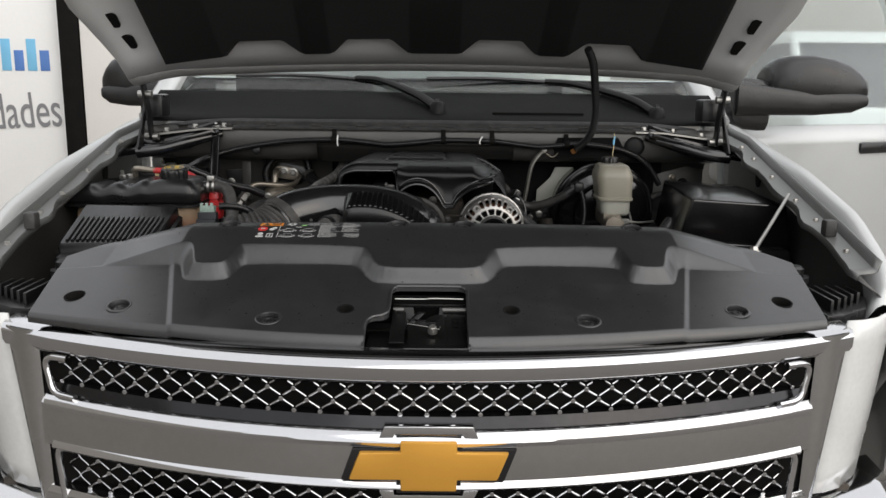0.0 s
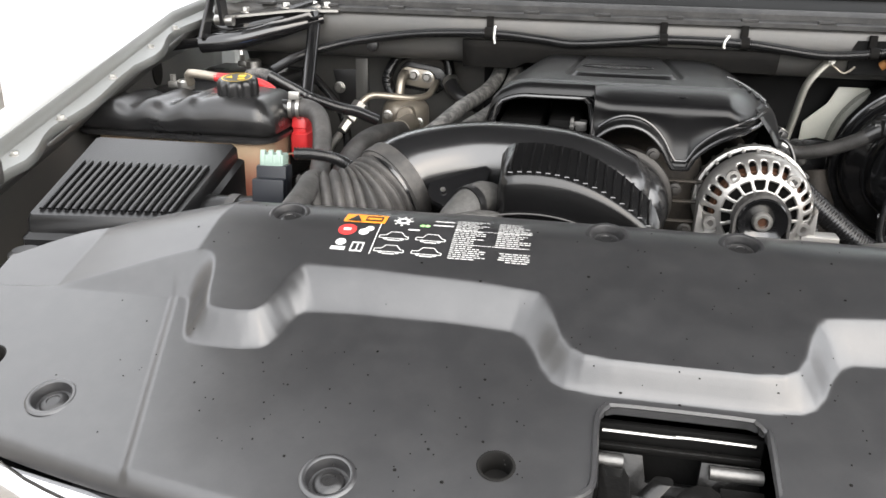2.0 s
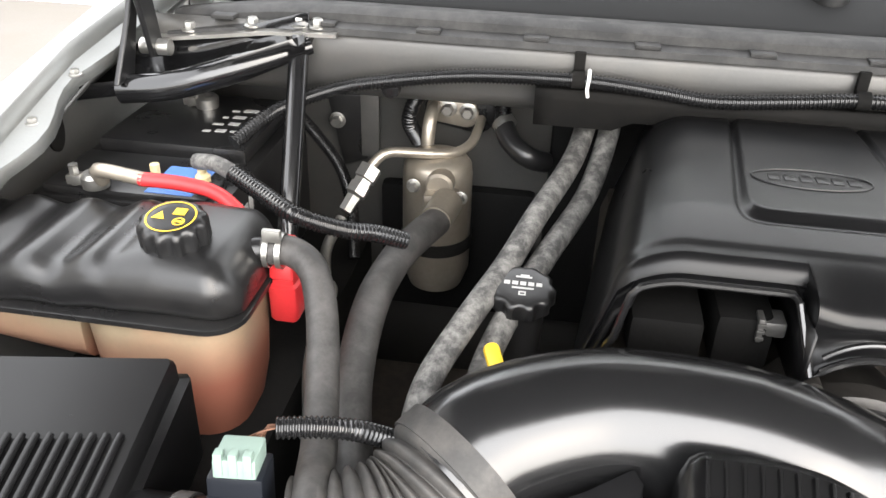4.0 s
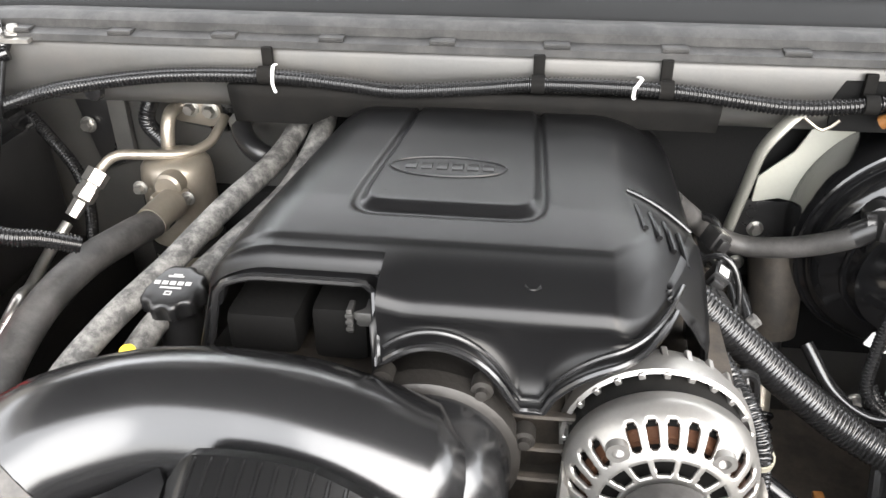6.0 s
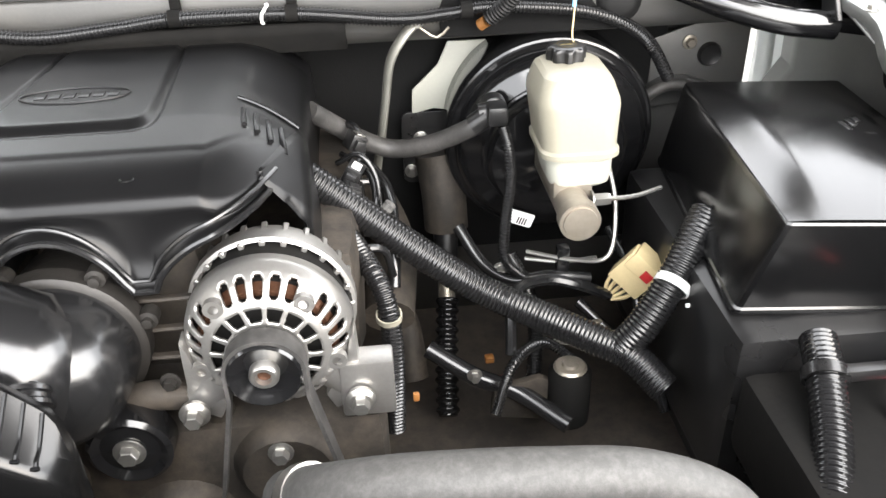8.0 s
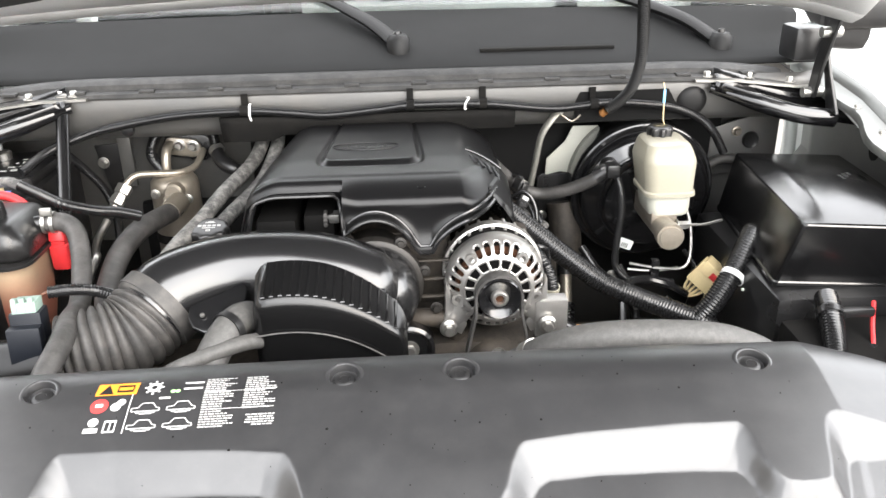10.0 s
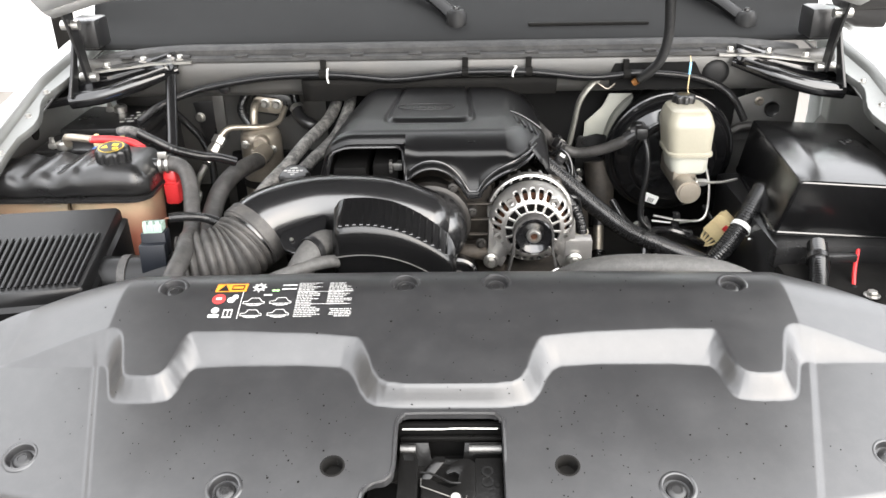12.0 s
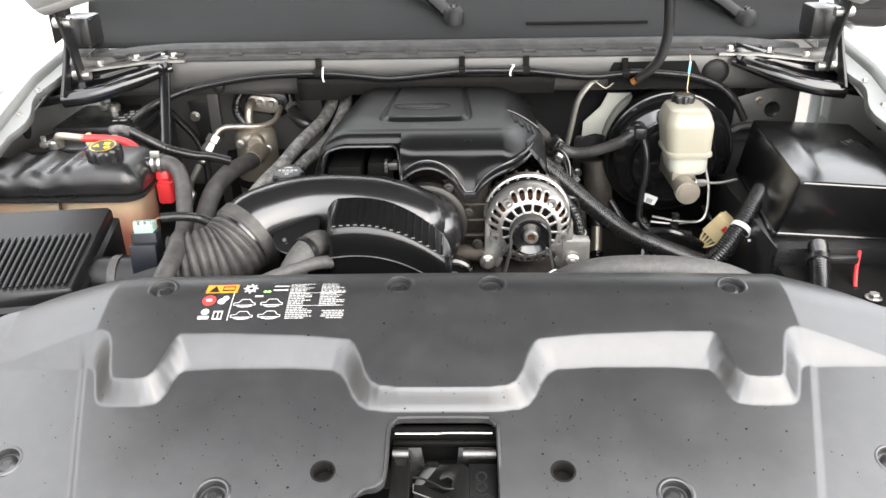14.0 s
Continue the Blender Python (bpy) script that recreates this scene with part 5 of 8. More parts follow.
# oval badge with plain bars
bm = bmesh.new()
C = Vector((-0.048, 2.335, 0))
pts = []
for k in range(41):
    a = 2 * math.pi * k / 40
    x, y = C.x + 0.062 * math.cos(a), C.y + 0.024 * math.sin(a)
    pts.append((x, y, top_z(x, y) + 0.0005))
tube(bm, pts, 0.0014, 6, smooth=False)
badge = part("oval_badge", bm, M_ENGINE, ecover)
for k in range(6):
    bm = bmesh.new()
    x = C.x - 0.045 + 0.0165 * k
    box(bm, (x, C.y - 0.007, top_z(x, C.y) - 0.001), (x + 0.012, C.y + 0.008, top_z(x, C.y) + 0.0012), 0.001)
    part("badge_bar", bm, M_ENGINE, badge)
bm = bmesh.new()
lathe(bm, [(0.004, -0.004), (0.0065, 0.0), (0.0085, 0.0015), (0.010, 0.0)], Matrix.Translation((0.05, 2.140, top_z(0.05, 2.140) - 0.0005)) @ Matrix.Scale(0.75, 4), 18)
part("dimple", bm, M_ENGINE, ecover)

# throttle body
throttle = thing("throttle_body", "cast aluminium throttle body behind the intake duct", "throttle body", (-0.035, 2.12, 1.05))
bm = bmesh.new()
lathe(bm, [(0.055, -0.08), (0.070, -0.08), (0.075, -0.012), (0.083, -0.010), (0.083, 0.010), (0.078, 0.014), (0.055, 0.014)], at_front(-0.035, 2.098, 1.130), 48)
part("flange_ring", bm, M_RING, throttle)
for a in (14, 58, 118, 200):
    bm = bmesh.new()
    x, z = -0.035 + 0.088 * math.cos(radians(a)), 1.130 + 0.088 * math.sin(radians(a))
    lathe(bm, [(0, -0.012), (0.010, -0.012), (0.010, 0.004), (0.0055, 0.005), (0.0055, 0.011), (0, 0.012)], at_front(x, 2.098, z), 14)
    part("ear_bolt", bm, M_RING, throttle)

# intake duct
duct = thing("intake_duct", "glossy black moulded air intake duct", "air duct", (-0.2, 2.03, 1.1))


def ellipse_tube(bm, path, n=28):
    """path: (centre, half width, half height, forward share) by section; sections stand across the way."""
    C = [Vector(p[0]) for p in path]
    S = spline(C, 0.012)
    L = [0.0]
    for a, b in zip(C, C[1:]):
        L.append(L[-1] + (b - a).length)
    ls = [0.0]
    for a, b in zip(S, S[1:]):
        ls.append(ls[-1] + (b - a).length)
    k = L[-1] / ls[-1]
    rings = []
    for i, c in enumerate(S):
        d = (S[min(i + 1, len(S) - 1)] - S[max(i - 1, 0)]).normalized()
        side = d.cross(Vector((0, 0, 1))).normalized()
        top = side.cross(d)
        w = float(np.interp(ls[i] * k, L, [p[1] for p in path]))
        h = float(np.interp(ls[i] * k, L, [p[2] for p in path]))
        ring = []
        for j in range(n):
            a = 2 * math.pi * j / n
            ca, sa = math.cos(a), math.sin(a)
            ring.append(c + side * w * math.copysign(abs(ca) ** 0.95, ca) + top * h * math.copysign(abs(sa) ** 0.95, sa))
        rings.append(ring)
    return loft(bm, rings)


bm = bmesh.new()
ellipse_tube(bm, [((-0.378, 1.983, 1.150), 0.064, 0.064), ((-0.342, 2.014, 1.172), 0.066, 0.064), ((-0.26, 2.044, 1.184), 0.065, 0.064), ((-0.16, 2.046, 1.183), 0.066, 0.066), ((-0.095, 2.038, 1.170), 0.069, 0.070), ((-0.040, 2.036, 1.146), 0.071, 0.073), ((-0.012, 2.040, 1.138), 0.052, 0.058), ((0.004, 2.044, 1.134), 0.025, 0.03)])
lathe(bm, [(0.0, -0.05), (0.074, -0.05), (0.0745, -0.015), (0.0735, 0.006), (0.069, 0.026), (0.058, 0.044), (0.042, 0.056), (0.022, 0.062), (0.0, 0.064)], at_front(-0.034, 2.048, 1.131), 48)
body = part("duct_body", bm, M_DUCT, duct)
bm = bmesh.new()
lathe(bm, [(0, 0), (0.022, 0), (0.0235, 0.02), (0.0235, 0.04), (0.026, 0.042), (0.026, 0.046), (0.0235, 0.048), (0.0235, 0.052), (0.026, 0.054), (0.026, 0.058), (0.022, 0.06), (0.022, 0.08)], axis_to((-0.038, 2.020, 1.186), (-0.028, 1.956, 1.140)), 24)
part("spigot", bm, M_GLOSS, duct)
bm = bmesh.new()
prism(bm, [(-0.308, 1.950), (-0.270, 1.968), (-0.232, 1.992), (-0.224, 1.980), (-0.226, 1.950), (-0.238, 1.922), (-0.258, 1.905), (-0.280, 1.902), (-0.298, 1.912), (-0.308, 1.930)], 0.012, Matrix.Translation((0, 0, 1.165)) @ Matrix.Translation((-0.27, 1.94, 0)) @ Matrix.Rotation(radians(28), 4, "X") @ Matrix.Translation((0.27, -1.94, 0)), 0.003)
bracket = part("bracket", bm, M_GLOSS, duct)
bm = bmesh.new()
bolt(bm, pose(-0.285, 1.925, 1.172, 28), 0.004, 0.005, False)
part("bracket_rivet", bm, M_STEEL, bracket)

# ribbed resonator
res = thing("resonator", "black ribbed plastic air resonator box", "resonator", (-0.1, 1.93, 1.05))


RES_CURVE = np.polyfit((-0.205, -0.17, -0.10, -0.04, 0.005, 0.02), (1.238, 1.242, 1.235, 1.208, 1.173, 1.159), 3)


def res_top(x):
    return float(np.polyval(RES_CURVE, x))


def res_back(x):
    return 1.972 - 0.018 * min(1.0, max(0.0, (x + 0.10) / 0.118))


bm = bmesh.new()
rings = []
for x in np.linspace(-0.205, 0.018, 30):
    t = res_top(x)
    e = min(1.0, (min(x + 0.205, 0.018 - x) / 0.015)) if min(x + 0.205, 0.018 - x) < 0.015 else 1.0
    k = 0.012 * (1 - e) ** 2
    yf, yb = 1.893 + 0.10 * (x + 0.1) * 0.5 + k, res_back(x) - k
    t -= k
    rings.append([(x, yf + 0.006, 1.04), (x, yf, 1.06), (x, yf - 0.003, t - 0.062), (x, yf - 0.0025, t - 0.042), (x, yf - 0.001, t - 0.034), (x, yf + 0.002, t - 0.0295), (x, yf + 0.007, t - 0.0265), (x, yf + 0.02, t - 0.021), (x, yb - 0.015, t), (x, yb - 0.004, t - 0.004), (x, yb, t - 0.012), (x, yb, 1.04)])
loft(bm, rings)
box_body = part("box", bm, M_RESONATOR, res)
for k in range(16):
    x = -0.188 + 0.0126 * k
    t = res_top(x)
    yf = 1.893 + 0.05 * (x + 0.1)
    bm = bmesh.new()
    tube(bm, [(x, yf + 0.006, t - 0.0272), (x, yf + 0.012, t - 0.0228), (x, yf + 0.020, t - 0.0205), (x + 0.001, (yf + res_back(x) + 0.005) / 2, t - 0.0098), (x + 0.002, res_back(x) - 0.017, t + 0.0002)], 0.0018, 6, step=0.012)
    part("rib", bm, M_RESONATOR, box_body)
    # Small gloss bead added so each rib end shows a bright glint.
    bm = bmesh.new()
    tube(bm, [(x - 0.0032, yf + 0.0045, t - 0.0262), (x + 0.0032, yf + 0.0045, t - 0.0262)], 0.0020, 8, smooth=False)
    part("rib_glint_bead", bm, M_GLOSS, box_body, "glossy bead added for a glint at the rib end")
bm = bmesh.new()
tube(bm, [(x, 1.887 + 0.05 * (x + 0.1), res_top(x) - 0.082) for x in np.linspace(-0.20, 0.012, 14)], 0.0014, 6)
part("parting_line", bm, M_RUBBER, box_body)

# alternator
alt = thing("alternator", "bare aluminium alternator with slotted housing and pulley", "alternator", (0.171, 2.1, 1.05))
AC = Vector((0.170, 2.062, 1.133))
bm = bmesh.new()
lathe(bm, [(0.0, 0.0), (0.060, -0.004), (0.066, -0.010), (0.074, -0.02), (0.080, -0.036), (0.080, -0.062), (0.074, -0.10), (0.0, -0.10)], at_front(*AC), 40)
part("stator", bm, M_DARK, alt)
bm = bmesh.new()
lathe(bm, [(0.060, 0.000), (0.066, 0.000), (0.070, -0.010), (0.060, -0.012)], at_front(*AC), 40)
part("winding", bm, M_COPPER, alt)
bm = bmesh.new()
F = at_front(*AC)
lathe(bm, [(0.0795, -0.016), (0.0835, -0.018), (0.0845, -0.026), (0.0845, -0.036), (0.0795, -0.036)], F, 56)
for a, r in ((52, 0.068), (128, 0.070), (-15, 0.069), (195, 0.069)):
    lathe(bm, [(0.005, 0.004), (0.010, 0.004), (0.010, 0.012), (0.005, 0.012)], F @ Matrix.Rotation(radians(a), 4, "Z") @ pose(r, 0, 0.0), 14)
lathe(bm, [(0.084, -0.060), (0.088, -0.062), (0.088, -0.078), (0.080, -0.100), (0.055, -0.108), (0.0, -0.108), (0.0, -0.10), (0.07, -0.098), (0.078, -0.075), (0.084, -0.075)], F, 44)
housing = part("housing", bm, M_ALU, alt, smooth=35)
for k in range(24):
    bm = bmesh.new()
    box(bm, (0.079, -0.003, -0.098), (0.086, 0.003, -0.058), 0.001, F @ Matrix.Rotation(2 * math.pi * k / 24, 4, "Z"), 1)
    part("rear_rib", bm, M_ALU, housing)


def shield():
    """Domed front of the alternator with two rings of slots."""
    R = [0.026, 0.032, 0.038, 0.0405, 0.043, 0.046, 0.049, 0.052, 0.0545, 0.0575, 0.0610, 0.0630, 0.0645, 0.0665, 0.0690, 0.0715, 0.0740, 0.0765, 0.0785, 0.0800, 0.0815, 0.0830, 0.0845, 0.0850]
    H = np.interp(R, (0.026, 0.038, 0.056, 0.066, 0.076, 0.082, 0.0845, 0.085), (0.013, 0.0175, 0.0145, 0.0095, -0.001, -0.012, -0.022, -0.036))
    n = 280
    bm = bmesh.new()
    vs = [[bm.verts.new(F @ Vector((r * math.cos(2 * math.pi * k / n), r * math.sin(2 * math.pi * k / n), h))) for k in range(n)] for r, h in zip(R, H)]
    for i in range(len(R) - 1):
        rm = (R[i] + R[i + 1]) / 2
        for k in range(n):
            a = 360 * (k + 0.5) / n
            o = abs((a + 180 / 28) % (360 / 28) - 180 / 28)
            q = abs((a + 5) % 22.5 - 11.25)
            boss = any(abs((a - c + 180) % 360 - 180) < 6.4 for c in (51.43, 128.57, 192.86, 347.14))
            half = 4.4 if 0.0645 < rm < 0.0785 else 3.0 if 0.0630 < rm < 0.0800 else 0.0
            if (o < half and not boss) or (0.0405 < rm < 0.0545 and q < 8.6 - 180 * max(0.0, 0.046 - rm)):
                continue
            j = (k + 1) % n
            bm.faces.new((vs[i][k], vs[i][j], vs[i + 1][j], vs[i + 1][k]))
    return bm


for sd in (-1, 1):
    bm = bmesh.new()
    prism(bm, [(sd * x, z) for x, z in ((0.086, 0.012), (0.088, -0.050), (0.090, -0.072), (0.060, -0.090), (0.050, -0.070), (0.062, -0.050), (0.074, -0.030), (0.080, 0.0))], 0.026, at_front(AC.x, AC.y + 0.024, AC.z), 0.003)
    part("case_cheek", bm, M_ALU, alt)
part("front_shield", shield(), M_ALU, alt, "slotted cast front shield", thick=0.004, smooth=50)
for x, q in ((0.088, 0.118), (0.256, 0.224)):
    bm = bmesh.new()
    tube(bm, [(x, AC.y + 0.006, 1.064), ((x + q) / 2, AC.y + 0.006, 1.078), (q, AC.y + 0.008, 1.100)], lambda u, s: 0.0185 + 0.004 * u, 18, flat=0.55, up=(0, 1, 0))
    part("mount_ear", bm, M_ALU, alt)
bm = bmesh.new()
box(bm, (0.236, 2.055, 1.035), (0.292, 2.085, 1.105), 0.004)
part("mount_block", bm, M_ALU, alt)
for x, z in ((0.088, 1.064), (0.256, 1.064)):
    bm = bmesh.new()
    lathe(bm, [(0, 0), (0.015, 0), (0.016, 0.006), (0.012, 0.010), (0, 0.010)], at_front(x, 2.052, z), 20)
    lathe(bm, [(0, 0.008), (0.0095, 0.008), (0.0095, 0.018), (0.008, 0.020), (0, 0.020)], at_front(x, 2.052, z), 6)
    part("mount_bolt", bm, M_STEEL, alt)
bm = bmesh.new()
lathe(bm, [(0.0, 0.018), (0.034, 0.020), (0.036, 0.022), (0.032, 0.026), (0.032, 0.044), (0.036, 0.047), (0.034, 0.050), (0.026, 0.046), (0.016, 0.040), (0.0, 0.040)], F, 40)
pulley = part("pulley", bm, M_GLOSS, alt)
bm = bmesh.new()
lathe(bm, [(0.0, 0.036), (0.0145, 0.036), (0.0145, 0.048), (0.012, 0.051), (0.008, 0.051), (0.007, 0.044), (0.0, 0.044)], F, 24)
part("shaft_nut", bm, M_STEEL, pulley)
bm = bmesh.new()
lathe(bm, [(0, 0.044), (0.0065, 0.044), (0.0065, 0.0455), (0, 0.0455)], F, 16)
part("shaft_end", bm, M_COPPER, pulley)

# drive belt
belt = thing("drive_belt", "black ribbed drive belt round the alternator pulley", "belt", (0.17, 2.03, 0.9))
bm = bmesh.new()
pts = [(-0.062, -0.16), (-0.036, -0.03)] + [(0.036 * math.cos(radians(a)), 0.036 * math.sin(radians(a))) for a in range(185, -10, -12)] + [(0.036, -0.03), (0.062, -0.16)]
rings = []
P = [Vector((p[0], 0, p[1])) for p in pts]
for i, p in enumerate(P):
    d = (P[min(i + 1, len(P) - 1)] - P[max(i - 1, 0)]).normalized()
    nrm = Vector((-d.z, 0, d.x))
    c = AC + p
    rings.append([c + nrm * 0.0 + Vector((0, -0.024, 0)), c + nrm * 0.004 + Vector((0, -0.024, 0)), c + nrm * 0.004 + Vector((0, -0.046, 0)), c + Vector((0, -0.046, 0))])
loft(bm, rings)
part("band", bm, M_RUBBER, belt)

# ---- air filter box and its tube ----
abox = thing("air_filter_box", "black air filter box with a finned lid", "air filter box", (-0.74, 1.9, 1.0))
TOP = [(-0.835, 1.775, 1.140), (-0.640, 1.815, 1.136), (-0.655, 2.055, 1.186), (-0.868, 2.005, 1.196)]


def lid(u, v, up=0.0):
    a, b, c, d = [Vector(p) for p in TOP]
    p = a.lerp(b, u).lerp(d.lerp(c, u), v)
    return p + Vector((0, -0.15 * up, up))


bm = bmesh.new()
outline = [(0.02, 0.0), (0.98, 0.0), (1.0, 0.02), (1.0, 0.98), (0.98, 1.0), (0.02, 1.0), (0.0, 0.98), (0.0, 0.02)]


def lidring(grow, down):
    return [lid(0.5 + (u - 0.5) * (1 + grow), 0.5 + (v - 0.5) * (1 + grow)) + Vector((0, 0, -down)) for u, v in outline]


loft(bm, [lidring(0.10, 0.13), lidring(0.10, 0.034), lidring(0.10, 0.030), lidring(0.035, 0.024), lidring(0.03, 0.006), lidring(0.0, 0.0)])
lidob = part("lid", bm, M_ENGINE, abox)
for k in range(17):
    u = 0.06 + 0.88 * k / 16
    bm = bmesh.new()
    tube(bm, [lid(u, 0.06, 0.0010), lid(u, 0.10, 0.0025), lid(u, 0.60, 0.0025), lid(u, 0.63, 0.0005)], 0.0036, 8, step=0.05, flat=0.8)
    part("fin", bm, M_ENGINE, lidob)
bm = bmesh.new()
box(bm, (-0.85, 1.80, 0.85), (-0.65, 2.02, 1.08), 0.02)
part("base", bm, M_BLACK, abox)

maf = thing("air_sensor_tube", "grey air tube with a plugged sensor", "air tube", (-0.56, 1.9, 1.05))
bm = bmesh.new()
tube(bm, [(-0.655, 1.920, 1.096), (-0.58, 1.920, 1.098), (-0.485, 1.920, 1.108)], 0.044, 32)
part("tube", bm, M_ENGINE, maf)
bm = bmesh.new()
tube(bm, [(-0.605, 1.920, 1.097), (-0.590, 1.920, 1.0975)], 0.0465, 32)
part("band", bm, M_RUBBER, maf)
MAFM = Matrix.Translation((-0.539, 1.928, 1.158)) @ Matrix.Rotation(radians(6), 4, "Z") @ Matrix.Rotation(radians(-8), 4, "X") @ Matrix.Diagonal((0.86, 0.9, 1.0, 1))
bm = bmesh.new()
box(bm, (-0.026, -0.020, -0.045), (0.026, 0.022, 0.034), 0.004, MAFM)
box(bm, (-0.027, -0.040, -0.05), (0.027, -0.014, 0.016), 0.003, MAFM)
sensor = part("sensor", bm, M_NAVY, maf, "dark navy sensor body")
bm = bmesh.new()
box(bm, (-0.020, -0.018, 0.030), (0.020, 0.020, 0.050), 0.003, MAFM)
plug = part("plug", bm, M_GREEN, sensor, "pale green plug")
for k in range(3):
    bm = bmesh.new()
    box(bm, (-0.018 + 0.0135 * k, -0.020, 0.036), (-0.010 + 0.0135 * k, -0.009, 0.056), 0.0015, MAFM)
    part("plug_key", bm, M_GREEN, sensor)
bm = bmesh.new()
for k in range(4):
    tube(bm, [(-0.542 + 0.003 * k, 1.960, 1.196 - 0.003 * k), (-0.530, 1.967 + 0.002 * k, 1.199), (-0.519, 1.971, 1.200)], 0.0011, 5)
part("lead", bm, M_COPPER, sensor)
bm = bmesh.new()
corrugated(bm, [(-0.522, 1.970, 1.200), (-0.492, 1.978, 1.199), (-0.46, 1.99, 1.19), (-0.43, 2.01, 1.165)], 0.009)
part("lead_sleeve", bm, M_LOOM, sensor)

bellows = thing("intake_bellows", "dusty ribbed rubber bellows of the air intake", "bellows", (-0.42, 1.95, 1.05))
bm = bmesh.new()


def bellow_r(u, s):
    return 0.055 + 0.008 * u + 0.0080 * abs(math.cos(math.pi * s / 0.0128)) ** 0.8 - 0.004


tube(bm, [(-0.492, 1.914, 1.124), (-0.45, 1.925, 1.128), (-0.408, 1.948, 1.132), (-0.378, 1.983, 1.150)], bellow_r, 48, step=0.0011)
part("pleats", bm, M_PLEAT, bellows)
bm = bmesh.new()
tube(bm, [(-0.378, 1.983, 1.150), (-0.364, 1.999, 1.159)], 0.0695, 40)
part("collar", bm, M_PLEAT, bellows)

# ---- coolant tank ----
tank = thing("coolant_tank", "coolant tank with black top and amber translucent body", "coolant tank", (-0.75, 2.19, 1.0))


def tank_ring(x, z0, z1, yf, yb, r):
    w, h = yb - yf, z1 - z0
    return [(x, (yf + yb) / 2 + a, (z0 + z1) / 2 + b) for a, b in rrect(w, h, min(r, w / 2.1, h / 2.1), 5)]


bm = bmesh.new()
rings = []
for x in np.linspace(-0.985, -0.616, 74):
    e = min(x + 0.985, -0.616 - x)
    k = (1 - min(1, e / 0.03)) ** 2
    base = float(np.interp(x, (-0.985, -0.86, -0.78, -0.70, -0.62), (1.226, 1.232, 1.238, 1.252, 1.246)))
    bump = -0.006 * math.cos((x + 0.805) * 2 * math.pi / 0.071) * min(1, max(0, (-0.735 - x) / 0.03))
    rings.append(tank_ring(x, 1.178 + 0.01 * k, base + bump - 0.030 * k, 2.108 + 0.022 * k, 2.272 - 0.022 * k, 0.035))
loft(bm, rings)
shell = part("top_shell", bm, M_BLACK, tank, "black plastic upper shell")
bm = bmesh.new()
rings = []
for z, g in ((1.174, 0.003), (1.175, 0.005), (1.181, 0.005), (1.182, 0.003)):
    rings.append([(-0.800 + a, 2.190 + b, z) for a, b in rrect(0.362 + 2 * g, 0.158 + 2 * g, 0.04, 6)])
loft(bm, rings)
part("seam", bm, M_BLACK, shell)
bm = bmesh.new()
rings = []
for z, g in ((1.0, -0.018), (1.06, -0.008), (1.11, -0.005), (1.176, -0.002)):
    rings.append([(-0.712 + a, 2.190 + b, z) for a, b in rrect(0.180 + 2 * g, 0.156 + 2 * g, 0.045, 6)])
loft(bm, rings)
tbody = part("body", bm, M_TANK, tank, "amber translucent plastic body")
bm = bmesh.new()
rings = []
for x, k in ((-0.95, 0.01), (-0.81, 0.0), (-0.795, 0.0)):
    rings.append(tank_ring(x, 1.10 + k, 1.178, 2.125 + k, 2.262 - k, 0.03))
loft(bm, rings)
part("side_chamber", bm, M_TANK, tank)
CAP = pose(-0.692, 2.165, 1.246, 8) @ Matrix.Diagonal((0.9, 0.9, 0.95, 1))
bm = bmesh.new()
grip_cap(bm, CAP, 0.0375, 0.034, 12)
cap = part("cap", bm, M_BLACK, tank, "black screw cap with yellow print")
bm = bmesh.new()
lathe(bm, [(0.0265, 0.0345), (0.0285, 0.0345)], CAP, 36)
prism(bm, [(-0.021, -0.006), (-0.006, -0.006), (-0.0135, 0.008)], 0.0004, CAP @ pose(0, 0, 0.0344))
prism(bm, [(0.000, 0.004), (0.014, 0.004), (0.014, 0.016), (0.000, 0.016)], 0.0004, CAP @ pose(0, 0, 0.0344))
lathe(bm, [(0.005, 0.0345), (0.0072, 0.0345)], CAP @ pose(0.012, -0.008, 0), 18)
prism(bm, [(0.006, -0.0095), (0.018, -0.0095), (0.018, -0.0065), (0.006, -0.0065)], 0.0004, CAP @ pose(0, 0, 0.0344))
part("cap_print", bm, M_YELLOW, cap, "yellow printed ring and symbols")
bm = bmesh.new()
tube(bm, [(-0.632, 2.203, 1.222), (-0.590, 2.214, 1.222)], 0.014, 16)
part("outlet", bm, M_BLACK, tank)

# tank hose with its spring clamp
those = thing("coolant_hose", "grey dusty rubber coolant hose with a spring clamp", "hose", (-0.53, 2.1, 1.05))
bm = bmesh.new()
tube(bm, [(-0.618, 2.208, 1.221), (-0.588, 2.210, 1.222), (-0.558, 2.190, 1.214), (-0.536, 2.145, 1.190), (-0.518, 2.080, 1.158), (-0.500, 2.01, 1.152), (-0.482, 1.93, 1.170), (-0.470, 1.86, 1.170), (-0.475, 1.79, 1.150), (-0.49, 1.74, 1.10)], 0.0165, 20)
part("tube", bm, M_RUBBER, those)
bm = bmesh.new()
for dx in (0.0, 0.014):
    lathe(bm, [(0.0185, -0.003), (0.0198, -0.003), (0.0198, 0.003), (0.0185, 0.003)], axis_to((-0.612 + dx, 2.2085, 1.222), (-0.584 + dx, 2.210, 1.2215)), 24)
box(bm, (-0.614, 2.195, 1.238), (-0.594, 2.203, 1.252), 0.002)
part("clamp", bm, M_STEEL, those)

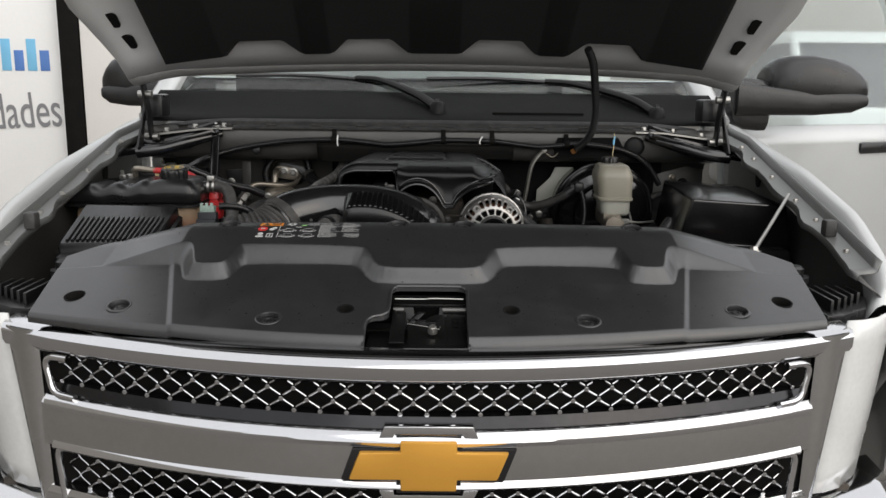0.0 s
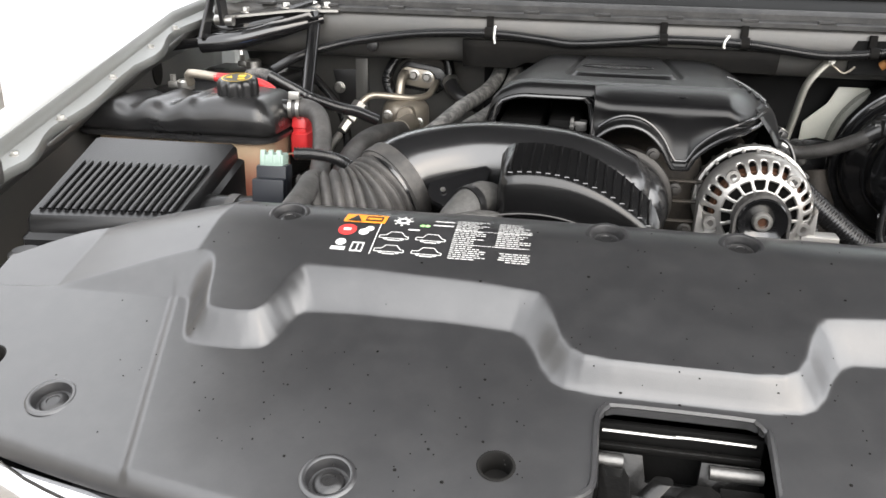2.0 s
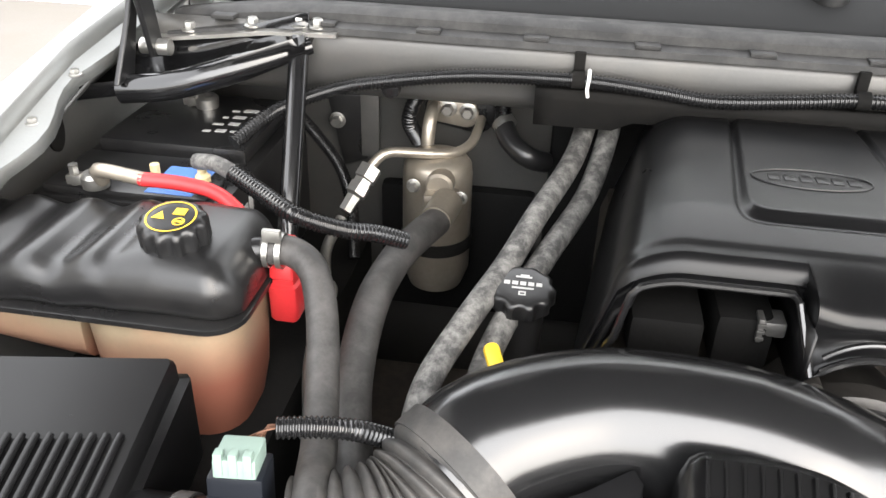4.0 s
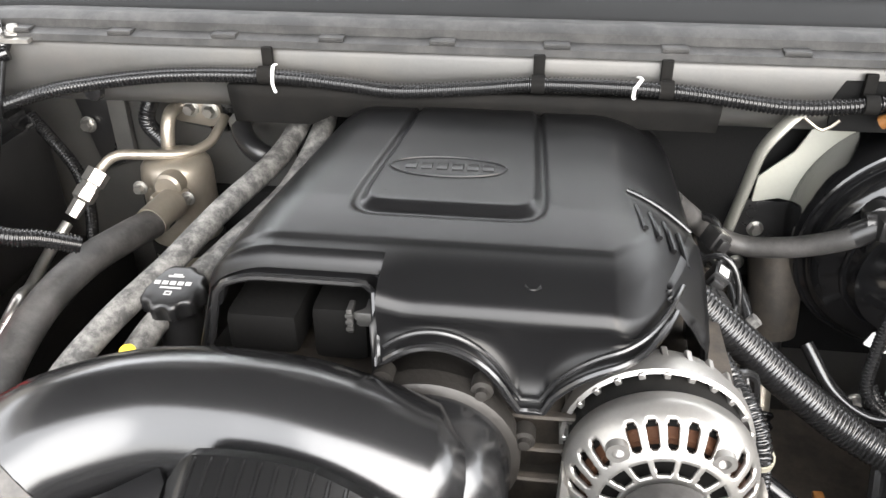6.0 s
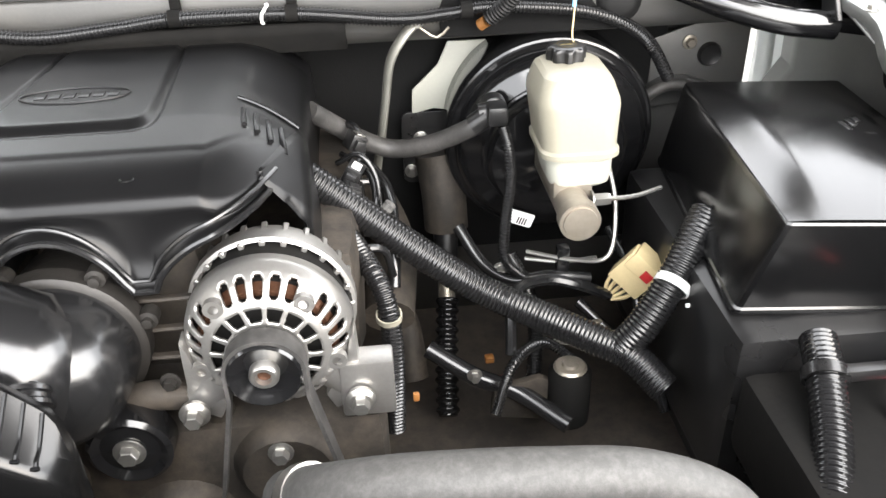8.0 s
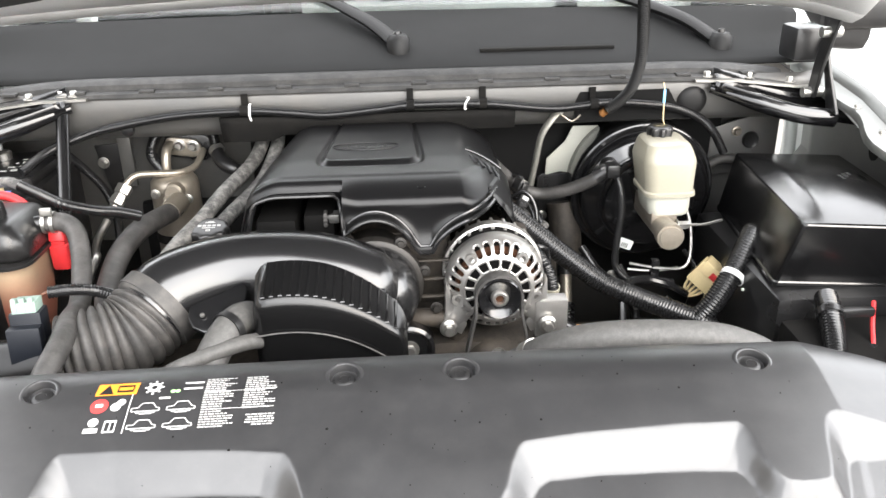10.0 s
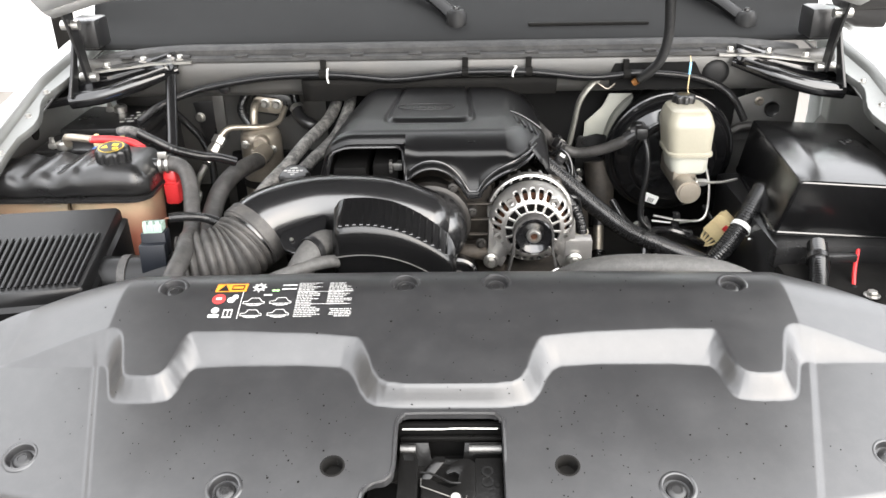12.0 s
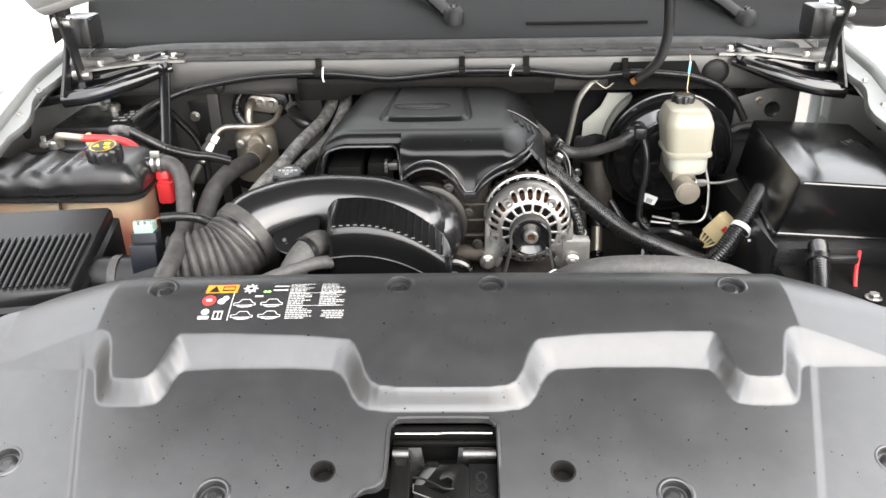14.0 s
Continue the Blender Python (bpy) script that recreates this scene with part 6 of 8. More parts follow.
# ---- battery with cables ----
battery = thing("battery", "black car battery with worn printed label", "battery", (-0.82, 2.49, 1.0))
bm = bmesh.new()
box(bm, (-0.945, 2.290, 1.02), (-0.705, 2.63, 1.215), 0.008)
part("case", bm, M_BLACK, battery)
bm = bmesh.new()
box(bm, (-0.925, 2.42, 1.214), (-0.72, 2.615, 1.236), 0.006)
box(bm, (-0.93, 2.295, 1.214), (-0.72, 2.405, 1.226), 0.004)
part("lid", bm, M_BLACK, battery)
rng = random.Random(3)
for k in range(4):
    u = 0.0
    for q in range(3 if k < 3 else 2):
        w = rng.uniform(0.008, 0.020)
        bm = bmesh.new()
        x, y = -0.800 + u + 0.004 * k, 2.470 + 0.026 * k + 0.12 * u
        box(bm, (x, y, 1.2357), (x + w, y + 0.006 + 0.004 * (q % 2), 1.2366))
        part("label_bar", bm, M_PRINT, battery)
        u += w + 0.006
for k in range(5):
    bm = bmesh.new()
    box(bm, (-0.7046, 2.318 + 0.016 * k, 1.10 + 0.004 * k), (-0.7036, 2.329 + 0.016 * k, 1.19 - 0.006 * (k % 2)))
    part("side_label_bar", bm, M_PRINT, battery)
bm = bmesh.new()
box(bm, (-0.80, 2.30, 1.2255), (-0.74, 2.375, 1.2268))
part("blue_label", bm, M_BLUEPRINT, battery)
for x, y in ((-0.795, 2.325), (-0.745, 2.345)):
    bm = bmesh.new()
    lathe(bm, [(0, 0), (0.010, 0), (0.010, 0.006), (0.006, 0.010), (0.006, 0.026), (0, 0.028)], pose(x, y, 1.226), 8)
    part("stud", bm, M_BEIGE, battery)
for x, y, z in ((-0.86, 2.30, 1.228), (-0.83, 2.56, 1.236)):
    bm = bmesh.new()
    lathe(bm, [(0.007, 0), (0.016, 0), (0.017, 0.014), (0.013, 0.018), (0.007, 0.018)], pose(x, y, z), 16)
    box(bm, (x - 0.034, y - 0.008, z + 0.002), (x - 0.008, y + 0.008, z + 0.014), 0.002)
    lathe(bm, [(0, 0), (0.006, 0), (0.006, 0.026), (0, 0.026)], pose(x - 0.026, y, z), 6)
    part("terminal", bm, M_STEEL, battery)
cable = thing("battery_cable", "red battery cable with grey boot", "cable", (-0.72, 2.25, 1.2))
bm = bmesh.new()
tube(bm, [(-0.785, 2.272, 1.258), (-0.735, 2.274, 1.256), (-0.690, 2.268, 1.250), (-0.650, 2.245, 1.232), (-0.622, 2.220, 1.205)], 0.0085, 12)
part("red_lead", bm, M_RED, cable)
bm = bmesh.new()
tube(bm, [(-0.845, 2.292, 1.240), (-0.843, 2.280, 1.258), (-0.830, 2.276, 1.262), (-0.780, 2.272, 1.258)], 0.0085, 10)
part("boot", bm, M_TAN, cable, "grey sleeve of the cable")
bm = bmesh.new()
loft(bm, [[(-0.601 + a * w * 0.72, 2.232 + b * w2, z + 0.010) for a, b in rrect(1, 1, 0.16, 2)] for z, w, w2 in ((1.120, 0.040, 0.050), (1.125, 0.046, 0.056), (1.165, 0.046, 0.056), (1.167, 0.036, 0.046), (1.174, 0.036, 0.046), (1.176, 0.042, 0.050), (1.198, 0.040, 0.046), (1.206, 0.028, 0.034), (1.212, 0.022, 0.024))])
part("red_cover", bm, M_RED, cable, "red plastic terminal cover")
wire = thing("battery_harness", "black corrugated battery harness", "cable", (-0.65, 2.3, 1.2))
bm = bmesh.new()
corrugated(bm, [(-0.690, 2.310, 1.258), (-0.654, 2.295, 1.246), (-0.603, 2.275, 1.230), (-0.550, 2.285, 1.212), (-0.52, 2.30, 1.203), (-0.485, 2.32, 1.185)], 0.0105)
part("sleeve", bm, M_LOOM, wire)
bm = bmesh.new()
tube(bm, [(-0.745, 2.335, 1.256), (-0.715, 2.322, 1.262), (-0.688, 2.309, 1.258)], 0.010, 10)
part("lug", bm, M_HEATER, wire, "grey tape at the cable end")
# body brace
strut = thing("body_brace", "glossy black pressed steel brace with a bolted end", "brace", (-0.62, 2.35, 1.2))
bm = bmesh.new()
a, b = Vector((-0.672, 2.528, 1.360)), Vector((-0.648, 2.360, 1.150))
tube(bm, [a.lerp(b, k) for k in (0.0, 0.08, 0.3, 0.7, 0.92, 1.0)], lambda u, s: 0.0135 + 0.006 * max(0.0, 1 - u / 0.07), 16, step=0.004, flat=0.75)
part("bar", bm, M_GLOSS, strut)
bm = bmesh.new()
bolt(bm, pose(-0.672, 2.535, 1.372), 0.009, 0.014)
part("end_bolt", bm, M_STEEL, strut)

# ---- air conditioning lines ----
acc = thing("ac_accumulator", "dull aluminium accumulator canister with pipes", "accumulator", (-0.475, 2.59, 0.95))
bm = bmesh.new()
lathe(bm, [(0, -0.18), (0.042, -0.18), (0.053, -0.15), (0.053, 0.01), (0.051, 0.026), (0.044, 0.036), (0.025, 0.042), (0, 0.043)], pose(-0.494, 2.605, 1.135), 40)
part("canister", bm, M_TAN, acc)
bm = bmesh.new()
lathe(bm, [(0.0535, -0.010), (0.056, -0.010), (0.056, 0.010), (0.0535, 0.010)], pose(-0.494, 2.605, 1.035), 36)
part("strap", bm, M_DARK, acc)
bm = bmesh.new()
lathe(bm, [(0, -0.02), (0.021, -0.02), (0.021, 0.012), (0.017, 0.016), (0, 0.016)], at_front(-0.482, 2.555, 1.150), 20)
box(bm, (-0.502, 2.520, 1.120), (-0.452, 2.556, 1.146), 0.006)
part("block_fitting", bm, M_TAN, acc)
for x, z in ((-0.449, 1.140), (-0.518, 1.153), (-0.482, 1.132)):
    bm = bmesh.new()
    bolt(bm, at_front(x, 2.535, z), 0.007, 0.012)
    part("fitting_bolt", bm, M_STEEL, acc)
bm = bmesh.new()
prism(bm, rrect(0.112, 0.062, 0.026, 5), 0.012, at_front(-0.476, 2.706, 1.212) @ Matrix.Rotation(radians(-10), 4, "Z"), 0.003)
plate = part("flange_gasket", bm, M_BLACK, acc)
bm = bmesh.new()
prism(bm, rrect(0.082, 0.042, 0.018, 5), 0.012, at_front(-0.486, 2.693, 1.213) @ Matrix.Rotation(radians(-8), 4, "Z"), 0.003)
part("flange_plate", bm, M_TAN, plate)
for x, z in ((-0.492, 1.219), (-0.461, 1.216)):
    bm = bmesh.new()
    bolt(bm, at_front(x, 2.681, z), 0.009, 0.014)
    part("flange_bolt", bm, M_STEEL, plate)
bm = bmesh.new()
tube(bm, [(-0.512, 2.684, 1.220), (-0.513, 2.655, 1.220), (-0.515, 2.640, 1.200), (-0.516, 2.632, 1.165)], 0.0105, 14)
part("inlet_pipe", bm, M_TAN, acc)
bm = bmesh.new()
tube(bm, [(-0.440, 2.684, 1.205), (-0.442, 2.660, 1.196), (-0.450, 2.630, 1.183), (-0.475, 2.595, 1.181), (-0.52, 2.575, 1.186), (-0.558, 2.565, 1.188), (-0.575, 2.557, 1.180), (-0.586, 2.547, 1.166)], 0.0075, 12)
part("return_pipe", bm, M_TAN, acc)
bm = bmesh.new()
N = axis_to((-0.582, 2.545, 1.170), (-0.605, 2.505, 1.130))
lathe(bm, [(0, 0), (0.017, 0), (0.017, 0.020), (0.014, 0.022), (0.014, 0.030), (0.016, 0.030), (0.016, 0.046), (0.011, 0.050), (0.010, 0.075), (0, 0.075)], N, 6)
part("union_nut", bm, M_STEEL, acc)
bm = bmesh.new()
tube(bm, [(-0.612, 2.485, 1.115), (-0.622, 2.44, 1.09), (-0.60, 2.36, 1.09), (-0.575, 2.30, 1.11), (-0.585, 2.24, 1.06), (-0.58, 2.2, 0.98)], 0.008, 10)
part("liquid_pipe", bm, M_STEEL, acc)
bm = bmesh.new()
corrugated(bm, [(-0.535, 2.66, 1.17), (-0.545, 2.64, 1.215), (-0.52, 2.655, 1.262), (-0.46, 2.66, 1.272), (-0.415, 2.66, 1.262), (-0.402, 2.655, 1.215)], 0.012)
part("pipe_sleeve", bm, M_LOOM, acc)
bm = bmesh.new()
tube(bm, [(-0.405, 2.655, 1.215), (-0.39, 2.63, 1.195), (-0.36, 2.61, 1.18), (-0.335, 2.63, 1.165)], 0.016, 12)
part("switch", bm, M_BLACK, acc)
bm = bmesh.new()
lathe(bm, [(0.006, 0), (0.018, 0), (0.018, 0.012), (0.006, 0.012)], axis_to((-0.405, 2.655, 1.215), (-0.375, 2.62, 1.19)), 14)
part("switch_ring", bm, M_STEEL, acc)

achose = thing("ac_hose", "thick dusty black air conditioning hose", "hose", (-0.5, 2.3, 1.0))
bm = bmesh.new()
tube(bm, [(-0.466, 2.515, 1.138), (-0.472, 2.470, 1.135), (-0.485, 2.42, 1.140), (-0.502, 2.34, 1.145), (-0.512, 2.25, 1.135), (-0.506, 2.15, 1.110), (-0.49, 2.08, 1.07), (-0.47, 2.04, 1.0)], 0.0205, 20)
part("tube", bm, M_RUBBER, achose)
bm = bmesh.new()
tube(bm, [(-0.466, 2.520, 1.139), (-0.474, 2.465, 1.136)], 0.0225, 20)
part("ferrule", bm, M_TAN, achose)

for k, pts in enumerate(([(-0.283, 2.60, 1.270), (-0.285, 2.57, 1.245), (-0.300, 2.50, 1.222), (-0.335, 2.38, 1.205), (-0.362, 2.29, 1.185), (-0.395, 2.20, 1.165), (-0.425, 2.13, 1.13), (-0.435, 2.08, 1.08)],
                         [(-0.250, 2.60, 1.268), (-0.252, 2.57, 1.240), (-0.275, 2.47, 1.195), (-0.318, 2.34, 1.175), (-0.345, 2.26, 1.160), (-0.370, 2.18, 1.13), (-0.385, 2.10, 1.08)])):
    hh = thing("heater_hose", "mottled grey dusty rubber heater hose", "hose", (-0.33, 2.35, 1.0), group="heater hoses")
    bm = bmesh.new()
    tube(bm, pts, 0.0145, 16)
    part("tube", bm, M_HEATER, hh)
    bm = bmesh.new()
    tube(bm, [Vector(pts[0]) + Vector((0, 0.02, 0.004)), Vector(pts[0]).lerp(Vector(pts[1]), 0.5)], 0.0125, 14)
    part("pipe_stub", bm, M_TAN, hh)

oil = thing("oil_filler", "black oil filler with a printed cap", "oil cap", (-0.34, 2.25, 1.1))
bm = bmesh.new()
lathe(bm, [(0, -0.08), (0.024, -0.08), (0.026, 0.0), (0, 0.0)], pose(-0.340, 2.252, 1.165), 20)
part("neck", bm, M_BLACK, oil)
bm = bmesh.new()
OC = pose(-0.340, 2.252, 1.165, 10)
grip_cap(bm, OC, 0.0345, 0.022, 10)
ocap = part("cap", bm, M_BLACK, oil)
bm = bmesh.new()
box(bm, (-0.009, 0.012, 0.0222), (0.009, 0.0145, 0.0227), 0, OC)
box(bm, (-0.004, 0.0145, 0.0222), (0.006, 0.017, 0.0227), 0, OC)
for k in range(5):
    box(bm, (-0.021 + 0.0088 * k, 0.0, 0.0222), (-0.0145 + 0.0088 * k, 0.0055, 0.0227), 0, OC)
box(bm, (-0.012, -0.006, 0.0222), (0.012, -0.0035, 0.0227), 0, OC)
box(bm, (-0.004, -0.016, 0.0222), (0.004, -0.0145, 0.0227), 0, OC)
box(bm, (-0.004, -0.0115, 0.0222), (0.004, -0.010, 0.0227), 0, OC)
box(bm, (-0.004, -0.0145, 0.0222), (-0.0025, -0.0115, 0.0227), 0, OC)
box(bm, (0.0025, -0.0145, 0.0222), (0.004, -0.0115, 0.0227), 0, OC)
part("cap_print", bm, M_PRINT, ocap, "white printed bars")

dip = thing("dipstick", "yellow dipstick pull ring", "dipstick", (-0.365, 2.16, 1.05))
bm = bmesh.new()
DM = Matrix.Translation((-0.362, 2.172, 1.140)) @ Matrix.Rotation(radians(30), 4, "Z") @ Matrix.Rotation(radians(40), 4, "X")
prism(bm, rrect(0.017, 0.034, 0.007, 4), 0.007, DM, 0.002)
prism(bm, rrect(0.030, 0.011, 0.004, 3), 0.008, DM @ Matrix.Translation((0.004, -0.017, 0)), 0.002)
part("ring", bm, M_YELLOW, dip)
bm = bmesh.new()
tube(bm, [(-0.357, 2.165, 1.125), (-0.35, 2.17, 1.0)], 0.006, 8)
part("tube", bm, M_DARK, dip)

# ---- wiring along the firewall ----
loom = thing("firewall_loom", "black corrugated wiring loom clipped along the firewall", "wiring loom", (0, 2.5, 1.3))
LOOM = [(-0.725, 2.40, 1.255), (-0.69, 2.46, 1.278), (-0.62, 2.50, 1.300), (-0.541, 2.508, 1.316), (-0.429, 2.512, 1.330), (-0.291, 2.508, 1.335), (-0.20, 2.508, 1.328), (-0.13, 2.508, 1.322), (-0.03, 2.508, 1.330), (0.046, 2.508, 1.337), (0.193, 2.508, 1.335), (0.328, 2.51, 1.320), (0.40, 2.51, 1.323), (0.448, 2.51, 1.329), (0.52, 2.51, 1.325), (0.596, 2.52, 1.312), (0.66, 2.53, 1.285), (0.70, 2.54, 1.25), (0.73, 2.54, 1.20)]
bm = bmesh.new()
corrugated(bm, LOOM, 0.0090, pitch=0.0050, depth=0.0013, n=12)
part("sleeve", bm, M_LOOM, loom)
for x, z in ((-0.302, 1.336), (0.040, 1.337), (0.192, 1.336), (0.425, 1.327)):
    bm = bmesh.new()
    box(bm, (x - 0.007, 2.520, z - 0.004), (x + 0.007, 2.528, z + 0.032), 0.002)
    lathe(bm, [(0.0095, -0.008), (0.0115, -0.008), (0.0115, 0.008), (0.0095, 0.008)], Matrix.Translation((x, 2.509, z)) @ Matrix.Rotation(radians(90), 4, "Y"), 14)
    part("loom_clip", bm, M_DARK, loom)
bm = bmesh.new()
lathe(bm, [(0, 0), (0.012, 0), (0.014, 0.004), (0.012, 0.012), (0, 0.014)], at_front(-0.548, 2.53, 1.300), 12)
part("plug_pin", bm, M_LOOM, loom)
for x, z in ((-0.289, 1.336), (0.154, 1.336)):
    bm = bmesh.new()
    s = 1 if x > 0 else 0
    tube(bm, [(x + 0.004 * s, 2.516, z + 0.012), (x + 0.008 * s, 2.503, z + 0.014), (x, 2.497, z + 0.004), (x - 0.001, 2.497, z - 0.008), (x + 0.001, 2.500, z - 0.010 * (1 - s) - 0.009)], 0.0022, 6, flat=0.6)
    part("white_tie", bm, M_WHITE, loom, "white cable tie")

hose = thing("hood_harness", "black rubber harness rising to the hood", "harness", (0.48, 2.49, 1.3))
bm = bmesh.new()
corrugated(bm, [(0.455, 2.505, 1.315), (0.475, 2.492, 1.335), (0.495, 2.475, 1.370), (0.498, 2.44, 1.43), (0.486, 2.40, 1.50), (0.470, 2.36, 1.57), (0.446, 2.32, 1.61)], 0.0110, pitch=0.005, depth=0.0012, n=14)
part("sleeve", bm, M_SLEEVE, hose)
bm = bmesh.new()
tube(bm, [(0.444, 2.514, 1.304), (0.452, 2.509, 1.311)], 0.0085, 10)
part("tape", bm, M_TAPE, hose, "dull orange tape")

strap = thing("ground_strap", "braided tinned ground strap", "cable", (0.33, 2.57, 1.1))
bm = bmesh.new()
tube(bm, [(0.357, 2.530, 1.308), (0.338, 2.520, 1.292), (0.318, 2.520, 1.258), (0.308, 2.525, 1.20), (0.300, 2.53, 1.15), (0.288, 2.535, 1.08), (0.28, 2.54, 0.98)], 0.0095, 10, flat=0.6)
part("braid", bm, M_BRAID, strap)
bm = bmesh.new()
bolt(bm, at_front(0.357, 2.534, 1.308), 0.007, 0.014)
part("lug_bolt", bm, M_STEEL, strap)
bm = bmesh.new()
tube(bm, [(0.362, 2.53, 1.300), (0.385, 2.527, 1.286), (0.402, 2.526, 1.30)], 0.002, 6)
part("wire", bm, M_TAN, strap)

panel = thing("firewall_bracket", "bare pale metal bracket on the firewall", "bracket", (0.40, 2.6, 1.1))
bm = bmesh.new()
prism(bm, [(-0.050, -0.030), (-0.015, -0.022), (0.03, -0.030), (0.05, 0.03), (0.075, 0.085), (0.010, 0.085), (-0.006, 0.050), (-0.048, 0.010)], 0.004, at_front(0.400, 2.64, 1.160), 0.001)
part("plate", bm, M_PALE, panel)
bm = bmesh.new()
prism(bm, rrect(0.080, 0.125, 0.012, 3), 0.006, at_front(0.372, 2.642, 1.070), 0.001)
part("lower_plate", bm, M_BLACK, panel, "black lower plate")
for x, z in ((0.362, 1.088), (0.345, 1.03)):
    bm = bmesh.new()
    bolt(bm, at_front(x, 2.635, z), 0.008, 0.010)
    part("stud", bm, M_STEEL, panel)

# firewall details
bm = bmesh.new()
lathe(bm, [(0.0, 0.010), (0.016, 0.012), (0.030, 0.006), (0.034, 0.0), (0, 0.0)], at_front(0.643, 2.536, 1.322), 24)
tagged(part("grommet", bm, M_SLEEVE), "round black rubber grommet in the firewall", "grommet")
gp = thing("sender_bracket", "black triangular bracket with a bright nut", "bracket", (-0.66, 2.68, 1.1))
bm = bmesh.new()
prism(bm, [(-0.035, 0.045), (0.045, 0.05), (0.03, -0.06), (-0.01, -0.075)], 0.006, at_front(-0.655, 2.70, 1.175), 0.002)
part("plate", bm, M_BLACK, gp)
bm = bmesh.new()
bolt(bm, at_front(-0.673, 2.69, 1.180), 0.009, 0.014)
part("nut", bm, M_STEEL, gp)
bm = bmesh.new()
corrugated(bm, [(-0.72, 2.62, 1.22), (-0.68, 2.60, 1.19), (-0.64, 2.58, 1.15), (-0.615, 2.55, 1.10), (-0.60, 2.50, 1.04)], 0.009)
tagged(part("side_harness", bm, M_LOOM), "black corrugated harness beside the battery", "harness")
bm = bmesh.new()
box(bm, (-0.635, 2.69, 1.12), (-0.605, 2.704, 1.25), 0.003)
tagged(part("pressed_rib", bm, M_BAYPAINT), "grey pressed rib on the firewall", "rib")

side = thing("hinge_reinforcement", "grey painted reinforcement with a round hole beside the firewall", "bracket", (0.82, 2.66, 1.0))
bm = bmesh.new()
prism(bm, [(-0.085, -0.20), (0.085, -0.20), (0.085, 0.075), (0.03, 0.085), (-0.03, 0.070), (-0.075, 0.055)], 0.006, at_front(0.822, 2.672, 1.165), 0.002)
plate = part("plate", bm, M_BAYPAINT, side)
bm = bmesh.new()
prism(bm, [(-0.085, -0.012), (-0.045, 0.012), (0.0, 0.014), (0.05, -0.004), (0.05, -0.022), (-0.085, -0.035)], 0.022, at_front(0.805, 2.665, 1.145), 0.004)
part("pressed_ridge", bm, M_BAYPAINT, side)
# Black disc added for the dark of the round hole, not a separate plug.
bm = bmesh.new()
lathe(bm, [(0, 0.004), (0.011, 0.005), (0.017, 0.007), (0.020, 0.002), (0.020, -0.004), (0, -0.004)], at_front(0.842, 2.664, 1.190), 22)
part("plug", bm, M_BLACK, plate, "black disc standing for the shade in a round hole")
bm = bmesh.new()
bolt(bm, at_front(0.806, 2.664, 1.212), 0.008, 0.010)
part("bolt", bm, M_TAN, plate)
bm = bmesh.new()
tube(bm, [(0.700, 2.60, 1.125), (0.720, 2.60, 1.150), (0.750, 2.605, 1.163), (0.785, 2.61, 1.160), (0.81, 2.62, 1.14)], 0.010, 12)
tagged(part("drain_tube", bm, M_RUBBER), "short grey rubber tube beside the booster", "tube")

# ---- brakes ----
booster = thing("brake_booster", "glossy black domed brake booster", "brake booster", (0.55, 2.6, 1.0))
bm = bmesh.new()
B = at_front(0.556, 2.560, 1.111) @ Matrix.Rotation(radians(4), 4, "X")
lathe(bm, [(0, -0.12), (0.135, -0.12), (0.155, -0.09), (0.161, -0.02), (0.163, 0.0), (0.160, 0.006), (0.148, 0.008), (0.144, 0.030), (0.132, 0.040), (0.112, 0.045), (0.104, 0.052), (0.098, 0.070), (0.060, 0.080), (0.0, 0.080)], B, 56)
part("drum", bm, M_GLOSS, booster)
# Gloss rings added so the drum's edges catch bright arcs.
for rr, zz, wr in ((0.157, 0.004, 0.0045), (0.108, 0.048, 0.004)):
    bm = bmesh.new()
    tube(bm, [B @ Vector((rr * math.cos(2 * math.pi * k / 64), rr * math.sin(2 * math.pi * k / 64), zz)) for k in range(65)], wr, 8, smooth=False)
    part("highlight_bead", bm, M_GLOSS, booster)
bm = bmesh.new()
prism(bm, rrect(0.040, 0.022, 0.002, 1), 0.0012, at_front(0.495, 2.452, 1.030) @ Matrix.Rotation(radians(-22), 4, "Z"))
lab2 = part("label", bm, M_WHITE, booster, "white sticker")
for k in range(4):
    bm = bmesh.new()
    box(bm, (-0.004 + 0.004 * k, -0.009, 0.0012), (-0.002 + 0.004 * k, 0.002, 0.0018), 0, at_front(0.495, 2.452, 1.030) @ Matrix.Rotation(radians(-22), 4, "Z"))
    part("label_bar", bm, M_BLACK, lab2)
bm = bmesh.new()
lathe(bm, [(0, 0), (0.018, 0), (0.018, 0.022), (0.013, 0.026), (0, 0.026)], at_front(0.458, 2.490, 1.198), 18)
tube(bm, [(0.456, 2.464, 1.200), (0.446, 2.455, 1.202), (0.435, 2.455, 1.200)], 0.013, 12)
box(bm, (0.443, 2.428, 1.188), (0.471, 2.462, 1.216), 0.006)
part("check_valve", bm, M_BLACK, booster)
vac = thing("vacuum_hose", "black rubber vacuum hose to the brake booster", "hose", (0.33, 2.5, 1.1))
bm = bmesh.new()
tube(bm, [(0.205, 2.44, 1.225), (0.232, 2.47, 1.192), (0.270, 2.50, 1.152), (0.315, 2.505, 1.132), (0.370, 2.48, 1.148), (0.420, 2.455, 1.178), (0.448, 2.452, 1.198)], 0.0135, 16)
part("tube", bm, M_RUBBER, vac)
bm = bmesh.new()
tube(bm, [(0.425, 2.4545, 1.182), (0.446, 2.452, 1.197)], 0.0152, 16)
part("end_sleeve", bm, M_BLACK, vac)
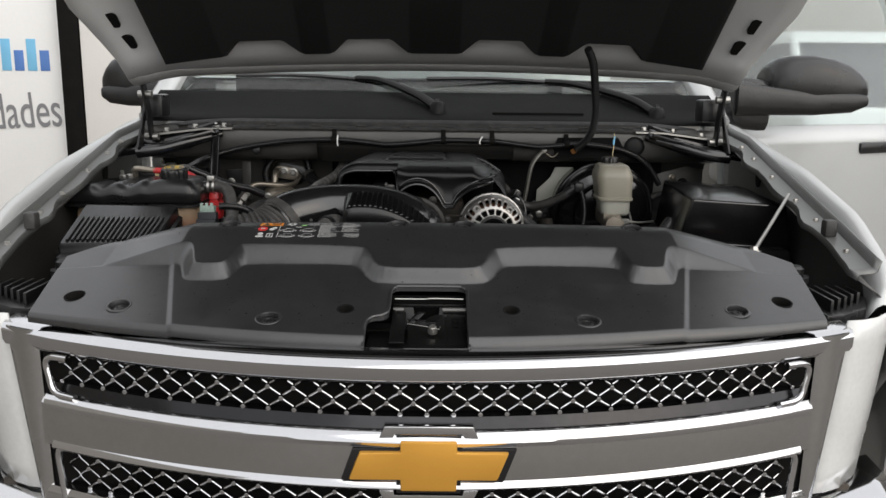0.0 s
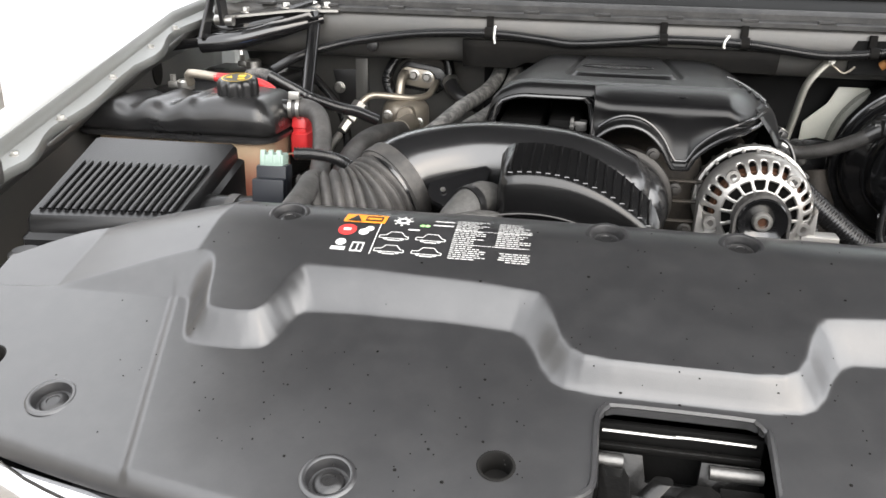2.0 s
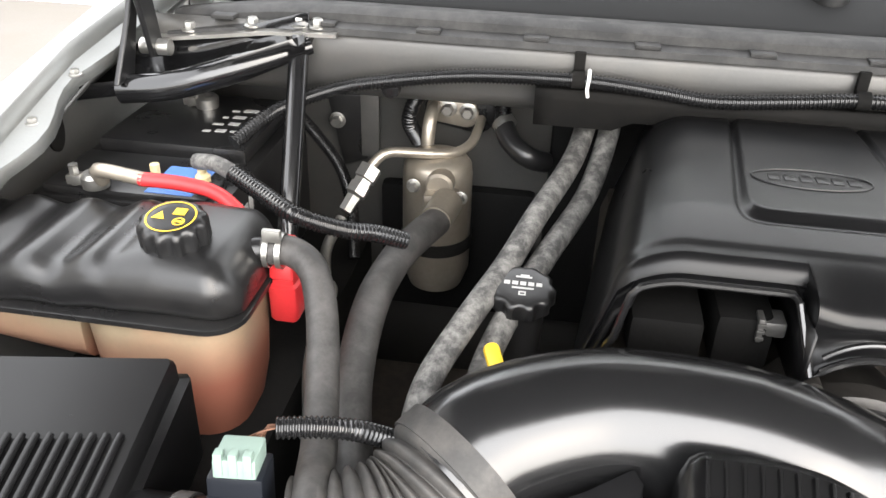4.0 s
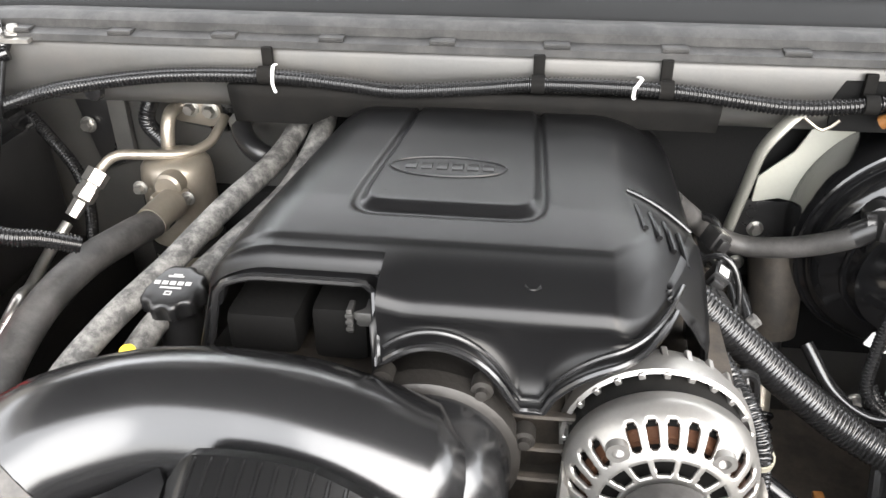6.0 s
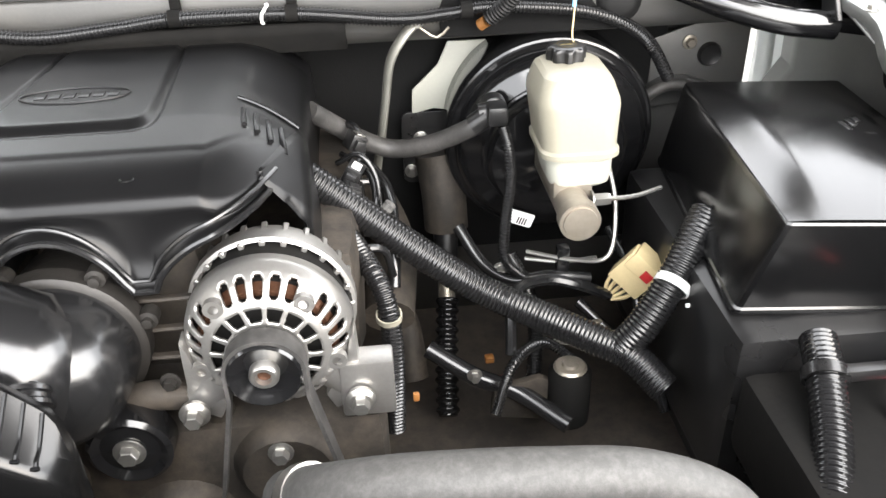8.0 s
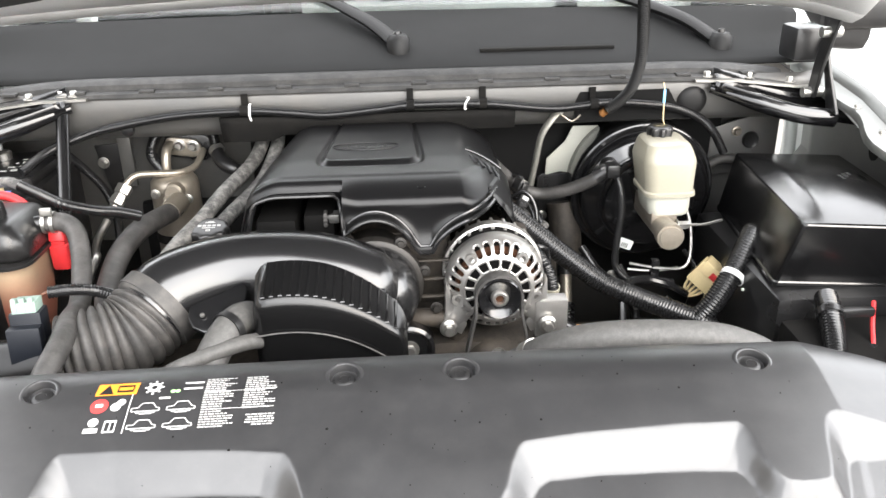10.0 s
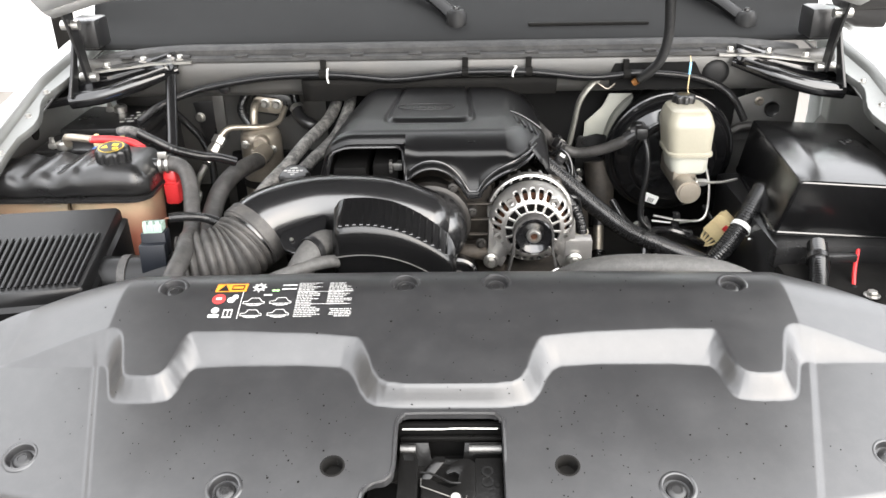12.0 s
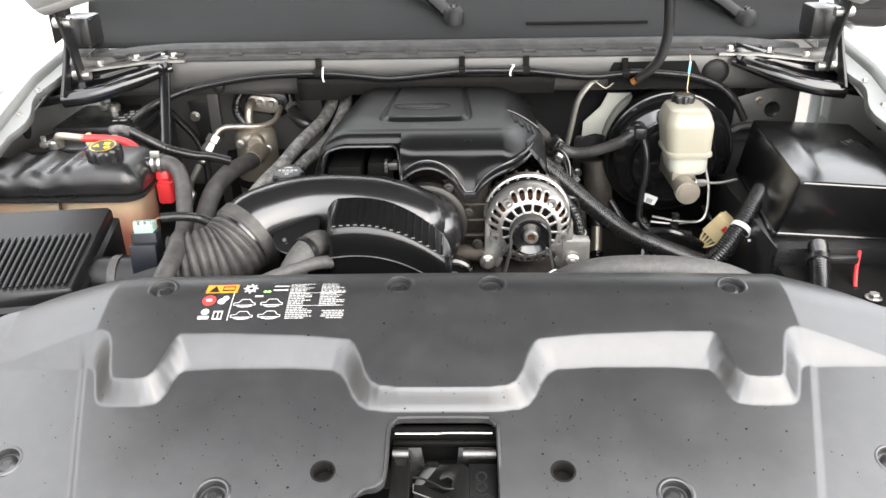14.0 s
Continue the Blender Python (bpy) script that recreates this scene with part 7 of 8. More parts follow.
sw = thing("booster_lead", "thin black corrugated lead on the booster", "cable", (0.47, 2.42, 1.0))
bm = bmesh.new()
corrugated(bm, [(0.462, 2.420, 1.192), (0.468, 2.408, 1.165), (0.470, 2.40, 1.12), (0.462, 2.39, 1.06), (0.460, 2.38, 1.01), (0.480, 2.37, 0.985), (0.505, 2.36, 0.98)], 0.0075)
part("sleeve", bm, M_LOOM, sw)

MB = Matrix.Translation((0.013, 0.120, -0.020))
master = thing("brake_master_cylinder", "dull metal brake master cylinder", "master cylinder", (0.55, 2.42, 1.08))
bm = bmesh.new()
lathe(bm, [(0, 0.02), (0.027, 0.02), (0.027, 0.0), (0.023, -0.004), (0.024, -0.20), (0.045, -0.21), (0.045, -0.235), (0, -0.235)], at_front(0.530, 2.195, 1.128), 28)
box(bm, (0.505, 2.23, 1.13), (0.560, 2.36, 1.165), 0.008)
bm.transform(MB)
part("barrel", bm, M_TAN, master)
bm = bmesh.new()
lathe(bm, [(0, 0), (0.0225, 0), (0.022, 0.004), (0, 0.005)], at_front(0.530, 2.176, 1.128), 28)
bm.transform(MB)
part("end_plug", bm, M_TAN, master)
bm = bmesh.new()
bolt(bm, Matrix.Translation((0.556, 2.225, 1.132)) @ Matrix.Rotation(radians(90), 4, "Y"), 0.009, 0.026)
tube(bm, [(0.580, 2.225, 1.132), (0.62, 2.235, 1.128), (0.66, 2.25, 1.13)], 0.0032, 8)
bm.transform(MB)
part("port_line", bm, M_STEEL, master)
for pts in ([(0.598, 2.30, 1.15), (0.602, 2.26, 1.10), (0.585, 2.22, 1.045), (0.54, 2.24, 1.03), (0.48, 2.27, 1.03)], [(0.575, 2.24, 1.03), (0.53, 2.26, 1.015), (0.48, 2.28, 1.012)]):
    bm = bmesh.new()
    tube(bm, pts, 0.0034, 8)
    bm.transform(MB)
    part("brake_line", bm, M_STEEL, master)
bm = bmesh.new()
box(bm, (0.520, 2.245, 1.005), (0.538, 2.262, 1.045), 0.003)
bm.transform(MB)
part("line_clip", bm, M_LOOM, master)

resv = thing("brake_fluid_reservoir", "cream translucent brake fluid reservoir", "reservoir", (0.57, 2.41, 1.12))
RB = Matrix.Translation((0.565, 2.406, 1.188)) @ Matrix.Diagonal((1.08, 1.08, 1.08, 1)) @ Matrix.Translation((-0.546, -2.29, -1.206))
for nm, mt, secs in (("lower_body", M_PALE, ((1.128, 0.070, 0.080, 2.395), (1.134, 0.082, 0.094, 2.395), (1.145, 0.087, 0.100, 2.396), (1.175, 0.090, 0.104, 2.398))),
                     ("body", M_CREAM, ((1.1725, 0.098, 0.112, 2.398), (1.174, 0.105, 0.120, 2.398), (1.181, 0.105, 0.120, 2.398), (1.184, 0.099, 0.114, 2.399), (1.205, 0.102, 0.118, 2.401), (1.240, 0.108, 0.124, 2.403), (1.248, 0.106, 0.122, 2.403), (1.267, 0.094, 0.110, 2.405), (1.275, 0.086, 0.100, 2.407), (1.279, 0.072, 0.084, 2.411)))):
    bm = bmesh.new()
    loft(bm, [[(0.548 + 0.008 * (1.276 - z) / 0.15 + a, cy + b, z) for a, b in rrect(w, d, min(w, d) * 0.24, 6)] for z, w, d, cy in secs])
    part(nm, bm, mt, resv, smooth=30)
bm = bmesh.new()
lathe(bm, [(0.020, -0.02), (0.0225, 0.0), (0.0225, 0.012), (0.018, 0.014)], pose(0.546, 2.432, 1.268), 24)
part("neck", bm, M_CREAM, resv)
bm = bmesh.new()
RC = pose(0.546, 2.432, 1.277)
grip_cap(bm, RC, 0.0245, 0.020, 8, 0.004)
rcap = part("cap", bm, M_BLACK, resv, "black screw cap")
bm = bmesh.new()
lathe(bm, [(0.0115, 0.0205), (0.0130, 0.0205)], RC, 24)
box(bm, (-0.008, -0.002, 0.020), (0.008, 0.002, 0.0206), 0, RC)
part("cap_print", bm, M_CAPPRINT, rcap)
tag = thing("wire_tag", "thin wire with a pale blue tag", "wire", (0.565, 2.48, 1.3))
bm = bmesh.new()
tube(bm, [(0.575, 2.522, 1.365), (0.572, 2.500, 1.350), (0.566, 2.480, 1.320), (0.558, 2.45, 1.30), (0.560, 2.42, 1.29)], 0.0012, 6)
part("wire", bm, M_BEIGE, tag)
bm = bmesh.new()
tube(bm, [(0.573, 2.503, 1.354), (0.567, 2.485, 1.330)], 0.0026, 6, flat=0.4)
part("paper", bm, M_CYANPRINT, tag)

# ---- fuse box ----
fuse = thing("fuse_box", "large black plastic fuse box with sloping sides", "fuse box", (0.8, 2.27, 1.0))
bm = bmesh.new()
t = [(0.697, 2.086, 1.213), (0.945, 2.072, 1.200), (0.955, 2.472, 1.208), (0.722, 2.462, 1.224)]
lo = [(0.667, 2.104, 1.090), (0.975, 2.090, 1.075), (0.985, 2.50, 1.08), (0.712, 2.50, 1.085)]


def fring(k, grow=0.0):
    P = [Vector(a).lerp(Vector(b), k) for a, b in zip(t, lo)]
    c = sum(P, Vector()) / 4
    out = []
    for i in range(4):
        p, q, r = P[i], P[i - 1], P[(i + 1) % 4]
        out += [p + (q - p) * 0.025, p + (q - p) * 0.007 + (r - p) * 0.007, p + (r - p) * 0.025]
    return [c + (v - c) * (1 + grow) for v in out]


loft(bm, [fring(1.0), fring(0.96, 0.01), fring(0.94, 0.01), fring(0.92), fring(0.05), fring(0.02, -0.003), fring(0.0, -0.012)])
# gently domed top
T = [Vector(p) for p in t]
rows = []
for i in range(25):
    v = 0.012 + 0.976 * i / 24
    row = []
    for j in range(21):
        u = 0.012 + 0.976 * j / 20
        p = (T[0] * (1 - u) + T[1] * u) * (1 - v) + (T[3] * (1 - u) + T[2] * u) * v
        e = min(1.0, 5 * u) * min(1.0, 4 * (1 - u))
        row.append(p + Vector((0, 0, 0.0006 + 0.020 * math.sin(math.pi * v ** 0.8) * e * e * (3 - 2 * e))))
    rows.append(row)
loft(bm, rows, closed=False, caps=False)
flid = part("lid", bm, M_FUSE, fuse, smooth=22)
bm = bmesh.new()
for dx in (0.0, 0.012, 0.022):
    box(bm, (0.850 + dx, 2.26 + dx, 1.2235), (0.857 + dx, 2.285 + dx * 0.5, 1.2300), 0.0006)
box(bm, (0.842, 2.248, 1.2225), (0.880, 2.253, 1.2290), 0.0006)
part("lid_mark", bm, M_BLACK, flid)
bm = bmesh.new()
box(bm, (0.66, 2.06, 0.85), (0.965, 2.49, 1.085), 0.02)
part("base", bm, M_BLACK, fuse)

# ---- looms on the driver's side ----
main = thing("main_harness", "thick black corrugated engine harness", "wiring harness", (0.4, 2.3, 0.9))
bm = bmesh.new()
corrugated(bm, [(0.195, 2.335, 1.185), (0.238, 2.33, 1.150), (0.285, 2.325, 1.110), (0.345, 2.318, 1.060), (0.415, 2.305, 1.010), (0.484, 2.270, 0.988), (0.545, 2.225, 0.978), (0.590, 2.190, 0.970), (0.625, 2.150, 0.945)], 0.0205, pitch=0.0060, depth=0.0011, n=20)
part("sleeve", bm, M_LOOM, main)
bm = bmesh.new()
corrugated(bm, [(0.580, 2.200, 0.975), (0.610, 2.205, 1.010), (0.650, 2.226, 1.064), (0.678, 2.252, 1.100), (0.700, 2.275, 1.122)], 0.0210, pitch=0.0060, depth=0.0011, n=20)
part("branch", bm, M_LOOM, main)
bm = bmesh.new()
lathe(bm, [(0.0215, -0.0055), (0.0238, -0.0055), (0.0238, 0.0055), (0.0215, 0.0055)], axis_to((0.644, 2.219, 1.054), (0.660, 2.233, 1.069)), 20)
box(bm, (0.655, 2.195, 1.034), (0.675, 2.199, 1.039), 0.0015)
part("white_tie", bm, M_WHITE, main, "white cable tie")
bm = bmesh.new()
corrugated(bm, [(0.240, 2.30, 1.125), (0.266, 2.25, 1.108), (0.286, 2.212, 1.080), (0.292, 2.195, 1.040), (0.292, 2.18, 0.98), (0.288, 2.17, 0.90)], 0.0125, pitch=0.005)
part("alternator_lead", bm, M_LOOM, main)
bm = bmesh.new()
lathe(bm, [(0.0140, -0.004), (0.016, -0.004), (0.016, 0.004), (0.0140, 0.004)], pose(0.2905, 2.200, 1.055, 12), 16)
part("lead_tie", bm, M_CREAM, main)
conn = thing("harness_connector", "beige multi-pin connector with a red lock", "connector", (0.63, 2.3, 1.0))
CM = Matrix.Translation((0.632, 2.318, 1.008)) @ Matrix.Rotation(radians(-35), 4, "Z") @ Matrix.Rotation(radians(35), 4, "Y")
bm = bmesh.new()
box(bm, (-0.026, -0.014, -0.026), (0.026, 0.014, 0.030), 0.003, CM)
box(bm, (-0.022, -0.018, 0.008), (0.022, 0.018, 0.036), 0.003, CM)
shell = part("shell", bm, M_BEIGE, conn)
bm = bmesh.new()
box(bm, (0.004, -0.021, 0.012), (0.018, -0.017, 0.026), 0.001, CM)
part("red_lock", bm, M_RED, shell, "red lock tab")
for k in range(5):
    bm = bmesh.new()
    tube(bm, [CM @ Vector((-0.020 + 0.010 * k, 0, -0.024)), CM @ Vector((-0.016 + 0.008 * k, 0, -0.045)), CM @ Vector((-0.006 + 0.003 * k, 0, -0.062))], 0.003, 6)
    part("pin_wire", bm, M_BEIGE, shell)
bm = bmesh.new()
tube(bm, [CM @ Vector((0, 0, -0.06)), (0.56, 2.33, 0.985), (0.51, 2.33, 1.00), (0.46, 2.30, 1.00), (0.45, 2.26, 0.93)], 0.008, 8)
part("lead", bm, M_LOOM, conn)
sl = thing("steering_shaft", "dark steering shaft with a bellows boot", "shaft", (0.38, 2.5, 0.8))
bm = bmesh.new()
tube(bm, [(0.392, 2.565, 0.958), (0.390, 2.545, 0.915)], 0.020, 16)
part("collar", bm, M_BLACK, sl)
bm = bmesh.new()
tube(bm, [(0.390, 2.545, 0.915), (0.385, 2.50, 0.85)], 0.014, 14)
part("bright_sleeve", bm, M_TAN, sl)
bm = bmesh.new()
corrugated(bm, [(0.386, 2.50, 0.86), (0.375, 2.42, 0.78), (0.37, 2.36, 0.73)], 0.017, pitch=0.016, depth=0.003, n=14)
part("boot", bm, M_LOOM, sl)
bm = bmesh.new()
tube(bm, [(0.385, 2.60, 1.075), (0.392, 2.58, 1.01), (0.394, 2.57, 0.955)], 0.036, 20)
part("column_tube", bm, M_IRON, sl)
# exhaust and casting lumps beside the engine
for pts, r in (([(0.27, 2.52, 1.06), (0.30, 2.42, 1.02), (0.29, 2.30, 0.98)], 0.035), ([(0.27, 2.44, 0.95), (0.31, 2.42, 0.88), (0.32, 2.38, 0.80)], 0.024)):
    bm = bmesh.new()
    tube(bm, pts, r, 16)
    tagged(part("exhaust_manifold", bm, M_IRON), "dusty brown exhaust manifold", "manifold")
# coil packs and small leads on the driver's bank
for k in range(3):
    coil = thing("ignition_coil", "small black ignition coil with lead", "ignition coil", (0.262, 2.26 + 0.09 * k, 1.12), group="ignition coils")
    bm = bmesh.new()
    y = 2.26 + 0.09 * k
    box(bm, (0.232, y - 0.018, 1.085), (0.268, y + 0.018, 1.118), 0.006)
    part("body", bm, M_BLACK, coil)
    bm = bmesh.new()
    tube(bm, [(0.262, y, 1.115), (0.290, y + 0.01, 1.105), (0.30, y + 0.02, 1.06)], 0.005, 8)
    part("lead", bm, M_LOOM, coil)
bank = thing("injector_harness", "black injector wiring with plugs beside the engine cover", "wiring harness", (0.26, 2.35, 1.1))
for pts, r in (([(0.232, 2.50, 1.175), (0.262, 2.46, 1.190), (0.270, 2.42, 1.168), (0.258, 2.38, 1.158), (0.262, 2.33, 1.140)], 0.0055),
               ([(0.240, 2.46, 1.150), (0.275, 2.42, 1.140), (0.284, 2.37, 1.120), (0.270, 2.31, 1.105)], 0.0045),
               ([(0.236, 2.41, 1.160), (0.266, 2.395, 1.178), (0.286, 2.385, 1.150), (0.290, 2.37, 1.100)], 0.0040),
               ([(0.280, 2.47, 1.120), (0.300, 2.42, 1.110), (0.305, 2.36, 1.080), (0.300, 2.31, 1.02)], 0.0090)):
    bm = bmesh.new()
    tube(bm, pts, r, 10)
    part("wire", bm, M_LOOM, bank)
for x, y, z, q, mt, nm in ((0.262, 2.432, 1.180, 20, M_BLACK, "plug"), (0.258, 2.372, 1.163, -15, M_BLACK, "plug"), (0.252, 2.340, 1.150, 10, M_BLACK, "plug")):
    bm = bmesh.new()
    P = Matrix.Translation((x, y, z)) @ Matrix.Rotation(radians(q), 4, "Z") @ Matrix.Rotation(radians(30), 4, "Y")
    box(bm, (-0.011, -0.014, -0.012), (0.011, 0.014, 0.012), 0.003, P)
    box(bm, (-0.007, -0.022, -0.007), (0.007, -0.012, 0.007), 0.002, P)
    plug = part(nm, bm, mt, bank)
    bm = bmesh.new()
    box(bm, (-0.006, -0.010, 0.0118), (0.006, 0.006, 0.0135), 0.0006, P)
    part("plug_latch", bm, M_STEEL if q > 15 else M_WHITE if q < 0 else M_BLACK, plug)
bm = bmesh.new()
lathe(bm, [(0, 0), (0.010, 0), (0.011, 0.010), (0.008, 0.014), (0.008, 0.030), (0, 0.032)], Matrix.Translation((0.284, 2.345, 1.105)) @ Matrix.Rotation(radians(40), 4, "Y"), 14)
part("lug", bm, M_HEATER, bank, "grey rubber boot")
bm = bmesh.new()
box(bm, (0.428, 2.353, 0.838), (0.442, 2.367, 0.848), 0.003)
tagged(part("orange_plug", bm, M_TAPE), "orange plug deep in the bay", "connector")
bm = bmesh.new()
box(bm, (0.310, 2.063, 1.040), (0.317, 2.069, 1.050), 0.002)
tagged(part("yellow_tab", bm, M_TAPE), "dull orange tab beside the alternator", "tab")
deep = thing("deep_harness", "black cables and hoses deep beside the engine", "harness", (0.48, 2.3, 0.85))
for pts, r, ribbed in (([(0.47, 2.40, 1.0), (0.49, 2.37, 0.96), (0.50, 2.34, 0.90), (0.49, 2.30, 0.82)], 0.011, True),
                       ([(0.40, 2.44, 1.03), (0.43, 2.40, 0.99), (0.47, 2.37, 0.975), (0.52, 2.36, 0.985), (0.58, 2.36, 0.975)], 0.009, False),
                       ([(0.56, 2.34, 0.95), (0.60, 2.30, 0.92), (0.64, 2.26, 0.90), (0.66, 2.22, 0.84)], 0.008, False),
                       ([(0.34, 2.30, 0.92), (0.40, 2.27, 0.89), (0.46, 2.25, 0.87), (0.52, 2.20, 0.85)], 0.013, False),
                       ([(0.62, 2.42, 1.02), (0.63, 2.36, 1.0), (0.635, 2.30, 0.96), (0.64, 2.27, 0.90)], 0.006, False),
                       ([(0.42, 2.20, 0.88), (0.45, 2.24, 0.93), (0.50, 2.28, 0.93), (0.55, 2.27, 0.89)], 0.007, True)):
    bm = bmesh.new()
    corrugated(bm, pts, r, pitch=0.005) if ribbed else tube(bm, pts, r, 12)
    part("cable", bm, M_LOOM, deep)
for x, y, z, m in ((0.50, 2.35, 0.93, M_STEEL), (0.455, 2.39, 0.985, M_STEEL), (0.58, 2.31, 0.93, M_TAN), (0.40, 2.26, 0.90, M_STEEL)):
    bm = bmesh.new()
    bolt(bm, at_front(x, y, z), 0.007, 0.012)
    part("clip_bolt", bm, m, deep)
bm = bmesh.new()
prism(bm, [(-0.05, -0.03), (0.04, -0.045), (0.06, 0.01), (0.02, 0.035), (-0.045, 0.02)], 0.012, at_front(0.47, 2.26, 0.86), 0.004)
part("bracket", bm, M_IRON, deep, "dusty cast bracket")
bm = bmesh.new()
lathe(bm, [(0, -0.08), (0.03, -0.08), (0.03, 0.0), (0.024, 0.008), (0, 0.008)], pose(0.53, 2.25, 0.90), 20)
sr = part("steering_reservoir", bm, M_DARK)
tagged(sr, "dark round reservoir with a dull tan cap deep in the bay", "reservoir")
bm = bmesh.new()
lathe(bm, [(0, 0.016), (0.010, 0.016), (0.012, 0.012), (0.020, 0.012), (0.023, 0.009), (0.023, 0.007), (0, 0.007)], pose(0.53, 2.25, 0.90), 20)
part("cap", bm, M_TAN, sr, "dull tan cap")
bm = bmesh.new()
box(bm, (-0.016, -0.010, -0.009), (0.016, 0.010, 0.009), 0.004, pose(0.452, 2.335, 0.815, 20, 25, 30))
tagged(part("red_plug", bm, M_MAROON), "dull red plug deep in the bay", "connector")
bm = bmesh.new()
prism(bm, [(-0.03, -0.006), (-0.01, 0.016), (0.032, 0.002), (0.034, -0.022), (0.0, -0.012)], 0.003, at_front(0.56, 2.37, 0.862), 0.001)
tagged(part("bare_tab", bm, M_PALE), "bare pale metal tab deep in the bay", "bracket")

# ---- hoses behind the cover ----
rh = thing("radiator_hose", "black rubber radiator hose behind the cover", "hose", (0.4, 1.85, 1.0))
bm = bmesh.new()
tube(bm, [(0.19, 1.93, 1.06), (0.235, 1.88, 1.115), (0.30, 1.855, 1.143), (0.40, 1.845, 1.147), (0.49, 1.845, 1.132), (0.56, 1.84, 1.09), (0.60, 1.83, 1.0)], 0.026, 22)
part("tube", bm, M_HOSE, rh)
bm = bmesh.new()
tube(bm, [(0.205, 1.913, 1.080), (0.214, 1.903, 1.091)], 0.0285, 22)
part("clamp", bm, M_STEEL, rh)
lh = thing("radiator_hose", "dusty grey radiator hose beside the resonator", "hose", (-0.25, 1.88, 1.0))
bm = bmesh.new()
tube(bm, [(-0.36, 1.80, 1.115), (-0.31, 1.825, 1.140), (-0.255, 1.85, 1.152), (-0.215, 1.88, 1.150), (-0.18, 1.92, 1.13)], 0.012, 14)
part("thin_tube", bm, M_HOSE, lh)
bm = bmesh.new()
tube(bm, [(-0.275, 1.84, 1.10), (-0.262, 1.86, 1.14), (-0.24, 1.905, 1.165), (-0.22, 1.94, 1.16), (-0.20, 1.98, 1.12)], 0.024, 18)
part("thick_tube", bm, M_HOSE, lh)
bm = bmesh.new()
lathe(bm, [(0.025, -0.006), (0.027, -0.006), (0.027, 0.006), (0.025, 0.006)], axis_to((-0.243, 1.90, 1.163), (-0.228, 1.925, 1.165)), 20)
part("clamp", bm, M_BLACK, lh)
# corner harness by the fuse box
ch = thing("corner_harness", "black harness with a red wire by the fuse box", "harness", (0.72, 1.95, 1.0))
bm = bmesh.new()
corrugated(bm, [(0.735, 2.045, 1.095), (0.722, 2.00, 1.085), (0.700, 1.93, 1.055), (0.67, 1.87, 1.03), (0.62, 1.83, 1.0)], 0.0185, pitch=0.0062, depth=0.0015, n=16)
part("sleeve", bm, M_LOOM, ch)
bm = bmesh.new()
lathe(bm, [(0.020, -0.006), (0.023, -0.006), (0.023, 0.006), (0.020, 0.006)], axis_to((0.722, 2.00, 1.085), (0.712, 1.965, 1.070)), 20)
box(bm, (0.73, 1.985, 1.085), (0.79, 2.0, 1.10), 0.004)
part("clip", bm, M_BLACK, ch)
bm = bmesh.new()
tube(bm, [(0.805, 2.02, 1.095), (0.785, 1.98, 1.075), (0.775, 1.95, 1.05)], 0.004, 8)
part("red_wire", bm, M_RED, ch, "bright red wire")
bm = bmesh.new()
tube(bm, [(0.775, 1.95, 1.05), (0.745, 1.90, 1.035), (0.70, 1.86, 1.02)], 0.008, 8)
part("black_lead", bm, M_LOOM, ch)
bm = bmesh.new()
bolt(bm, pose(0.785, 1.90, 1.06), 0.010, 0.010)
part("tray_bolt", bm, M_STEEL, ch)
bm = bmesh.new()
box(bm, (0.66, 1.76, 0.95), (0.90, 2.05, 1.055), 0.015)
tagged(part("fuse_tray", bm, M_DARK), "black tray below the fuse box", "tray")
bm = bmesh.new()
box(bm, (-0.90, 1.76, 0.80), (-0.60, 2.62, 1.02), 0.015)
part("battery_tray", bm, M_DARK, truck)

# ---- surroundings ----
banner = thing("banner", "white vinyl banner with dark grey lettering", "banner", (-4.2, 7.5, 0))
bm = bmesh.new()
box(bm, (-5.4, 7.50, 0.0), (-3.37, 7.52, 2.60), 0.004)
part("sheet", bm, M_BANNER, banner)
curve = bpy.data.curves.new("lettering", "FONT")
curve.body, curve.size, curve.align_x, curve.extrude = "idades", 0.46, "RIGHT", 0.002
txt = new("lettering", curve)
txt.matrix_world = pose(-3.41, 7.493, 1.13, 90, -3, 0) @ Matrix.Diagonal((0.62, 1, 1, 1))
curve.materials.append(M_GREYPRINT)
txt.parent = banner
txt.matrix_parent_inverse = Matrix.Translation(banner.location).inverted()
rng = random.Random(5)
for k in range(9):
    bm = bmesh.new()
    x = -4.50 + 0.115 * k
    box(bm, (x, 7.494, 1.62), (x + 0.085, 7.499, 1.80 + 0.10 * (k % 2)), 0.002)
    part("letter_block", bm, M_CYANPRINT if k % 2 else M_BLUEPRINT, banner)
for s, x0, x1, m in ((0, -3.36, -3.18, M_DARK), (1, -3.17, -2.55, M_WALLPAINT)):
    bm = bmesh.new()
    box(bm, (x0, 7.4, 0.0), (x1, 7.7, 3.0), 0.02)
    tagged(part("post" if s == 0 else "pillar", bm, m), "dark steel post beside the banner" if s == 0 else "pale painted pillar beside the banner", "post" if s == 0 else "pillar")
bm = bmesh.new()
box(bm, (-14, 11.0, 0), (14, 11.2, 3.4), 0.0)
tagged(part("wall_north", bm, M_YARDWALL), "plain dull grey wall added round the yard", "wall", kind="structure")

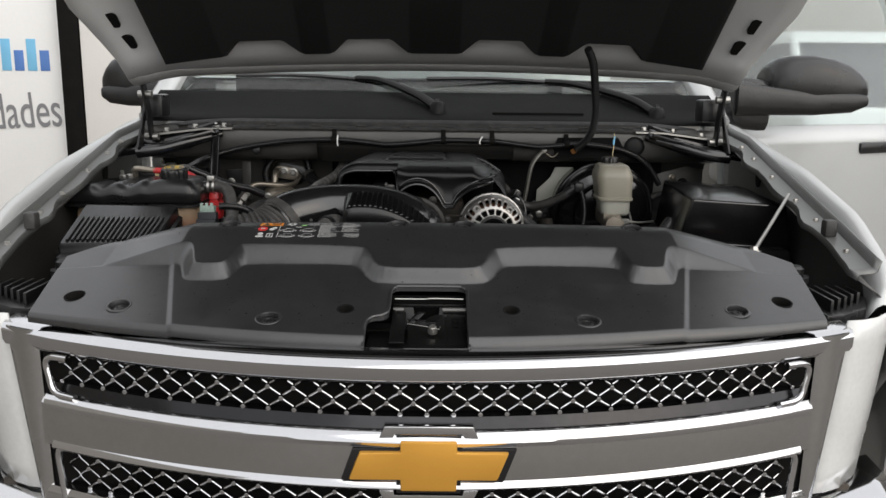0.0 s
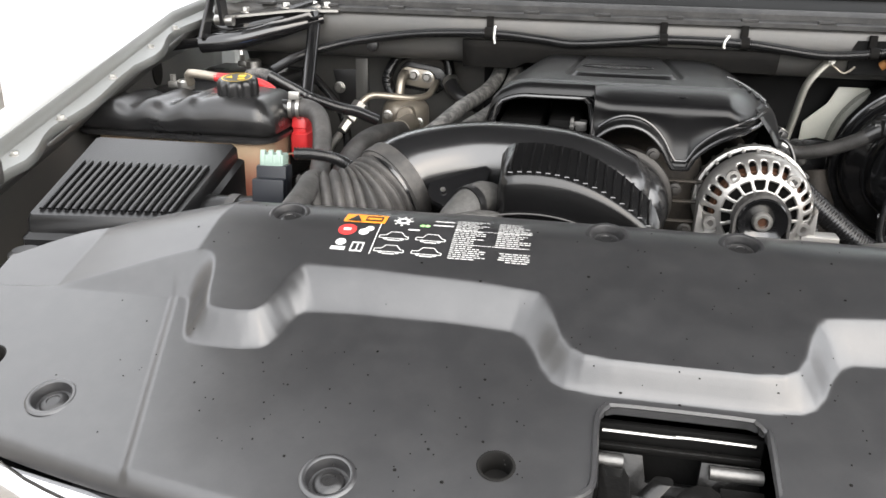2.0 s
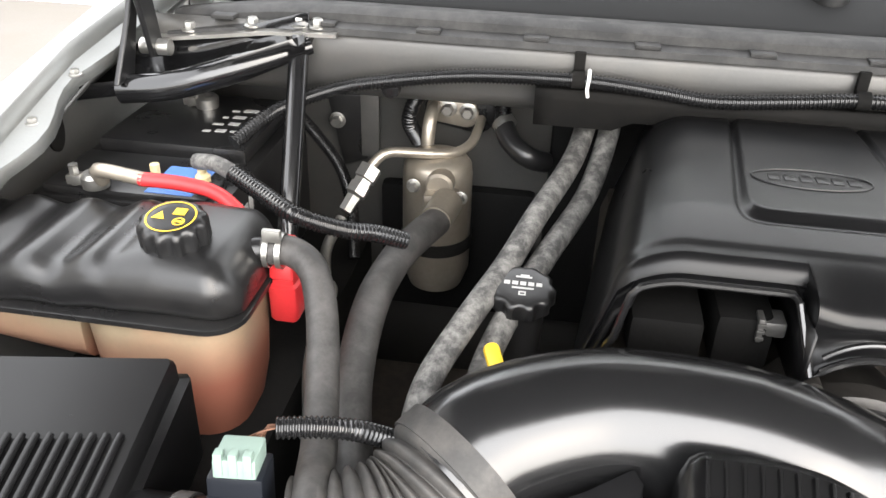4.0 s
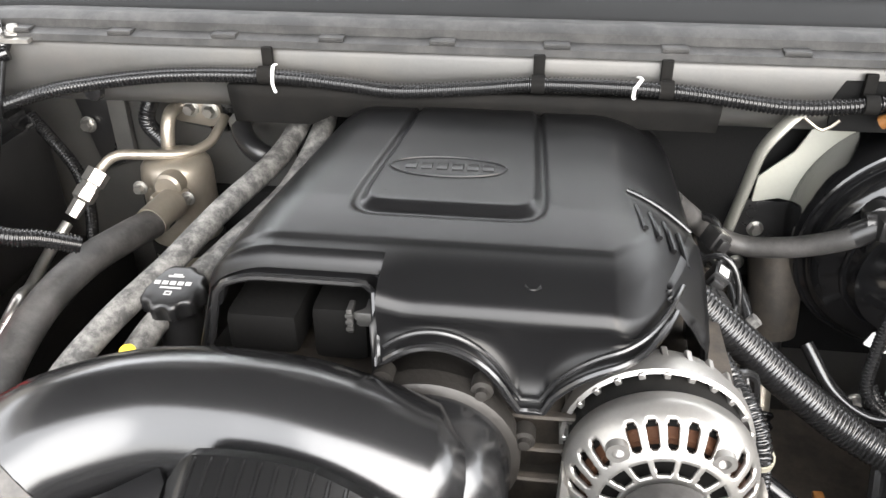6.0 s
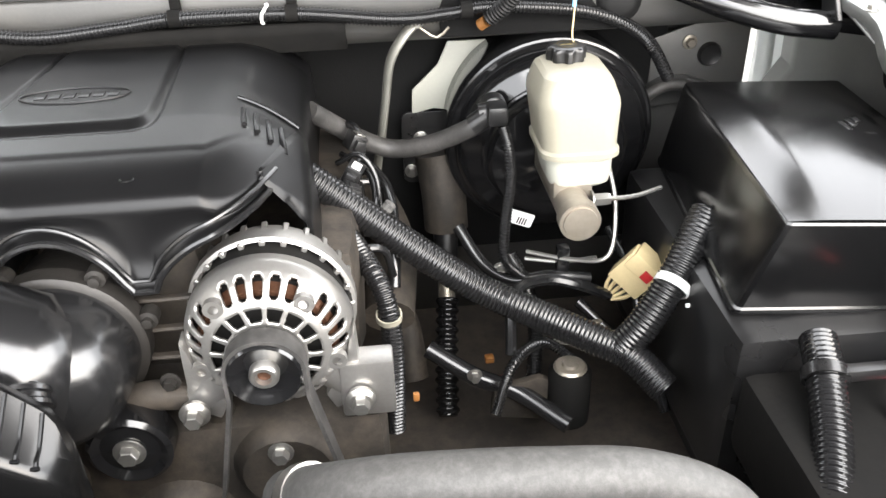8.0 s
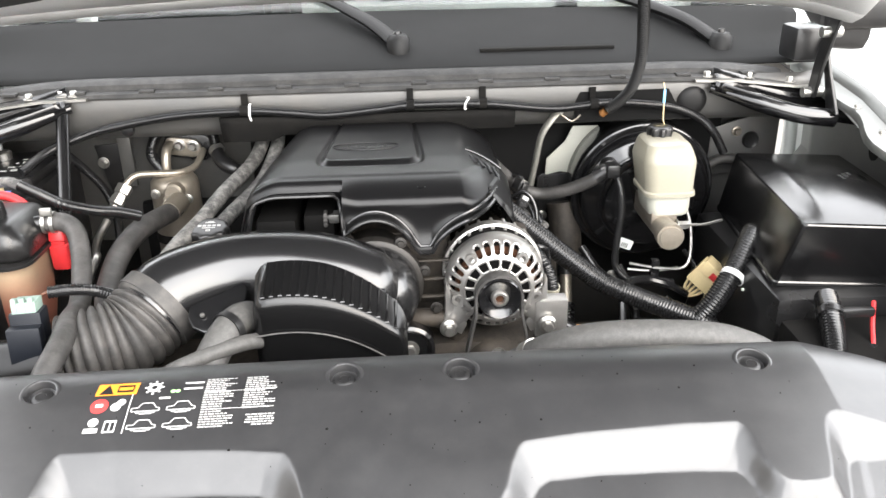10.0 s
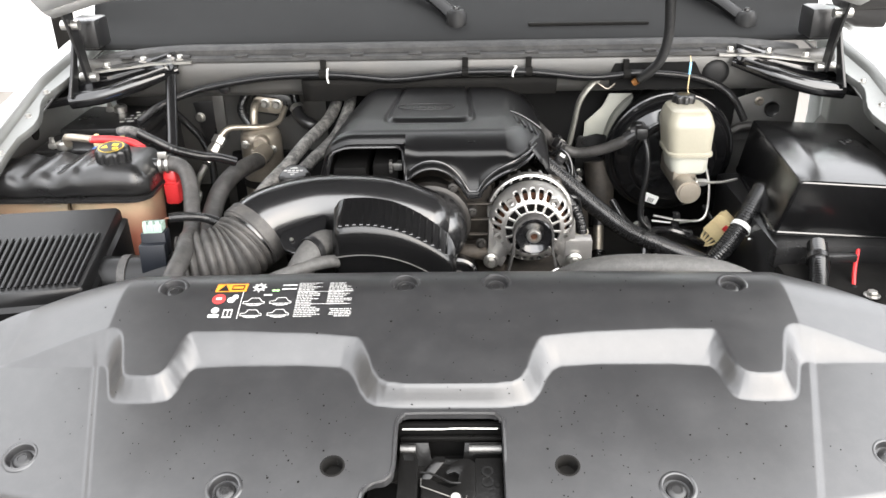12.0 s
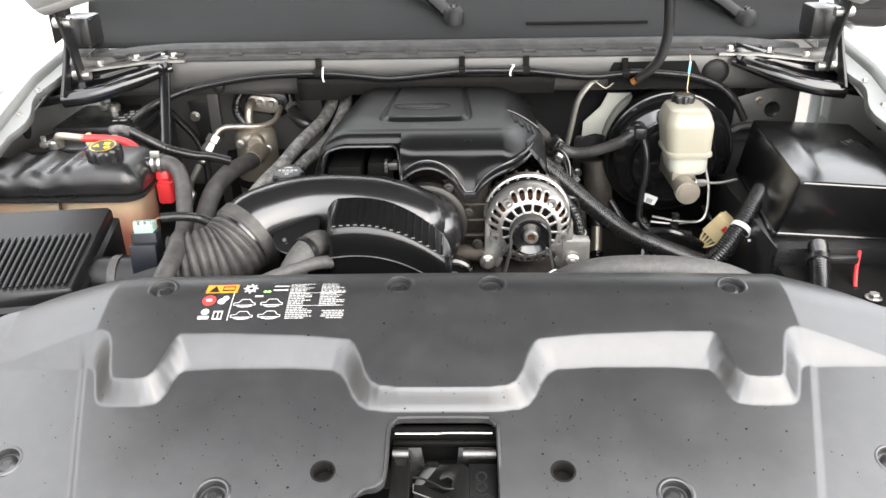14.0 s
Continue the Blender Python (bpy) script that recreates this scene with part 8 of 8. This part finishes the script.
# Two walls out of view, added to hold back low light from the sides.
for nm, lo, hi in (("unseen_wall_west", (-6.2, -7.0, 0), (-6.0, 11.0, 4.2)), ("unseen_wall_east", (11.0, -3.0, 0), (11.2, 11.0, 2.6))):
    bm = bmesh.new()
    box(bm, lo, hi, 0.0)
    tagged(part(nm, bm, M_YARDWALL), "plain dull grey wall added round the yard", "wall", kind="structure")

# a parked van beyond the open door
van = thing("parked_van", "pale silver van parked beyond the open door", "van", (4.5, 9.0, 0))
bm = bmesh.new()
secs = [(7.15, 0.45, 0.95, 0.80), (7.25, 0.35, 1.10, 0.90), (7.95, 0.32, 1.30, 0.95), (8.0, 0.32, 1.36, 0.95), (10.6, 0.32, 1.36, 0.95), (10.7, 0.40, 1.30, 0.90)]
loft(bm, [[(4.5 + a * 2 * w, y, (z0 + z1) / 2 + b * (z1 - z0)) for a, b in rrect(1, 1, 0.12, 4)] for y, z0, z1, w in secs])
part("body", bm, M_SILVER, van)
bm = bmesh.new()
loft(bm, [[(4.5 + a * 2 * w, yf + (0.5 + b) * (10.6 - yf), z) for a, b in rrect(1, 1, 0.06, 3)] for z, yf, w in ((2.02, 8.78, 0.76), (2.10, 8.86, 0.74), (2.15, 9.0, 0.68))])
part("roof", bm, M_SILVER, van)
bm = bmesh.new()
loft(bm, [[(4.5 + a * 2 * w, yf + (0.5 + b) * (10.5 - yf), z) for a, b in rrect(1, 1, 0.05, 3)] for z, yf, w in ((1.35, 8.06, 0.92), (2.02, 8.84, 0.74))])
part("cabin", bm, M_NAVY, van, "dark tinted windows")
for s in (-1, 1):
    bm = bmesh.new()
    tube(bm, [(4.5 + s * 0.93, 8.02, 1.35), (4.5 + s * 0.75, 8.80, 2.04)], 0.045, 8)
    part("pillar", bm, M_SILVER, van)
    for y in (7.75, 9.9):
        bm = bmesh.new()
        lathe(bm, [(0.17, -0.1), (0.30, -0.1), (0.32, -0.07), (0.32, 0.07), (0.30, 0.1), (0.17, 0.1)], Matrix.Translation((4.5 + s * 0.88, y, 0.32)) @ Matrix.Rotation(radians(90), 4, "Y"), 28)
        tyre = part("tyre", bm, M_TYRE, van)
        bm = bmesh.new()
        lathe(bm, [(0, -0.08), (0.17, -0.08), (0.17, 0.08), (0, 0.08)], Matrix.Translation((4.5 + s * 0.88, y, 0.32)) @ Matrix.Rotation(radians(90), 4, "Y"), 24)
        part("rim", bm, M_ALU, tyre)
    bm = bmesh.new()
    box(bm, (4.5 + s * 0.66 - 0.14, 7.12, 0.78), (4.5 + s * 0.66 + 0.14, 7.25, 0.95), 0.03)
    part("headlamp", bm, M_LENS, van)
